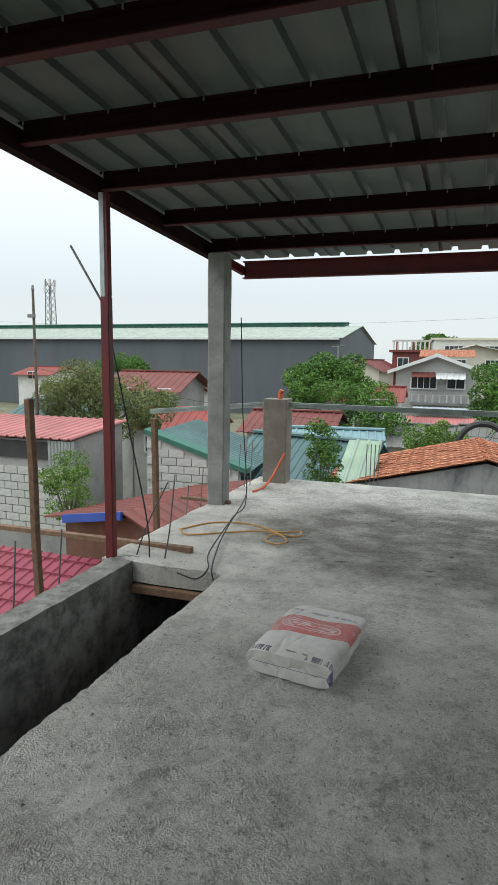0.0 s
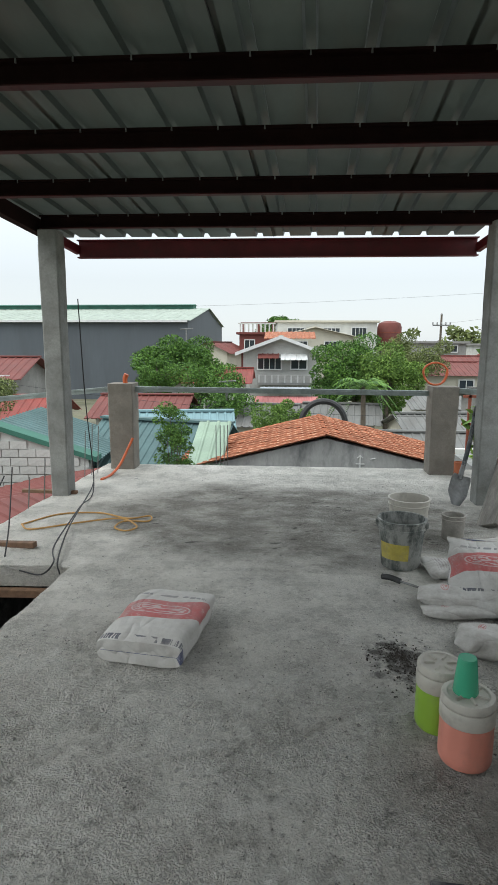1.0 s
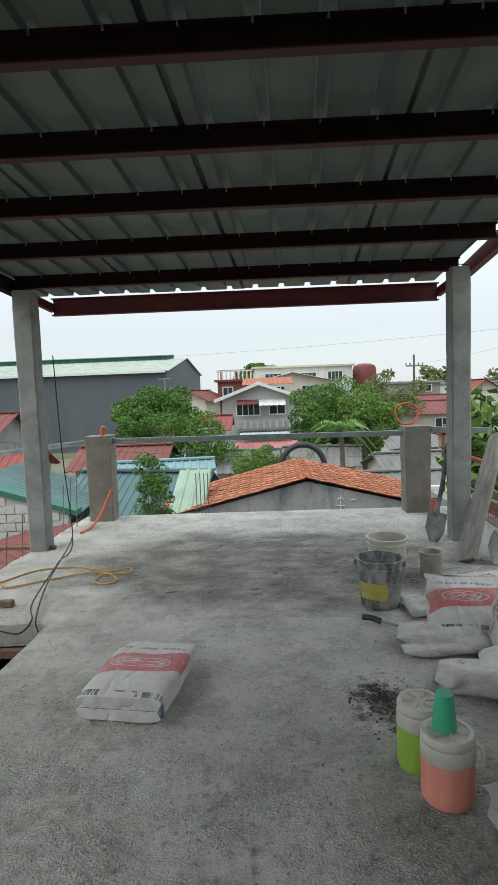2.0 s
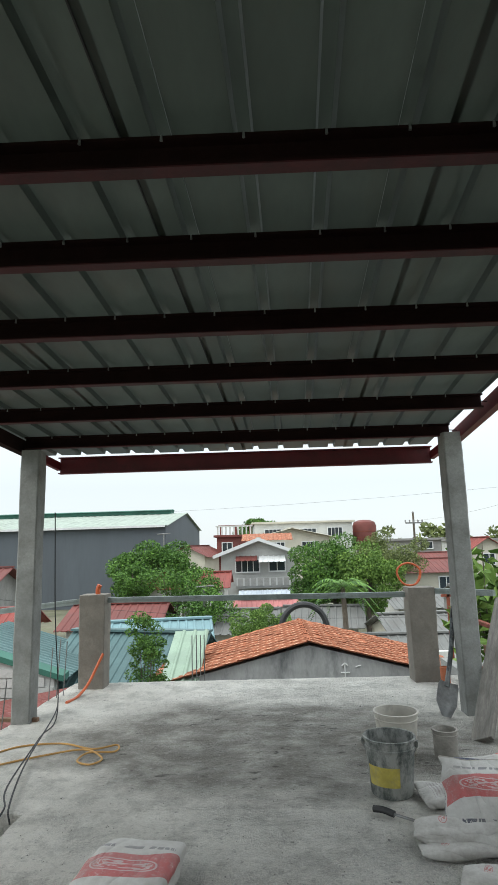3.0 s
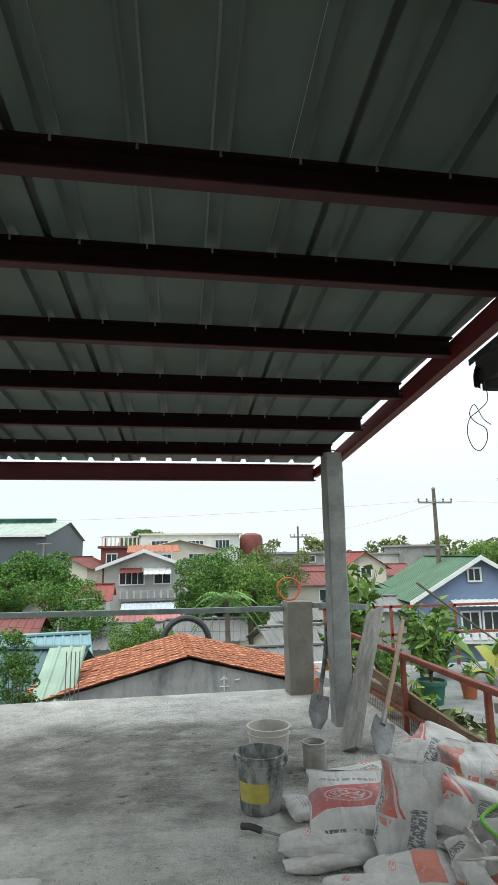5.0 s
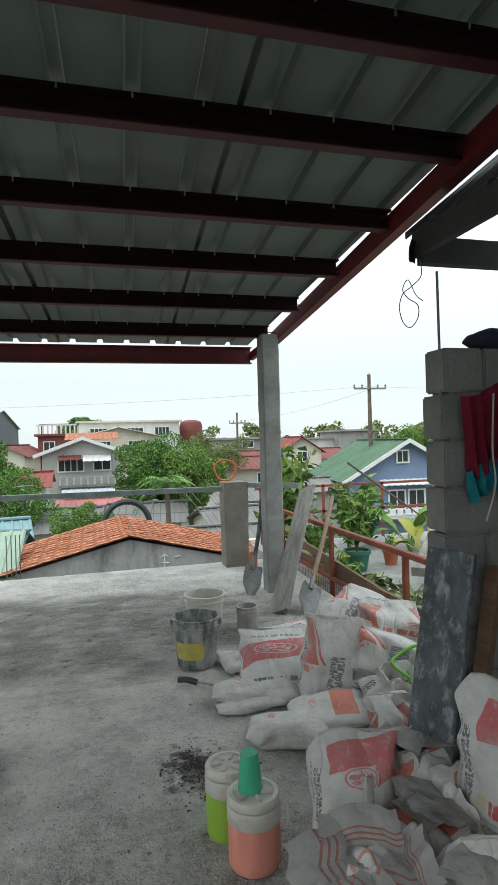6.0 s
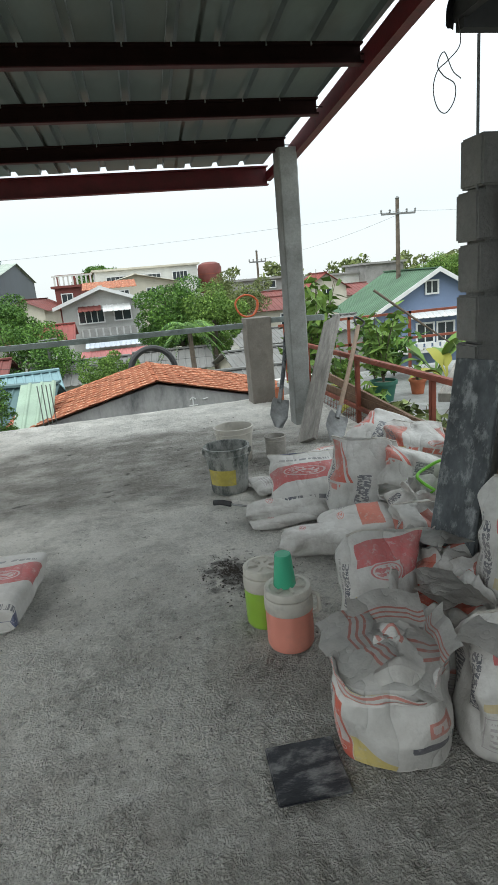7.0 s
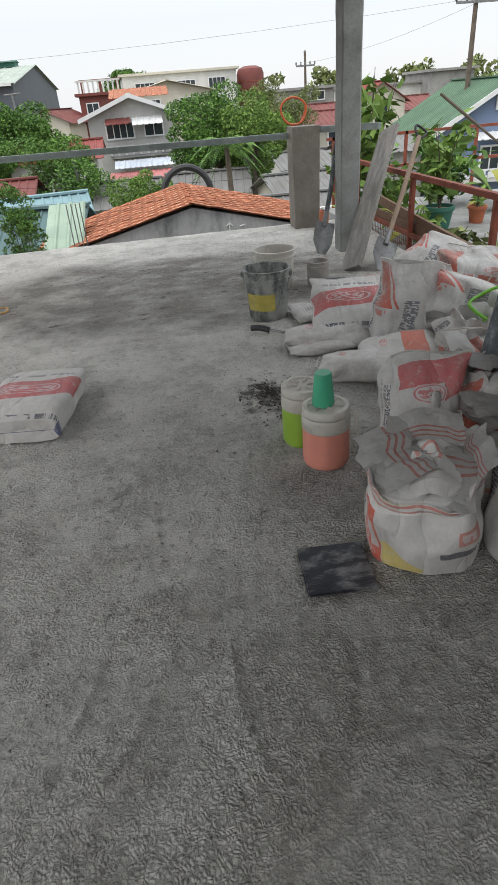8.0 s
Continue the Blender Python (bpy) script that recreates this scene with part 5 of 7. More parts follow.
def sack_bm(w, d, h, top="pinched", bulge=0.16, fold=0.03, seed=1, nu=88, nv=56, fill=0.62, lean=(0, 0), sag=0.0):
    """A filled woven sack, its foot on z = 0 and its front to -y. top: pinched, open or pillow (pinched at both ends)."""
    bm = bmesh.new()
    uvl = bm.loops.layers.uv.new("sheet")
    off = Vector((seed * 3.7, seed * 1.3, seed * 5.1))
    rows = []
    prof = []
    for j in range(nv + 1):
        v = j / nv
        if top == "pillow":
            t = max(0.03, math.sin(math.pi * min(1, max(0, v))) ** 0.42)
            prof.append((v, 1 - 0.05 * (1 - t), t, v * h, v))
        elif top == "block":
            e = min(v, 1 - v)
            t = 0.02 if e == 0 else min(1.0, 0.74 + e * 1.3)
            prof.append((v, 0.9 if e == 0 else min(1, 0.96 + e), t, min(max(v, 0.02), 0.98) * h, v))
        elif top == "pinched":
            body = min(1, (v / 0.10 + 0.55)) if v < 0.045 else 1.0
            t = 1.0 if v < 0.55 else max(0.05, 1 - ((v - 0.55) / 0.45) ** 1.8 * 0.96)
            prof.append((v, (1 + bulge * math.sin(math.pi * min(1, v * 1.15)) * 0.6) * (0.9 + 0.1 * body), t * (1 + bulge * math.sin(math.pi * min(1, v * 1.2))) * (0.85 + 0.15 * body), v * h, v))
        else:
            # wall, rolled collar, inner side, contents
            if v < 0.58:
                q = v / 0.58
                r = (1 + bulge * math.sin(math.pi * q * 0.85)) * (0.88 if v == 0 else 1)
                prof.append((v, r, r, q * h * 0.84, q * 0.84))
            elif v < 0.76:
                q = (v - 0.58) / 0.18
                r = 1.0 + 0.05 * q
                prof.append((v, r, r, h * (0.84 + 0.16 * q), 0.84 + 0.1 * q))
            elif v < 0.93:
                q = (v - 0.76) / 0.17
                r = 1.03 - 0.14 * q
                prof.append((v, r, r, h - q * h * (1 - fill), -0.1))
            else:
                q = (v - 0.93) / 0.07
                prof.append((v, 0.85 * (1 - q) + 0.01, 0.85 * (1 - q) + 0.01, h * fill + 0.04 * q, -0.1))
    for v, kx, ky, z, tv in prof:
        row = []
        for i in range(nu):
            a = 2 * math.pi * i / nu
            x, y = 0.5 * w * kx * spow(math.cos(a), 0.34 if top == "block" else 0.72), -0.5 * d * ky * spow(math.sin(a), 0.45 if top == "block" else 0.8)
            p = Vector((x, y, z))
            amp = fold * (0.5 + 0.9 * v if top != "pillow" else 0.6 + 0.6 * abs(2 * v - 1))
            n1 = noise.noise(Vector((x * 7, y * 7, z * 4)) + off) + 0.55 * noise.noise(Vector((x * 17, y * 17, z * 9)) + off)
            ridge = abs(noise.noise(Vector((x * 9 + z * 5, y * 9, z * 3 - x * 3)) + off * 1.7)) - 0.25
            q1 = noise.voronoi(Vector((x * 5.2, y * 5.2, z * 4.0)) + off)[0][0] - 0.42
            q2 = noise.voronoi(Vector((x * 12, y * 12, z * 9)) + off)[0][0] - 0.42
            s = 1 + (n1 * amp * 0.55 + ridge * amp * 0.8 + q1 * amp * 2.3 + q2 * amp * 0.55) / (0.5 * max(w, d) * 0.7)
            p.x *= s
            p.y *= s
            if top == "open" and 0.5 < v < 0.9:
                k = min(1, (v - 0.5) / 0.2)
                p.z += k * h * 0.20 * (noise.noise(Vector((math.cos(a) * 1.4, math.sin(a) * 1.4, seed * 2.2))) + 0.5 * noise.noise(Vector((math.cos(a) * 4, math.sin(a) * 4, seed))))
            if top == "pinched" and v > 0.5:
                p.z += (v - 0.5) * h * 0.16 * noise.noise(Vector((x * 6, seed * 1.9, 0.3)))
            if top == "pillow":
                p.y += 0.02 * noise.noise(Vector((x * 3, z * 3, seed)))
            p.x += lean[0] * z
            p.y += lean[1] * z - sag * math.sin(math.pi * v)
            row.append(bm.verts.new(p))
        rows.append((row, tv))
    for (p, tp), (q, tq) in zip(rows, rows[1:]):
        for i in range(nu):
            f = bm.faces.new((p[i], p[(i + 1) % nu], q[(i + 1) % nu], q[i]))
            for lp, (u, t) in zip(f.loops, ((i / nu, tp), ((i + 1) / nu, tp), ((i + 1) / nu, tq), (i / nu, tq))):
                lp[uvl].uv = (u, t)
    bm.faces.new(rows[0][0][::-1])
    bm.faces.new(rows[-1][0])
    crest = rows[-1][0]
    SKIN[:] = [[v.co.copy() for v in row] for row, _ in rows]
    SEAM[:] = [(crest[i].co + crest[-i].co) / 2 for i in range(2, nu // 2 - 1)]
    return bm


def flap_bm(w, l, seed, curl=0.28, nu=14, nv=10):
    """A stiff crumpled flap of sacking with two skins."""
    bm = bmesh.new()
    uvl = bm.loops.layers.uv.new("sheet")
    g = []
    for j in range(nv + 1):
        row = []
        for i in range(nu + 1):
            x, y = w * (i / nu - 0.5), l * j / nv
            z = -curl * y * y / l + 0.10 * l * noise.noise((x * 12, y * 12, seed)) + 0.06 * l * abs(noise.noise((x * 25, y * 14, seed + 3)))
            row.append(bm.verts.new((x * (1 + 0.25 * noise.noise((y * 9, seed, 0))), y + 0.03 * noise.noise((x * 14, seed, 1)), z)))
        g.append(row)
    for j in range(nv):
        for i in range(nu):
            f = bm.faces.new((g[j][i], g[j][i + 1], g[j + 1][i + 1], g[j + 1][i]))
            for lp, (u, v) in zip(f.loops, ((i, j), (i + 1, j), (i + 1, j + 1), (i, j + 1))):
                lp[uvl].uv = (0.55 + 0.4 * u / nu, 0.8 + 0.4 * v / nv)
    bmesh.ops.solidify(bm, geom=bm.faces[:], thickness=0.004)
    return bm


def crumple_bm(rx, ry, lift, seed, rough=0.05, nr=16, na=40):
    """A mouth closed by sheeting pushed down in sharp folds."""
    bm = bmesh.new()
    uvl = bm.loops.layers.uv.new("sheet")
    rings = []
    for j in range(nr + 1):
        f = max(0.02, j / nr)
        row = []
        for i in range(na):
            a = 2 * math.pi * i / na
            x, y = rx * f * math.cos(a), ry * f * math.sin(a)
            q = noise.voronoi(Vector((x * 8 + seed, y * 8, seed * 2.1)))[0]
            z = lift * (1 - f * f) + rough * ((q[1] - q[0]) * 1.5 - 0.3) + 0.5 * rough * noise.noise((x * 16, y * 16, seed))
            row.append(bm.verts.new((x * (1 + 0.05 * noise.noise((a, seed, 0))), y, z - (0.05 if j == nr else 0))))
        rings.append(row)
    for j, (p, q) in enumerate(zip(rings, rings[1:])):
        for i in range(na):
            fc = bm.faces.new((p[i], p[(i + 1) % na], q[(i + 1) % na], q[i]))
            for lp, (du, dv) in zip(fc.loops, ((i, j), (i + 1, j), (i + 1, j + 1), (i, j + 1))):
                lp[uvl].uv = (0.05 + 0.10 * math.sin(2 * math.pi * du / na), 0.92 - 0.22 * dv / nr)
    bm.faces.new(rings[0])
    return bm


def lettering(parent, word, u, v, size, turn):
    """A printed word laid on the last sack's skin, running from (u, v) at an angle."""
    font = bpy.data.curves.new("word", "FONT")
    font.body, font.size = word, size
    source = bpy.data.objects.new("word", font)
    bm = bmesh.new()
    bm.from_mesh(source.to_mesh())
    source.to_mesh_clear()
    bpy.data.objects.remove(source)
    for _ in range(2):
        bmesh.ops.subdivide_edges(bm, edges=[e for e in bm.edges if e.calc_length() > 0.009], cuts=1)
    bmesh.ops.triangulate(bm, faces=bm.faces[:])
    nv, nu = len(SKIN) - 1, len(SKIN[0])
    ca, sa = math.cos(radians(turn)), math.sin(radians(turn))

    def at(pu, pv):
        fu, fv = (pu % 1.0) * nu, min(max(pv, 0), 0.999) * nv
        i, j = int(fu), int(fv)
        fu, fv = fu - i, fv - j
        lo = SKIN[j][i % nu].lerp(SKIN[j][(i + 1) % nu], fu)
        return lo.lerp(SKIN[j + 1][i % nu].lerp(SKIN[j + 1][(i + 1) % nu], fu), fv)

    around = (at(u - 0.03, v) - at(u + 0.03, v)).length / 0.06
    rise = (at(u, v + 0.04) - at(u, v - 0.04)).length / 0.08
    for p in bm.verts:
        x, y = p.co.x * ca - p.co.y * sa, p.co.x * sa + p.co.y * ca
        pu, pv = u - x / around, v + y / rise
        here = at(pu, pv)
        out = (at(pu + 0.01, pv) - here).cross(at(pu, pv + 0.01) - here)
        if out.dot(Vector((here.x, here.y, 0))) < 0:
            out = -out
        p.co = here + out.normalized() * 0.0030
    part("lettering", bm, INK, parent, "black printed lettering")


def sack(label, m, mat, w, d, h, top, seed, name="sack", group="cement sacks", flaps=(), words=(), **kw):
    s = thing(name, label, "sack", m, group)
    part("bag", sack_bm(w, d, h, top, seed=seed, **kw), mat, s, smooth=True)
    if top == "open":
        f = part("folded_mouth", crumple_bm(0.46 * w, 0.46 * d, 0.05, seed, 0.055), mat, s, "crumpled sheeting folded into the mouth", True)
        f.matrix_basis = pose(0, 0, h * kw.get("fill", 0.62) + 0.03)
    for word, u, v, size, turn in words:
        lettering(s, word, u, v, size, turn)
    if top != "open":
        part("stitched_seam", tube_bm(SEAM[::3], 0.006, 5), CREAM, s, "pale stitched seam")
    for k, (fx, fy, fz, rx, ry, rz, fw, fl) in enumerate(flaps):
        f = part("flap", flap_bm(fw, fl, seed + k * 1.7), mat, s, smooth=True)
        f.matrix_basis = pose(fx, fy, fz, rx, ry, rz)
    return s


# full sack lying alone on the deck
sack("full white cement sack with red band lying flat", pose(-0.100, 1.665, 0.072, -90, 0, -8), SACK_MID, 0.43, 0.15, 0.63, "block", 2.0, fold=0.010, group="")
# heap along the side, near to far
sack("open white sack with orange print and folded collar", pose(1.455, 0.560, 0, 0, 0, -21), SACK_SIDE, 0.33, 0.31, 0.31, "open", 3.1, fold=0.018, fill=0.93, bulge=0.10,
     flaps=((0.02, 0.05, 0.350, -6, 0, 172, 0.30, 0.21), (-0.05, 0.06, 0.360, 4, 0, 98, 0.19, 0.17), (0.00, 0.11, 0.330, 58, 0, 6, 0.30, 0.11), (0.13, 0.02, 0.330, 62, 0, -84, 0.24, 0.09), (-0.02, 0.00, 0.362, 3, 6, 120, 0.24, 0.17)))
sack("bulging white cement sack with red shoulder band", pose(1.850, 0.430, 0, 0, 0, -32), SACK_TOP, 0.39, 0.32, 0.43, "pinched", 4.3, fold=0.026, lean=(0.08, 0.02), words=(("PORTLAND", 0.285, 0.36, 0.034, 66), ("PORTLAND", 0.190, 0.14, 0.030, 64)),
     flaps=((-0.04, -0.02, 0.40, 10, 0, 150, 0.22, 0.15),))
sack("upright grey-white cement sack with red band", pose(1.640, 1.060, 0, 0, 0, -18), SACK_TOP, 0.275, 0.19, 0.485, "pinched", 5.7, fold=0.020, lean=(0.04, 0.02))
sack("open half-full cement sack with grey folds", pose(1.770, 0.775, 0, 0, 0, -27), SACK_OLD, 0.35, 0.31, 0.33, "open", 6.2, fold=0.024, fill=0.62,
     flaps=((0.08, -0.04, 0.31, 14, 8, 30, 0.24, 0.17), (0.08, 0.08, 0.33, 25, 0, 110, 0.2, 0.15)))
sack("crumpled open cement sack behind the others", pose(1.940, 1.020, 0, 0, 0, -25), SACK_OLD, 0.27, 0.22, 0.40, "open", 7.9, fold=0.032, fill=0.75,
     flaps=((0.0, -0.02, 0.40, 15, 0, 5, 0.2, 0.14), (-0.05, 0.05, 0.42, 20, 0, 150, 0.2, 0.14)))
sack("tall leaning cement sack with broad red band", pose(2.110, 0.740, 0.0, 0, 0, -50), SACK_TOP, 0.38, 0.22, 0.69, "pinched", 8.4, fold=0.020, lean=(0.05, 0.06))
sack("upright dusty cement sack with red stripe", pose(2.055, 2.250, 0, -5, 8, -20), SACK_STRIPE, 0.37, 0.22, 0.51, "pinched", 9.6, fold=0.022, lean=(0.03, 0.06))
sack("dusty cement sack with red panel leaning back", pose(1.810, 2.400, 0.06, -54, 0, -12), SACK_MID, 0.44, 0.13, 0.44, "pinched", 10.2, fold=0.020)
sack("crumpled multicoloured sack on the heap", pose(2.330, 2.060, 0.16, -38, 20, -23), SACK_STRIPE, 0.42, 0.22, 0.30, "pinched", 11.5, fold=0.05)
sack("grey dusty sack under the heap", pose(2.320, 2.140, 0.0, 0, 0, -23), SACK_PLAIN, 0.30, 0.28, 0.23, "open", 12.5, fold=0.04, fill=0.9)
sack("pale cement sack lying on top of the heap", pose(2.350, 2.700, 0.22, -66, 14, -42), SACK_STRIPE, 0.36, 0.18, 0.50, "pillow", 13.2, fold=0.032)
sack("dusty red-marked sack slumped by the mesh", pose(2.600, 2.520, 0.06, -26, 10, -22), SACK_OLD, 0.36, 0.24, 0.42, "pinched", 14.8, fold=0.045)
sack("slumped pale sack beneath the others", pose(2.250, 2.680, 0.10, -88, 0, -35), SACK_OLD, 0.48, 0.21, 0.62, "pillow", 15.3, fold=0.04)
sack("flattened empty sack folded on the deck", pose(2.000, 3.330, 0.045, -90, 0, -75), SACK_STRIPE, 0.34, 0.09, 0.56, "pillow", 16.4, fold=0.028)
sack("folded empty sack laid over another", pose(1.960, 3.080, 0.075, -88, 0, -72), SACK_OLD, 0.30, 0.10, 0.56, "pillow", 24.4, fold=0.03)
sack("pinkish empty sack crumpled under the heap", pose(1.560, 3.000, 0.045, -90, 0, -88), SACK_OLD, 0.26, 0.09, 0.42, "pillow", 17.4, fold=0.05)
sack("rolled empty sack lying on the deck", pose(1.395, 2.335, 0.036, -90, 0, -92), SACK_PLAIN, 0.12, 0.07, 0.46, "pillow", 18.1, fold=0.014)
sack("rolled empty sack stacked on another roll", pose(1.400, 2.480, 0.062, -90, 0, -104), SACK_PLAIN, 0.20, 0.12, 0.54, "pillow", 19.7, fold=0.03)
sack("half-empty grey sack slumped on the deck", pose(1.500, 2.010, 0.075, -90, 0, -112), SACK_PLAIN, 0.23, 0.15, 0.42, "pillow", 20.3, fold=0.028)
sack("empty sack with orange block print lying flat", pose(1.720, 1.990, 0.085, -84, 10, -102), SACK_BLOCK, 0.25, 0.13, 0.46, "pillow", 21.3, fold=0.03)
sack("grey crumpled sack beside the dark board", pose(2.240, 1.840, 0.0, 0, 10, -20), SACK_PLAIN, 0.24, 0.20, 0.32, "open", 22.7, fold=0.06)
sack("torn crumpled sack against the block wall", pose(2.100, 1.560, 0.0, 0, -12, -21), SACK_OLD, 0.22, 0.20, 0.34, "pinched", 23.1, fold=0.06)


def pail(label, x, y, r0, r1, h, body, inner, name="bucket", stripe=None, bail=True, tilt=0):
    """An open tapered pail with a rolled rim, ribs, a thick wall and a wire handle."""
    p = thing(name, label, "bucket", pose(x, y, 0, 0, 0, tilt))
    k = lambda z: r0 + (r1 - r0) * z / h
    part("shell", turned_bm([(r0 * 0.97, 0), (k(0.02), 0.012), (k(h * 0.80), h * 0.80), (k(h * 0.8) + 0.006, h * 0.81), (k(h * 0.84) + 0.006, h * 0.84), (k(h * 0.85), h * 0.85),
                              (k(h) - 0.002, h * 0.955), (k(h) + 0.009, h * 0.96), (k(h) + 0.009, h), (k(h) - 0.006, h), (k(h) - 0.010, h * 0.9), (r0 - 0.004, h * 0.25), (0.005, h * 0.25)], 40, wobble=0.012), body, p, smooth=True)
    part("residue", turned_bm([(r0 - 0.006, h * 0.25), (r0 - 0.006, h * 0.30), (0.01, h * 0.31)], 24), inner, p, "dark residue in the bottom")
    if stripe:
        bm = bmesh.new()
        for i in range(12):
            a0, a1 = radians(-150 + 7.0 * i), radians(-150 + 7.0 * (i + 1))
            z0, z1 = h * 0.22, h * 0.56
            bm.faces.new([bm.verts.new(((k(z) + 0.004) * math.cos(a), (k(z) + 0.004) * math.sin(a), z)) for a, z in ((a0, z0), (a1, z0), (a1, z1), (a0, z1))])
        bmesh.ops.remove_doubles(bm, verts=bm.verts, dist=0.0005)
        part("label", bm, stripe, p, "faded yellow paper label")
    if bail:
        ht = h * 0.88
        pts = [((r1 + 0.012) * math.cos(a), (r1 + 0.012) * math.sin(a) * 0.55 - 0.02, ht - 0.10 * math.sin(a)) for a in (math.pi * q / 16 for q in range(17))]
        part("handle", tube_bm([Vector((p2[0], -abs(p2[1]), p2[2])) for p2 in pts], 0.003, 6), STEEL, p, "thin wire handle")
        for sx in (-1, 1):
            part("lug", box_bm((0.022, 0.04, 0.04), (sx * (r1 + 0.008), 0, ht), 0.005), body, p)
    return p


pail("grey mortar-smeared pail with yellow label", 1.42, 3.12, 0.132, 0.162, 0.345, PAIL, PAIL_IN, stripe=YELLOW, tilt=-14)
pail("pale mortar-crusted pail standing behind another", 1.62, 3.85, 0.14, 0.165, 0.30, CREAM, PAIL_IN, bail=False)
pail("small grey paint can crusted with mortar", 1.95, 3.72, 0.085, 0.088, 0.20, CRUST, PAIL_IN, "paint_can", bail=False)


def jug(label, x, y, r, h, body_m, turn):
    """A drinks cooler: ribbed body, pale shoulder and lid, side handle and spout."""
    j = thing("water_jug", label, "jug", pose(x, y, 0, 0, 0, turn))
    bm = bmesh.new()
    seg = 64
    rings = []
    for z, q in ((0, 0.93), (0.012, 0.99), (0.03, 1.0), (h * 0.60, 1.0), (h * 0.615, 0.985)):
        rings.append([bm.verts.new((r * q * (1 - (0.022 if (i // 4) % 2 else 0) * (0.02 < z < h * 0.61)) * math.cos(2 * math.pi * i / seg), r * q * (1 - (0.022 if (i // 4) % 2 else 0) * (0.02 < z < h * 0.61)) * math.sin(2 * math.pi * i / seg), z)) for i in range(seg)])
    for p, q in zip(rings, rings[1:]):
        for i in range(seg):
            bm.faces.new((p[i], p[(i + 1) % seg], q[(i + 1) % seg], q[i]))
    bm.faces.new(rings[0][::-1])
    bm.faces.new(rings[-1])
    part("body", bm, body_m, j, smooth=True)
    part("shoulder", turned_bm([(r * 1.0, h * 0.612), (r * 1.03, h * 0.63), (r * 1.03, h * 0.80), (r * 0.99, h * 0.83), (r * 0.9, h * 0.84)], 40), CREAM, j, "cream plastic shoulder", True)
    lid = part("lid", turned_bm([(r * 0.93, h * 0.84), (r * 1.0, h * 0.855), (r * 1.0, h * 0.94), (r * 0.95, h * 0.965), (r * 0.8, h * 0.97), (r * 0.74, h * 0.95), (0.01, h * 0.95)], 40), CREAM, j, "cream screw lid", True)
    for k in range(6):
        a = k * math.pi / 3
        part("lid_rib", box_bm((r * 0.5, 0.012, 0.012), (r * 0.5 * math.cos(a), r * 0.5 * math.sin(a), h * 0.957), 0.003, Matrix.Rotation(a, 3, "Z")), CREAM, lid)
    hz = h * 0.70
    part("handle", tube_bm(curve_pts([(r * 1.0, 0, hz + 0.045), (r * 1.26, 0, hz + 0.03), (r * 1.28, 0, hz - 0.03), (r * 1.02, 0, hz - 0.05)], 5), 0.009, 8), CREAM, j, "cream side handle", True)
    return j


jug("salmon drinks jug with cream lid and handle", 1.292, 1.160, 0.098, 0.275, PINKJ, -25)
jug("lime drinks jug with cream lid", 1.240, 1.355, 0.092, 0.285, GREENJ, 60)
single("tumbler", turned_bm([(0.045, 0), (0.047, 0.006), (0.034, 0.135), (0.032, 0.14), (0.005, 0.14)], 36), CUP, "green plastic tumbler upside down on the jug", "cup", pose(1.285, 1.175, 0.262, 0, 0, 0), smooth=True)

# black sheet on the deck
tr = single("black_sheet", box_bm((0.225, 0.225, 0.012), (0, 0, 0.009), 0.004), TRAY, "scuffed black plastic sheet dusted with cement", "sheet", pose(1.137, 0.495, 0.002, 0, 0, -4))


def leaning_board(label, a, b, w, t, mat, roll=0, name="board", seed=1):
    """A board from foot a to head b, w wide and t thick, with slightly worn edges."""
    a, b = Vector(a), Vector(b)
    d = b - a
    length = d.length
    bm = bmesh.new()
    bmesh.ops.create_cube(bm, size=1)
    bmesh.ops.scale(bm, vec=(w, t, length), verts=bm.verts)
    bmesh.ops.subdivide_edges(bm, edges=[e for e in bm.edges if abs(e.verts[0].co.z - e.verts[1].co.z) > 0.1], cuts=14)
    bmesh.ops.bevel(bm, geom=bm.edges[:], offset=0.004, segments=1, affect="EDGES")
    for v in bm.verts:
        v.co.x *= 1 + 0.03 * noise.noise((seed, v.co.z * 5, 0))
        v.co.y += 0.006 * noise.noise((seed + 4, v.co.z * 2, 0))
    bmesh.ops.translate(bm, vec=(0, 0, length / 2), verts=bm.verts)
    q = d.to_track_quat("Z", "Y").to_matrix().to_4x4()
    return single(name, bm, mat, label, "board", Matrix.Translation(a) @ q @ pose(0, 0, 0, 0, 0, roll))


leaning_board("weathered grey plank leaning against the railing", (2.33, 4.05, 0.005), (3.13, 5.34, 1.0), 0.21, 0.04, WOOD, -28, "plank", 3)
leaning_board("dark mortar-stained form board against the block wall", (1.910, 1.03, 0.01), (2.155, 1.14, 1.10), 0.20, 0.035, WOOD_D, 5, "form_board", 5)
leaning_board("brown timber wedged behind the dark board", (2.15, 1.10, 0.005), (2.36, 1.14, 1.02), 0.06, 0.05, WOOD_B, 10, "timber", 6)


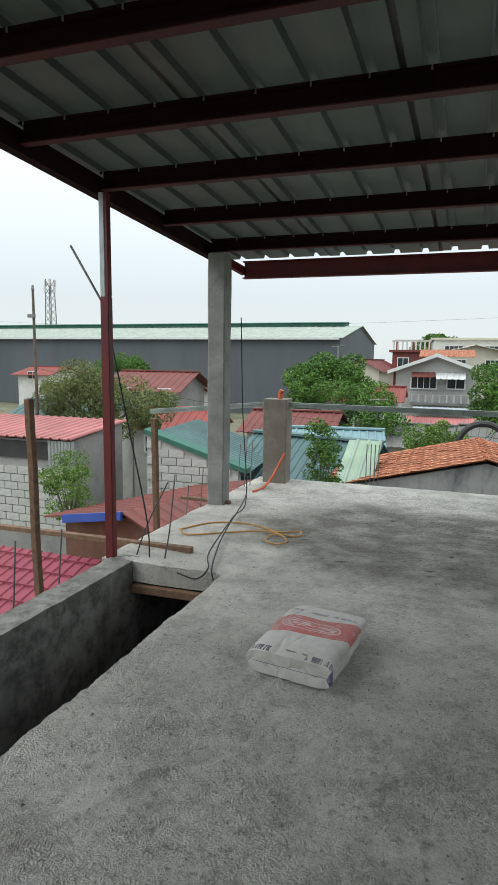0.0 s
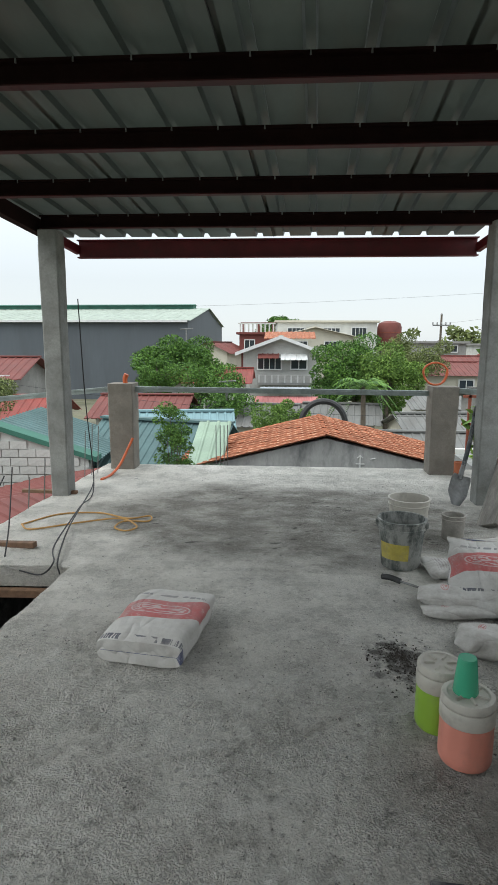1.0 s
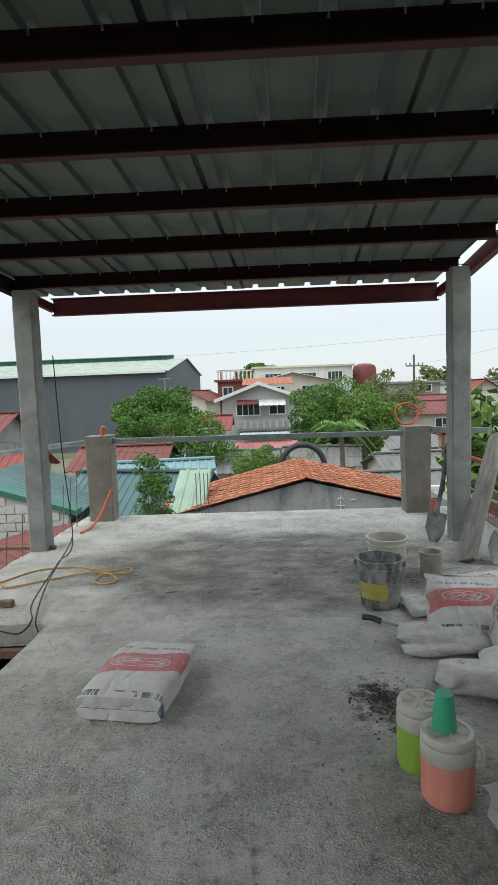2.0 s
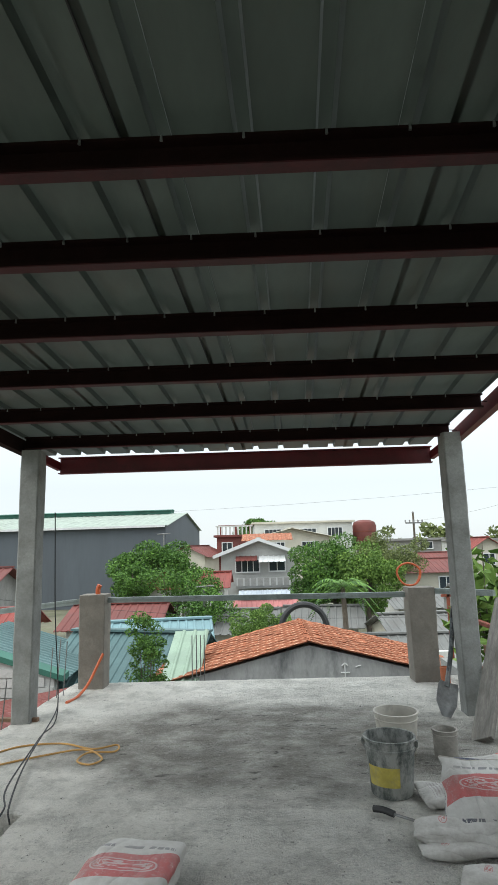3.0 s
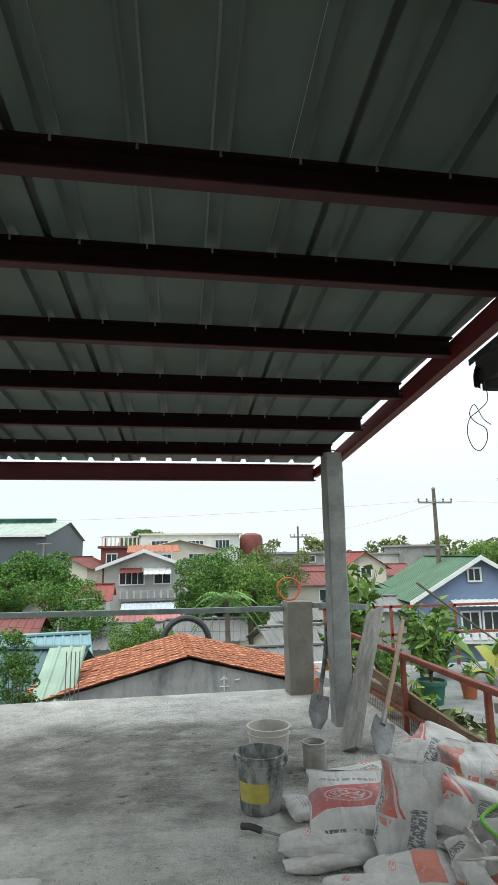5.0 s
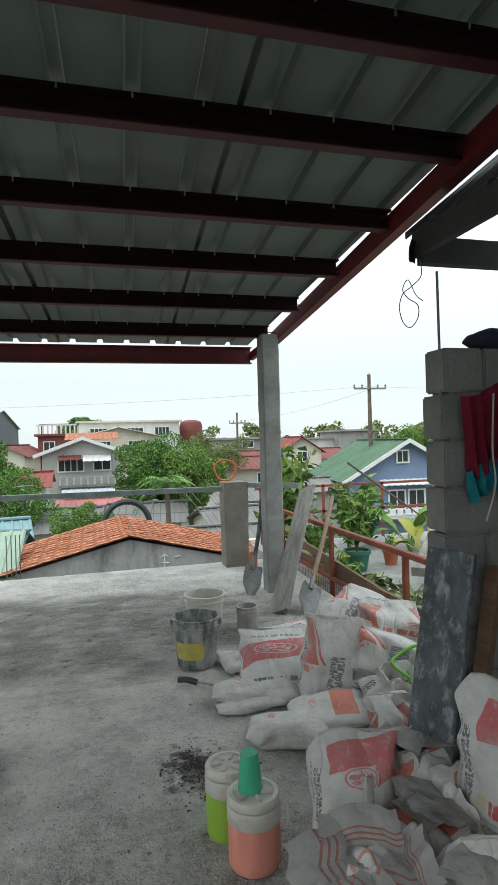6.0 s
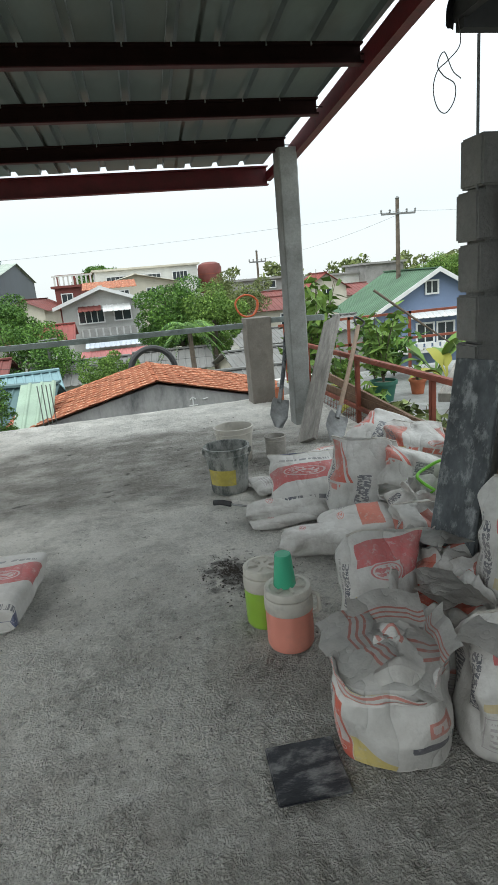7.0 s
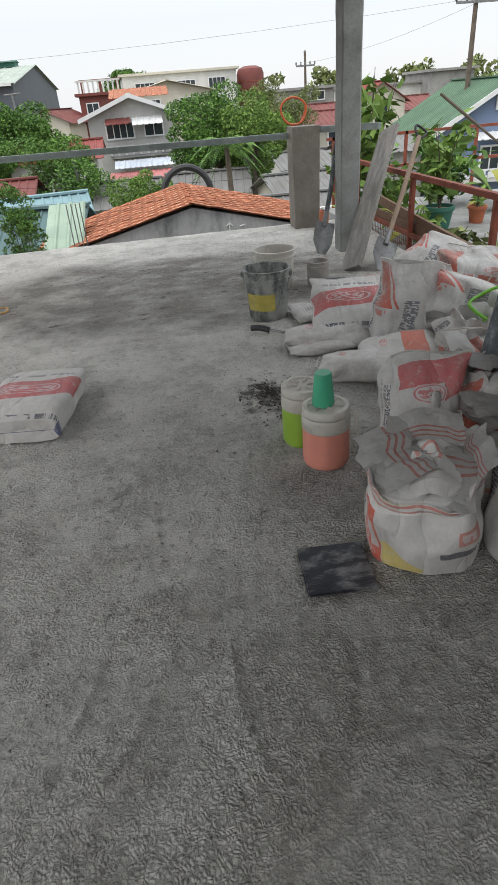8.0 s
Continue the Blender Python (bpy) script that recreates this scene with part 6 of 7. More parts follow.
def shovel(label, foot, head, blade_turn, seed):
    """A shovel leaning head up: dished blade at the foot, shaft, and a D grip."""
    a, b = Vector(foot), Vector(head)
    length = (b - a).length
    s = thing("shovel", label, "shovel", Matrix.Translation(a) @ (b - a).to_track_quat("Z", "Y").to_matrix().to_4x4() @ pose(0, 0, 0, 0, 0, blade_turn))
    bm = bmesh.new()
    g = []
    for j in range(9):
        z = 0.30 * j / 8
        wd = 0.105 * (0.45 + 0.55 * min(1, j / 3)) if j < 8 else 0.09
        g.append([bm.verts.new((wd * (i / 6 * 2 - 1), 0.035 * (i / 6 * 2 - 1) ** 2 - 0.015 * math.sin(math.pi * j / 8), z)) for i in range(7)])
    for p, q in zip(g, g[1:]):
        for i in range(6):
            bm.faces.new((p[i], p[i + 1], q[i + 1], q[i]))
    bmesh.ops.solidify(bm, geom=bm.faces[:], thickness=0.004)
    part("blade", bm, BLADE, s, "worn steel blade", True)
    part("socket", tube_bm([(0, 0, 0.26), (0, 0.01, 0.45)], [0.026, 0.02], 10), STEEL, s, smooth=True)
    part("shaft", tube_bm(curve_pts([(0, 0.01, 0.40), (0, 0.02, length * 0.6), (0, 0, length - 0.10)], 5), 0.022, 10), WOOD_D if seed else WOOD_H, s, smooth=True)
    if seed:
        part("grip", tube_bm([(0, 0, length - 0.12), (0, 0, length - 0.02), (0, 0, length)], [0.024, 0.026, 0.020], 10), BLACK, s, "dark worn handle end", True)
    else:
        part("grip", tube_bm(curve_pts([(0, 0, length - 0.12), (-0.05, 0, length - 0.06), (-0.055, 0, length), (0.055, 0, length), (0.05, 0, length - 0.06), (0, 0, length - 0.12)], 4), 0.011, 8), BLACK, s, "black D-shaped grip", True)
    return s


shovel("shovel with worn blade leaning on the column", (2.23, 4.70, 0.01), (2.50, 5.04, 0.94), 52, 1)
shovel("long-handled shovel leaning against the railing", (2.54, 3.94, 0.01), (3.27, 4.90, 1.0), 45, 0)
bm = turned_bm([(0.05, 0), (0.055, 0.2), (0.045, 0.205), (0.04, 0.02), (0.01, 0.02)], 20)
single("clay_pipe", bm, TERRA, "short clay pipe standing by the post", "pipe", pose(2.60, 5.86, 0), smooth=True)
tw = thing("scrub_brush", "black-handled brush lying on the deck", "brush", pose(1.25, 2.84, 0.022, 0, 0, -36))
part("handle", tube_bm(curve_pts([(0, 0, 0), (0.06, 0, 0.008), (0.13, 0, 0)], 4), 0.02, 8), BLACK, tw, "black rubber handle", True)
part("rod", tube_bm([(0.12, 0, 0), (0.34, 0, -0.008)], 0.008, 8), STEEL, tw)

# block wall stub with the dark eave above
chb = thing("block_wall", "unplastered hollow block wall end with mortar joints", "wall", pose(2.180, 1.20, 0))
part("mortar_core", box_bm((0.78, 0.12, 1.93), (0.42, 0.075, 0.965)), MORTAR, chb)
BLOCK_RNG = random.Random(5)
block_bm = box_bm((0.388, 0.15, 0.186), (0, 0, 0), 0.008)
block_me = bpy.data.meshes.new("block")
block_bm.to_mesh(block_me)
block_bm.free()
block_me.materials.append(BLOCK)
half_bm = box_bm((0.188, 0.15, 0.186), (0, 0, 0), 0.008)
half_me = bpy.data.meshes.new("half_block")
half_bm.to_mesh(half_me)
half_bm.free()
half_me.materials.append(BLOCK)
for row in range(10):
    z = -0.03 + 0.198 * row + 0.095
    x = 0.0 + BLOCK_RNG.uniform(-0.02, 0.012)
    first = row % 2 == 1
    while x < 0.78:
        wd = 0.2 if first else 0.4
        if x + wd > 0.86:
            wd = 0.2
        ob = new("block", half_me if wd == 0.2 else block_me)
        ob.parent = chb
        ob.matrix_basis = pose(x + wd / 2, 0.075 + BLOCK_RNG.uniform(-0.004, 0.004), z, 0, 0, BLOCK_RNG.uniform(-0.6, 0.6))
        x += wd
        first = False
eave = thing("lean_to_eave", "edge of an old lean-to roof, coloured dark for shade", "roof", pose(2.31, 1.45, 2.48))
# all eave parts near black: the underside's shade is put into the colour
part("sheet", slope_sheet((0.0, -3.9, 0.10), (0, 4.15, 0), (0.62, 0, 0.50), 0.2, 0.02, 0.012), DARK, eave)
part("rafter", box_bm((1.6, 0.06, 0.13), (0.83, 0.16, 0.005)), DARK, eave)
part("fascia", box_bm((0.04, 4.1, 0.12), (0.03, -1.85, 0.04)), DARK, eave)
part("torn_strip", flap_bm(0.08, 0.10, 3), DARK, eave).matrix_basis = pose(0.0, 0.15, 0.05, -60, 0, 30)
loop = [(2.33, 1.61, 2.47), (2.325, 1.58, 2.36), (2.27, 1.58, 2.30), (2.22, 1.58, 2.26), (2.20, 1.58, 2.19), (2.22, 1.58, 2.12), (2.26, 1.58, 2.10), (2.30, 1.58, 2.15), (2.30, 1.58, 2.21), (2.25, 1.58, 2.24), (2.22, 1.58, 2.28), (2.25, 1.58, 2.33), (2.29, 1.58, 2.26), (2.33, 1.58, 2.23)]
single("hanging_wire", tube_bm(curve_pts(loop, 5), 0.0025, 5), STEEL, "thin tangled tie wire hanging from the eave", "wire")
single("rebar", tube_bm([(2.19, 1.24, 1.6), (2.185, 1.24, 2.27)], 0.006, 6), STEEL, "rusty rebar standing out of the block wall", "rebar")


def cloth_bm(w, h, seed, folds=5):
    bm = bmesh.new()
    g = []
    for j in range(15):
        row = []
        for i in range(21):
            f, t = i / 20, j / 14
            x = w * (f - 0.5) * (1 - 0.25 * t)
            row.append(bm.verts.new((x, -0.03 + 0.022 * math.sin(folds * 2 * math.pi * f + seed) * (0.4 + t) + 0.012 * noise.noise((f * 4, t * 3, seed)), -h * t - 0.03 * math.sin(f * 5 + seed))))
        g.append(row)
    for p, q in zip(g, g[1:]):
        for i in range(20):
            bm.faces.new((p[i], p[i + 1], q[i + 1], q[i]))
    bmesh.ops.solidify(bm, geom=bm.faces[:], thickness=0.006)
    return bm


rag = thing("jersey", "crimson and teal cloth hung on the block wall", "cloth", pose(2.37, 1.185, 1.76))
part("body", cloth_bm(0.28, 0.34, 1), FABRIC_R, rag, smooth=True)
part("hem", cloth_bm(0.24, 0.13, 2), FABRIC_T, rag, "teal cloth hem", True).matrix_basis = pose(-0.01, -0.004, -0.32, 0, 0, 0)
part("cord", tube_bm(curve_pts([(0.0, -0.05, -0.02), (-0.02, -0.06, -0.25), (-0.01, -0.06, -0.40), (-0.05, -0.05, -0.55)], 5), 0.004, 6), CREAM, rag, "pale drawstring")
single("navy_cloth", sack_bm(0.16, 0.12, 0.5, "pillow", seed=31, fold=0.03), FABRIC_N, "dark navy cloth heaped on the block wall", "cloth", pose(2.36, 1.25, 1.99, -90, 0, -90), smooth=True)

# red railing with mesh along the side
rail = thing("railing", "rusty red steel railing with wire mesh panels", "railing", pose(3.12, 0, 0))
for y in (6.25, 4.66, 3.18, 1.80):
    part("post", box_bm((0.045, 0.045, 0.95), (0, y, 0.165), 0.004), RUSTY, rail)
part("top_rail", box_bm((0.06, 4.9, 0.045), (0, 4.0, 0.635), 0.006), RUSTY, rail)
part("middle_rail", box_bm((0.04, 4.9, 0.04), (0, 4.0, 0.11), 0.005), RUSTY, rail)
part("bottom_rail", box_bm((0.04, 4.9, 0.04), (0, 4.0, -0.30), 0.005), RUSTY, rail)
bm = bmesh.new()
for k in range(98):
    tube_bm([(0, 1.6 + 0.05 * k, -0.29), (0, 1.6 + 0.05 * k, 0.10)], 0.0022, 4, bm)
for k in range(8):
    tube_bm([(0.004, 1.6, -0.27 + 0.05 * k), (0.004, 6.45, -0.27 + 0.05 * k)], 0.0022, 4, bm)
tagged(part("wire_mesh", bm, RUSTY, rail, "rusty square wire mesh"), kind="stuff")
for a, b in (((0.05, 1.7, 0.16), (0.05, 6.2, 0.10)), ((0.06, 1.7, 0.02), (0.06, 6.2, 0.28))):
    part("timber_rail", bar_between(a, b, 0.03, 0.09), WOOD_B, rail)

# terrace beyond the railing with plants
bm = box_bm((3.4, 7.5, 0.2), (4.95, 4.6, -0.27))
single("terrace", bm, CONC, "pale concrete terrace of the neighbour", "terrace", kind="structure")
single("wall_terrace", box_bm((3.4, 7.4, 4.1), (4.95, 4.6, -2.43)), WALL_GREY, "plain grey wall under the terrace", "wall", kind="structure")
rail2 = thing("railing", "far red steel railing around the terrace", "railing", pose(0, 8.2, -0.17))
for x in (3.4, 4.5, 5.6, 6.6):
    part("post", box_bm((0.04, 0.04, 0.95), (x, 0, 0.475)), RUSTY, rail2)
for z in (0.5, 0.93):
    part("rail", box_bm((3.4, 0.04, 0.04), (5.0, 0, z)), RUSTY, rail2)


def pot(label, x, y, z, r, h, mat, name="flower_pot"):
    p = thing(name, label, "pot", pose(x, y, z))
    part("shell", turned_bm([(r * 0.68, 0), (r * 0.9, h * 0.82), (r, h * 0.83), (r, h), (r * 0.88, h), (r * 0.84, h * 0.85), (0.01, h * 0.85)], 28), mat, p, smooth=True)
    part("soil", turned_bm([(r * 0.84, h * 0.86), (0.01, h * 0.9)], 20), EARTH, p, "dark potting soil")
    return p


def bush(label, x, y, z, r, h, n, size, mat, seed, stems=5, long=2.6, name="potted_plant"):
    """A bushy plant of leaning stems with long leaves."""
    rng = np.random.default_rng(seed)
    b = thing(name, label, "plant", pose(x, y, z))
    pts = []
    for k in range(stems):
        a = 2 * math.pi * k / stems + rng.uniform(-0.4, 0.4)
        e = Vector((r * 0.75 * math.cos(a), r * 0.75 * math.sin(a), h * rng.uniform(0.75, 1.0)))
        line = curve_pts([(0, 0, 0), (e.x * 0.35, e.y * 0.35, e.z * 0.55), e], 5)
        part("stem", tube_bm(line, [0.010 - 0.006 * q / (len(line) - 1) for q in range(len(line))], 5), BARK, b)
        for q in range(n // stems):
            f = rng.uniform(0.25, 1.0)
            c = line[min(len(line) - 1, int(f * (len(line) - 1)))]
            pts.append([c.x + rng.normal() * r * 0.22, c.y + rng.normal() * r * 0.22, c.z + rng.normal() * h * 0.05])
    me = leaf_mesh(np.array(pts), rng.uniform(0.7, 1.3, len(pts)) * size, rng, long)
    me.materials.append(mat)
    lv = new("leaves", me)
    lv.parent = b
    return b


def broadleaf(label, x, y, z, n, length, mat, seed, name="broadleaf_plant"):
    """A plant of large arching blades from one foot."""
    rng = np.random.default_rng(seed)
    b = thing(name, label, "plant", pose(x, y, z))
    for k in range(n):
        a, lift, ln = 2.4 * k + rng.uniform(-0.3, 0.3), rng.uniform(0.7, 1.5), length * rng.uniform(0.7, 1.1)
        d, sd = Vector((math.cos(a), math.sin(a), 0)), Vector((-math.sin(a), math.cos(a), 0))
        bm = bmesh.new()
        rows = []
        for j in range(9):
            f = j / 8
            p = d * ln * f * 0.7 + Vector((0, 0, ln * (lift * f - 0.75 * f * f)))
            wd = ln * 0.11 * math.sin(math.pi * min(1, 0.06 + 0.94 * f)) ** 0.7 * (1 if f > 0.25 else 0.25)
            rows.append([bm.verts.new(p + sd * s * wd + Vector((0, 0, 0.25 * wd * abs(s)))) for s in (-1, 0, 1)])
        for p, q in zip(rows, rows[1:]):
            for i in range(2):
                bm.faces.new((p[i], p[i + 1], q[i + 1], q[i]))
        part("leaf", bm, mat, b, smooth=True)
    return b


TZ = -0.17
pot("dark green plastic tub with soil", 4.05, 6.0, TZ, 0.18, 0.27, ROOF_DGREEN, "plant_tub")
bush("leafy green shrub growing in the tub", 4.05, 6.0, TZ + 0.22, 0.32, 0.95, 150, 0.085, LEAF_B, 50)
pot("terracotta flower pot on the terrace", 4.62, 6.15, TZ, 0.115, 0.20, TERRA)
bush("thin sprig in the terracotta pot", 4.62, 6.15, TZ + 0.16, 0.12, 0.3, 24, 0.05, LEAF_B, 51, 3)
bush("tall leafy plant behind the concrete column", 3.42, 6.7, TZ, 0.38, 1.75, 260, 0.10, LEAF_B, 52, 7, 2.2)
bush("light green shrub below the rail", 3.3, 7.2, TZ, 0.3, 0.95, 160, 0.08, LEAF_B, 53, 6)
YLEAF = leaf_surface("yellowish_leaves", (0.20, 0.22, 0.03), (0.42, 0.36, 0.06))
broadleaf("yellow-green broadleaf plant on the terrace", 5.35, 6.6, TZ, 11, 0.9, YLEAF, 54)
broadleaf("tall banana-like plant on the terrace", 5.5, 7.2, TZ, 9, 1.2, LEAF_B, 55)
broadleaf("low yellowish croton by the railing", 3.55, 5.6, TZ, 12, 0.55, YLEAF, 56)
broadleaf("green strap-leaf plant by the railing", 3.5, 4.9, TZ, 10, 0.45, LEAF_B, 57)
bush("small leafy shrub beyond the railing", 4.7, 7.4, TZ, 0.35, 0.9, 150, 0.08, LEAF, 58)
for k, (px, py, pr, ph, pn, pm) in enumerate(((3.55, 6.2, 0.3, 0.75, 150, LEAF_B), (4.35, 6.9, 0.35, 1.1, 200, LEAF_B), (5.0, 7.6, 0.4, 0.8, 180, LEAF), (3.75, 7.6, 0.4, 0.9, 200, LEAF), (5.7, 6.3, 0.35, 0.6, 130, LEAF_G), (3.5, 5.2, 0.22, 0.4, 90, LEAF_B), (3.45, 4.4, 0.2, 0.35, 80, LEAF_G))):
    bush("leafy green shrub on the terrace", px, py, TZ, pr, ph, pn, 0.07, pm, 70 + k, 6, 2.2)
bush("dry scrub behind the railing", 3.5, 3.9, TZ, 0.3, 0.35, 90, 0.06, LEAF_G, 59)
leaning_board("weathered timber beam stacked on the terrace", (4.1, 4.6, 0.10), (5.3, 6.0, 0.36), 0.16, 0.10, WOOD, 0, "timber", 8)
leaning_board("weathered timber lying on the terrace", (4.5, 4.9, -0.12), (5.9, 6.2, 0.12), 0.12, 0.08, WOOD_B, 0, "timber", 9)
single("bare_branch", tube_bm(curve_pts([(3.9, 5.9, 1.25), (4.3, 5.7, 0.9), (4.75, 5.6, 0.55)], 5), [0.016, 0.016, 0.016, 0.016, 0.016, 0.014, 0.014, 0.012, 0.012, 0.010, 0.01], 6), BARK, "bare grey stick leaning over the terrace", "branch")
bottle = thing("bottle", "small green glass bottle among the sacks", "bottle", pose(2.03, 1.60, 0))
part("glass", turned_bm([(0.03, 0), (0.032, 0.01), (0.032, 0.12), (0.012, 0.16), (0.012, 0.20), (0.004, 0.2)], 18), surface("bottle_green", (0.03, 0.10, 0.03), 0.15), bottle, smooth=True)
lime_pts = [(2.60, 2.20, 0.06), (2.46, 2.05, 0.16), (2.38, 2.10, 0.30), (2.28, 2.04, 0.30), (2.34, 1.94, 0.22), (2.46, 1.90, 0.27), (2.50, 1.98, 0.38), (2.40, 2.00, 0.35), (2.32, 1.96, 0.31), (2.44, 1.86, 0.24), (2.52, 1.92, 0.42), (2.58, 2.0, 0.62)]
single("garden_hose", tube_bm(curve_pts(lime_pts, 6), 0.009, 8), LIME, "lime green hose tangled over the sacks", "hose", smooth=True)

# cords, hoses and rods at the stairwell corner
single("extension_cord", tube_bm(curve_pts([(-1.66, 3.78, 0.010), (-1.45, 4.10, 0.010), (-1.10, 4.16, 0.012), (-0.80, 4.02, 0.010), (-0.62, 4.10, 0.012), (-0.60, 3.95, 0.010), (-0.80, 3.92, 0.016), (-0.84, 3.76, 0.010), (-0.72, 3.68, 0.010), (-0.66, 3.80, 0.012), (-0.86, 3.98, 0.020), (-1.20, 3.86, 0.010), (-1.52, 3.66, 0.010), (-1.66, 3.78, 0.012)], 6), 0.0075, 6), YROPE, "yellow-brown cord coiled loosely on the deck", "cord", smooth=True)
single("orange_hose", tube_bm(curve_pts([(-1.28, 6.03, 0.40), (-1.32, 5.98, 0.30), (-1.40, 5.85, 0.10), (-1.46, 5.66, 0.014), (-1.50, 5.45, 0.014)], 6), 0.016, 8), ORANGE, "orange flexible conduit running down the post", "hose", smooth=True)
ring = [(2.36 + 0.14 * math.cos(a) * (1 + 0.06 * math.sin(3 * a)), 6.2 + 0.03 * math.sin(a), 1.20 + 0.13 * math.sin(a)) for a in (2 * math.pi * k / 28 for k in range(28))]
coil = thing("hose_coil", "orange conduit coiled on the parapet post", "hose", pose(0, 0, 0))
part("loop", tube_bm(ring, 0.012, 8, closed=True), ORANGE, coil, smooth=True)
part("tail", tube_bm(curve_pts([(2.44, 6.2, 1.09), (2.48, 6.2, 1.16), (2.50, 6.2, 1.26)], 4), 0.012, 8), ORANGE, coil, smooth=True)
single("conduit_stub", tube_bm(curve_pts([(-1.40, 6.2, 1.06), (-1.40, 6.2, 1.12), (-1.38, 6.2, 1.17)], 4), 0.03, 8), ORANGE, "faded orange conduit stub on the post", "conduit", smooth=True)
RODS = (((-1.50, 4.95, 1.98), (-1.47, 4.95, 1.0), (-1.40, 4.90, 0.08), (-1.30, 4.2, 0.05), (-1.13, 3.2, 0.05), (-1.03, 2.93, 0.02), (-1.10, 2.87, -0.05), (-1.26, 2.88, -0.03)),
        ((-1.40, 4.90, 0.12), (-1.34, 4.6, 0.09), (-1.17, 3.6, 0.06), (-1.01, 2.96, 0.03), (-0.97, 2.88, -0.05)),
        ((-1.86, 3.03, 1.62), (-1.74, 3.08, 0.9), (-1.62, 3.1, 0.25), (-1.55, 3.0, -0.04), (-1.48, 2.94, -0.06), (-1.40, 2.95, -0.02)),
        ((-1.62, 3.6, 0.55), (-1.50, 3.25, 0.18), (-1.42, 2.98, -0.04), (-1.34, 2.92, -0.05)),
        ((-1.64, 3.5, 0.5), (-1.68, 3.2, 0.2), (-1.70, 3.0, -0.08)))
for k, line in enumerate(RODS):
    single("steel_rod", tube_bm(curve_pts(line, 6), 0.006, 6), BLACK, "thin black bent steel rod at the stairwell", "rod", group="bent rods", smooth=True)
single("brace_bar", tube_bm([(-2.16, 2.96, 2.37), (-1.885, 2.96, 1.93)], 0.009, 6), STEEL, "short steel bar welded aslant to the post", "bar")
leaning_board("upright rough wooden prop at the deck edge", (-2.03, 4.05, -0.6), (-2.05, 4.05, 0.98), 0.055, 0.05, WOOD_B, 0, "wooden_prop", 11)
leaning_board("tall rough wooden prop outside the wall", (-2.03, 2.32, -1.2), (-2.07, 2.32, 1.27), 0.05, 0.045, WOOD_B, 0, "wooden_prop", 12)
leaning_board("long brown timber lying across the deck edge", (-5.6, 3.86, -0.22), (-1.30, 3.24, 0.03), 0.055, 0.045, WOOD_B, 0, "timber", 13)
leaning_board("short brown timber at the column foot", (-2.15, 4.86, 0.02), (-1.56, 4.84, 0.02), 0.05, 0.035, WOOD_B, 0, "timber", 14)
leaning_board("dark plank lining the stairwell edge", (-1.64, 2.89, -0.20), (-0.95, 2.89, -0.20), 0.05, 0.06, WOOD_B, 0, "plank", 15)
for x, y, z in ((-1.95, 1.95, 0.42), (-1.98, 2.45, 0.35), (-1.84, 4.3, 0.30), (-1.82, 4.62, 0.42), (-1.75, 5.6, 0.55), (-1.70, 5.7, 0.62), (-1.66, 5.8, 0.58)):
    single("rebar", tube_bm([(x, y, -0.05), (x + 0.03, y + 0.01, z)], 0.006, 6), STEEL, "rusty starter bar standing at the deck edge", "rebar", group="starter bars")
for x, y in ((-0.62, 9.0), (-0.55, 9.02), (-0.48, 9.0), (-0.42, 9.03)):
    single("rebar", tube_bm([(x, y, GROUND), (x, y, 0.15)], 0.009, 5), STEEL, "starter bar beyond the deck", "rebar", group="far starter bars")

# arch behind the rusty roof
arch = [(1.60 + 0.60 * math.cos(a), 15.0, -0.62 + 0.62 * math.sin(a)) for a in (math.pi * k / 18 for k in range(19))]
single("arch", tube_bm(arch, 0.08, 8), BLACK, "dark arched gate top behind the roof", "arch", smooth=True)
single("yard_wall", box_bm((7.0, 0.2, 3.2), (3.2, 15.2, GROUND + 1.6)), WALL_W, "pale yard wall behind the rusty roof", "wall")

# crumbs of mortar on the deck
bm = bmesh.new()
crumb = random.Random(9)
for k in range(2600):
    y = crumb.uniform(-0.4, 5.8) if k % 3 == 0 else crumb.uniform(-0.3, 2.0)
    x = crumb.uniform(-0.7, 2.2)
    r = crumb.uniform(0.002, 0.006) * (1 if k % 31 else 2.0)
    q = Matrix.Rotation(crumb.uniform(0, 6), 3, "Z")
    vs = [bm.verts.new(Vector((skew(x, y), y, 0.004)) + q @ Vector(o) * r) for o in ((1, 0.2, 0), (-0.4, 0.9, 0), (-0.8, -0.7, 0), (0.1, 0.1, 0.9))]
    for f in ((0, 1, 3), (1, 2, 3), (2, 0, 3)):
        bm.faces.new([vs[i] for i in f])
single("mortar_crumbs", bm, CONC_EDGE, "loose mortar crumbs scattered on the deck", "debris", kind="stuff")
bm = bmesh.new()
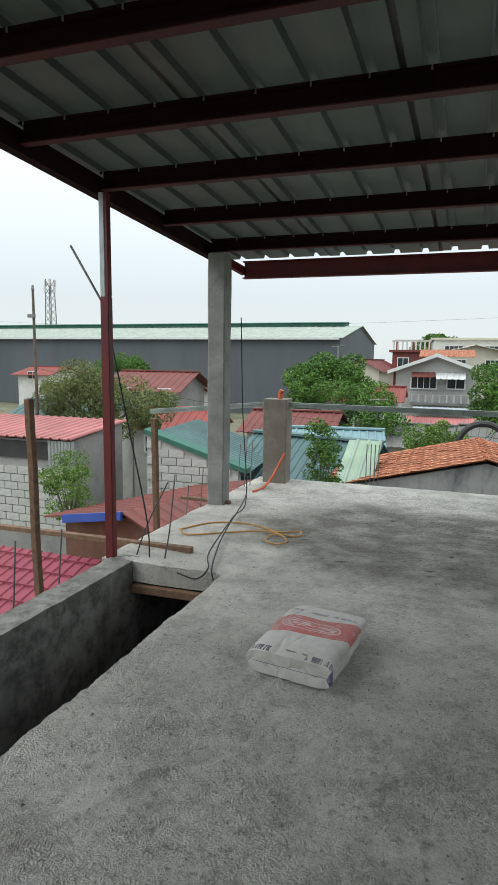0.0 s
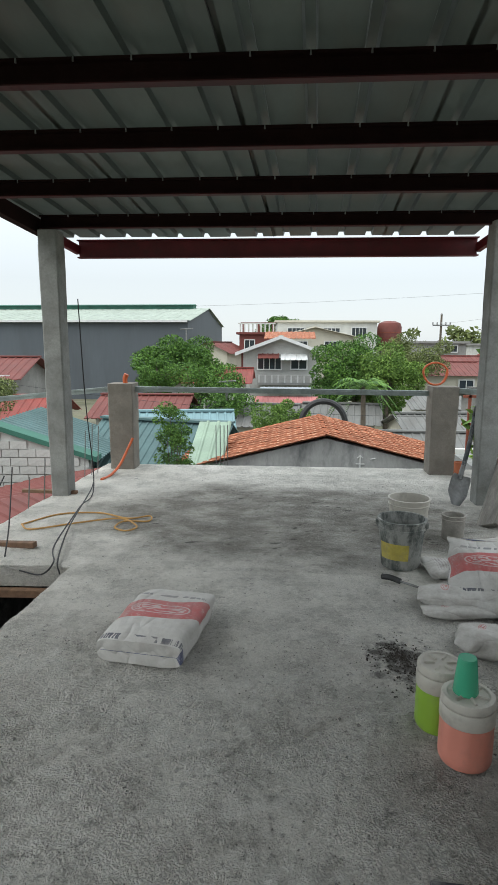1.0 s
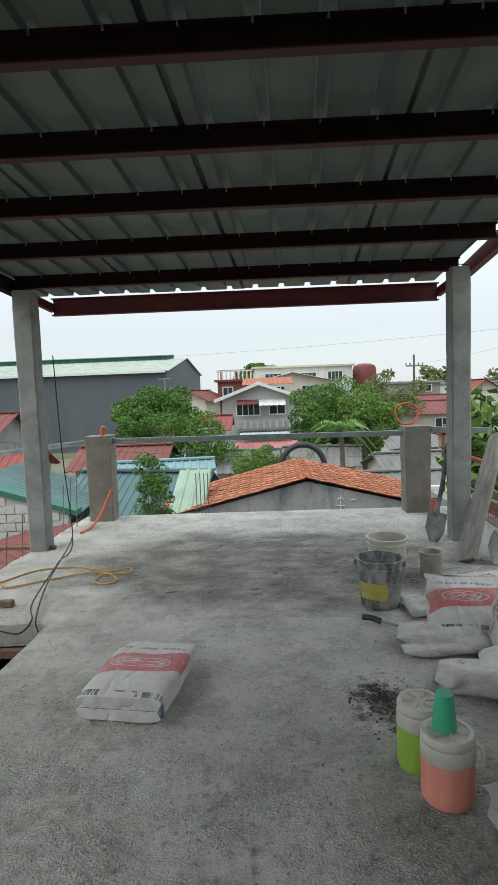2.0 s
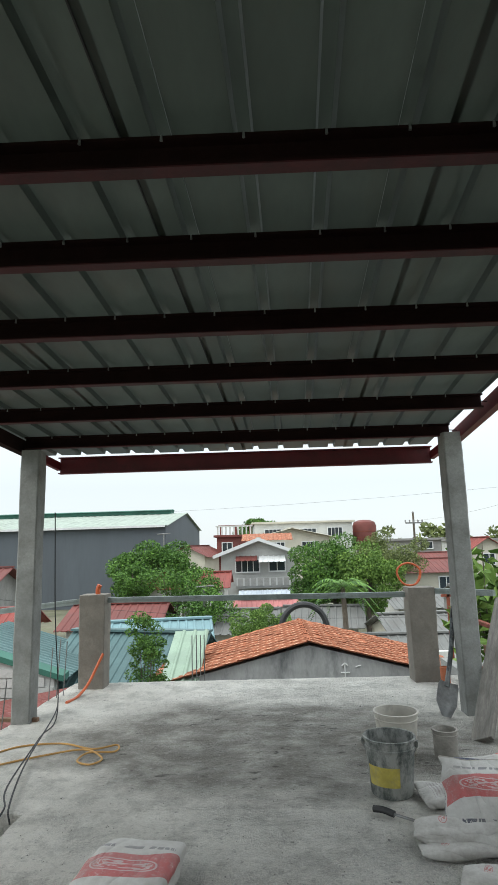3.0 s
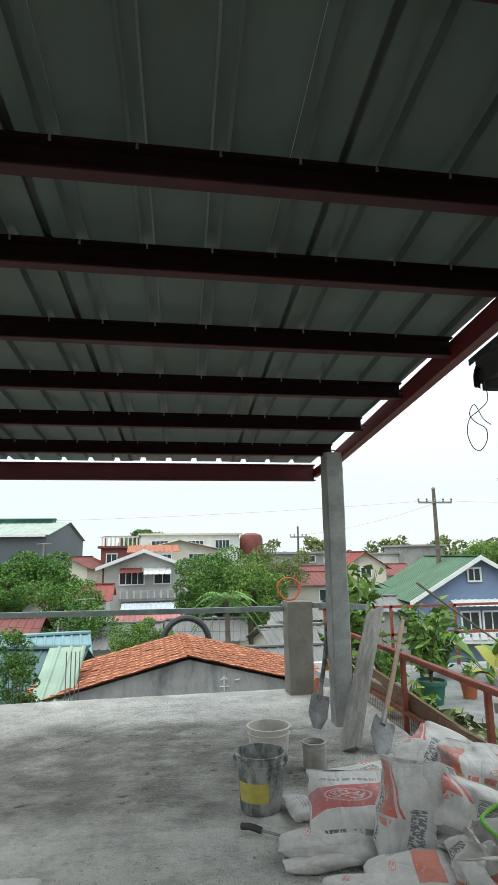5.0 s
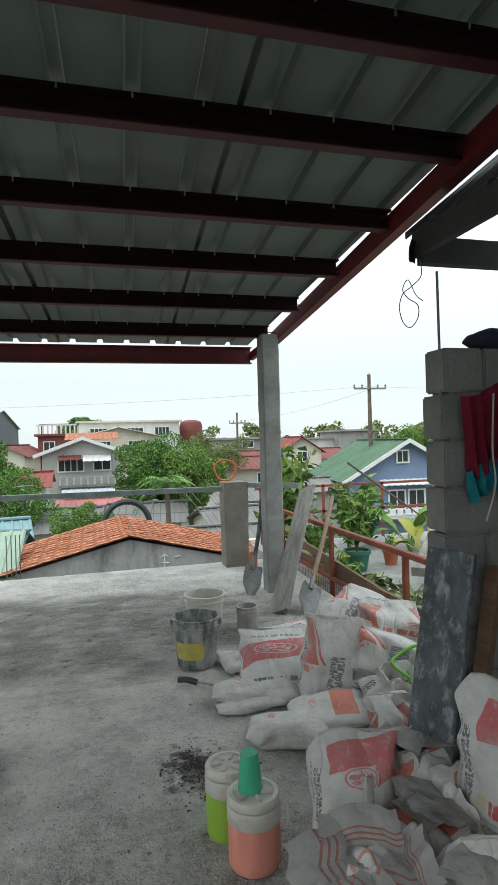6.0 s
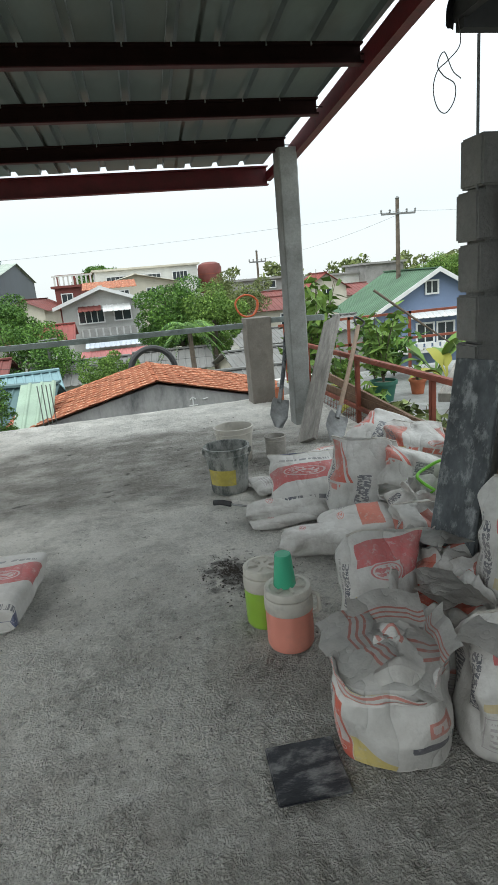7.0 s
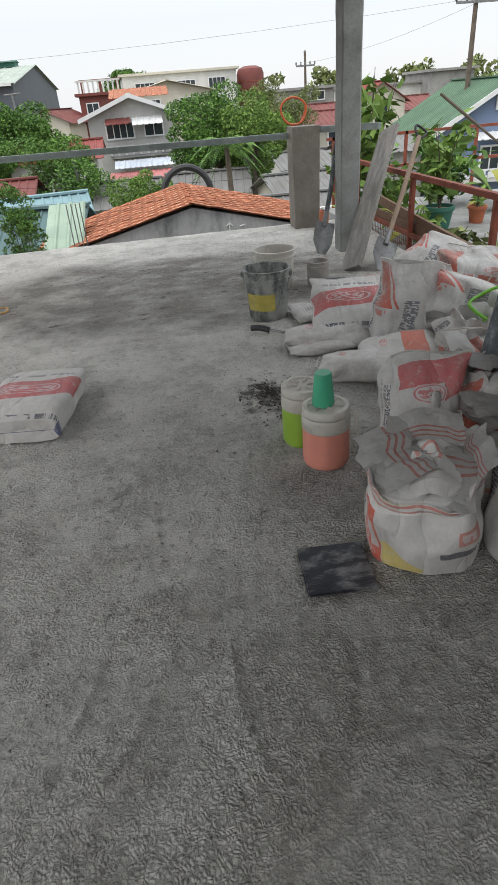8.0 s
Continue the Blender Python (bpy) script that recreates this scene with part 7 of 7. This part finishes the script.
for k in range(500):
    a, rr = crumb.uniform(0, 6.3), abs(crumb.gauss(0, 0.10))
    x, y, r = 1.18 + rr * math.cos(a), 1.84 + 1.5 * rr * math.sin(a), crumb.uniform(0.003, 0.009)
    q = Matrix.Rotation(crumb.uniform(0, 6), 3, "Z")
    vs = [bm.verts.new(Vector((x, y, 0.003)) + q @ Vector(o) * r) for o in ((1, 0.2, 0), (-0.4, 0.9, 0), (-0.8, -0.7, 0), (0.1, 0.1, 0.9))]
    for f in ((0, 1, 3), (1, 2, 3), (2, 0, 3)):
        bm.faces.new([vs[i] for i in f])
single("spilled_earth", bm, surface("dark_earth", (0.05, 0.042, 0.035), 0.95), "dark earth spilled beside the jugs", "debris", kind="stuff")

# rusty roofing pieces of the neighbour, laid in courses
tile_rng = random.Random(3)
tile_mes = []
for k in range(4):
    tb = bmesh.new()
    g = [[tb.verts.new((0.30 * (i / 6 - 0.5) * 1.06, 0.36 * (j / 2 - 0.5) + 0.015 * math.sin(i * 2 + k), 0.032 * math.cos(i * math.pi) * 0.5 + 0.022 * noise.noise((i, j, k * 3)))) for i in range(7)] for j in range(3)]
    for p, q in zip(g, g[1:]):
        for i in range(6):
            tb.faces.new((p[i], p[i + 1], q[i + 1], q[i]))
    me = bpy.data.meshes.new("roof_sheet")
    tb.to_mesh(me)
    tb.free()
    me.materials.append(ROOF_RUST)
    tile_mes.append(me)
NEIGHBOUR_SLOPE = math.atan2(0.70, 2.9)
for side in (-1, 1):
    for row in range(12):
        for col in range(11):
            f = (row + 0.5) / 12
            ob = new("roof_sheet", tile_mes[tile_rng.randrange(4)])
            ob.parent = nb
            x = side * 3.1 * f
            ob.matrix_basis = pose(x, -0.1 + 0.30 * (col + 0.5), GA - GROUND + 0.06 - abs(x) * 0.70 / 2.9 + 0.020 * (12 - row) / 12, 0, 0, 90) @ pose(0, 0, 0, 0, 0, 0)
            ob.matrix_basis = Matrix.Translation(ob.matrix_basis.translation) @ Matrix.Rotation(side * NEIGHBOUR_SLOPE + tile_rng.uniform(-0.06, 0.06), 4, "Y") @ Matrix.Rotation(radians(90 + tile_rng.uniform(-7, 7)), 4, "Z")
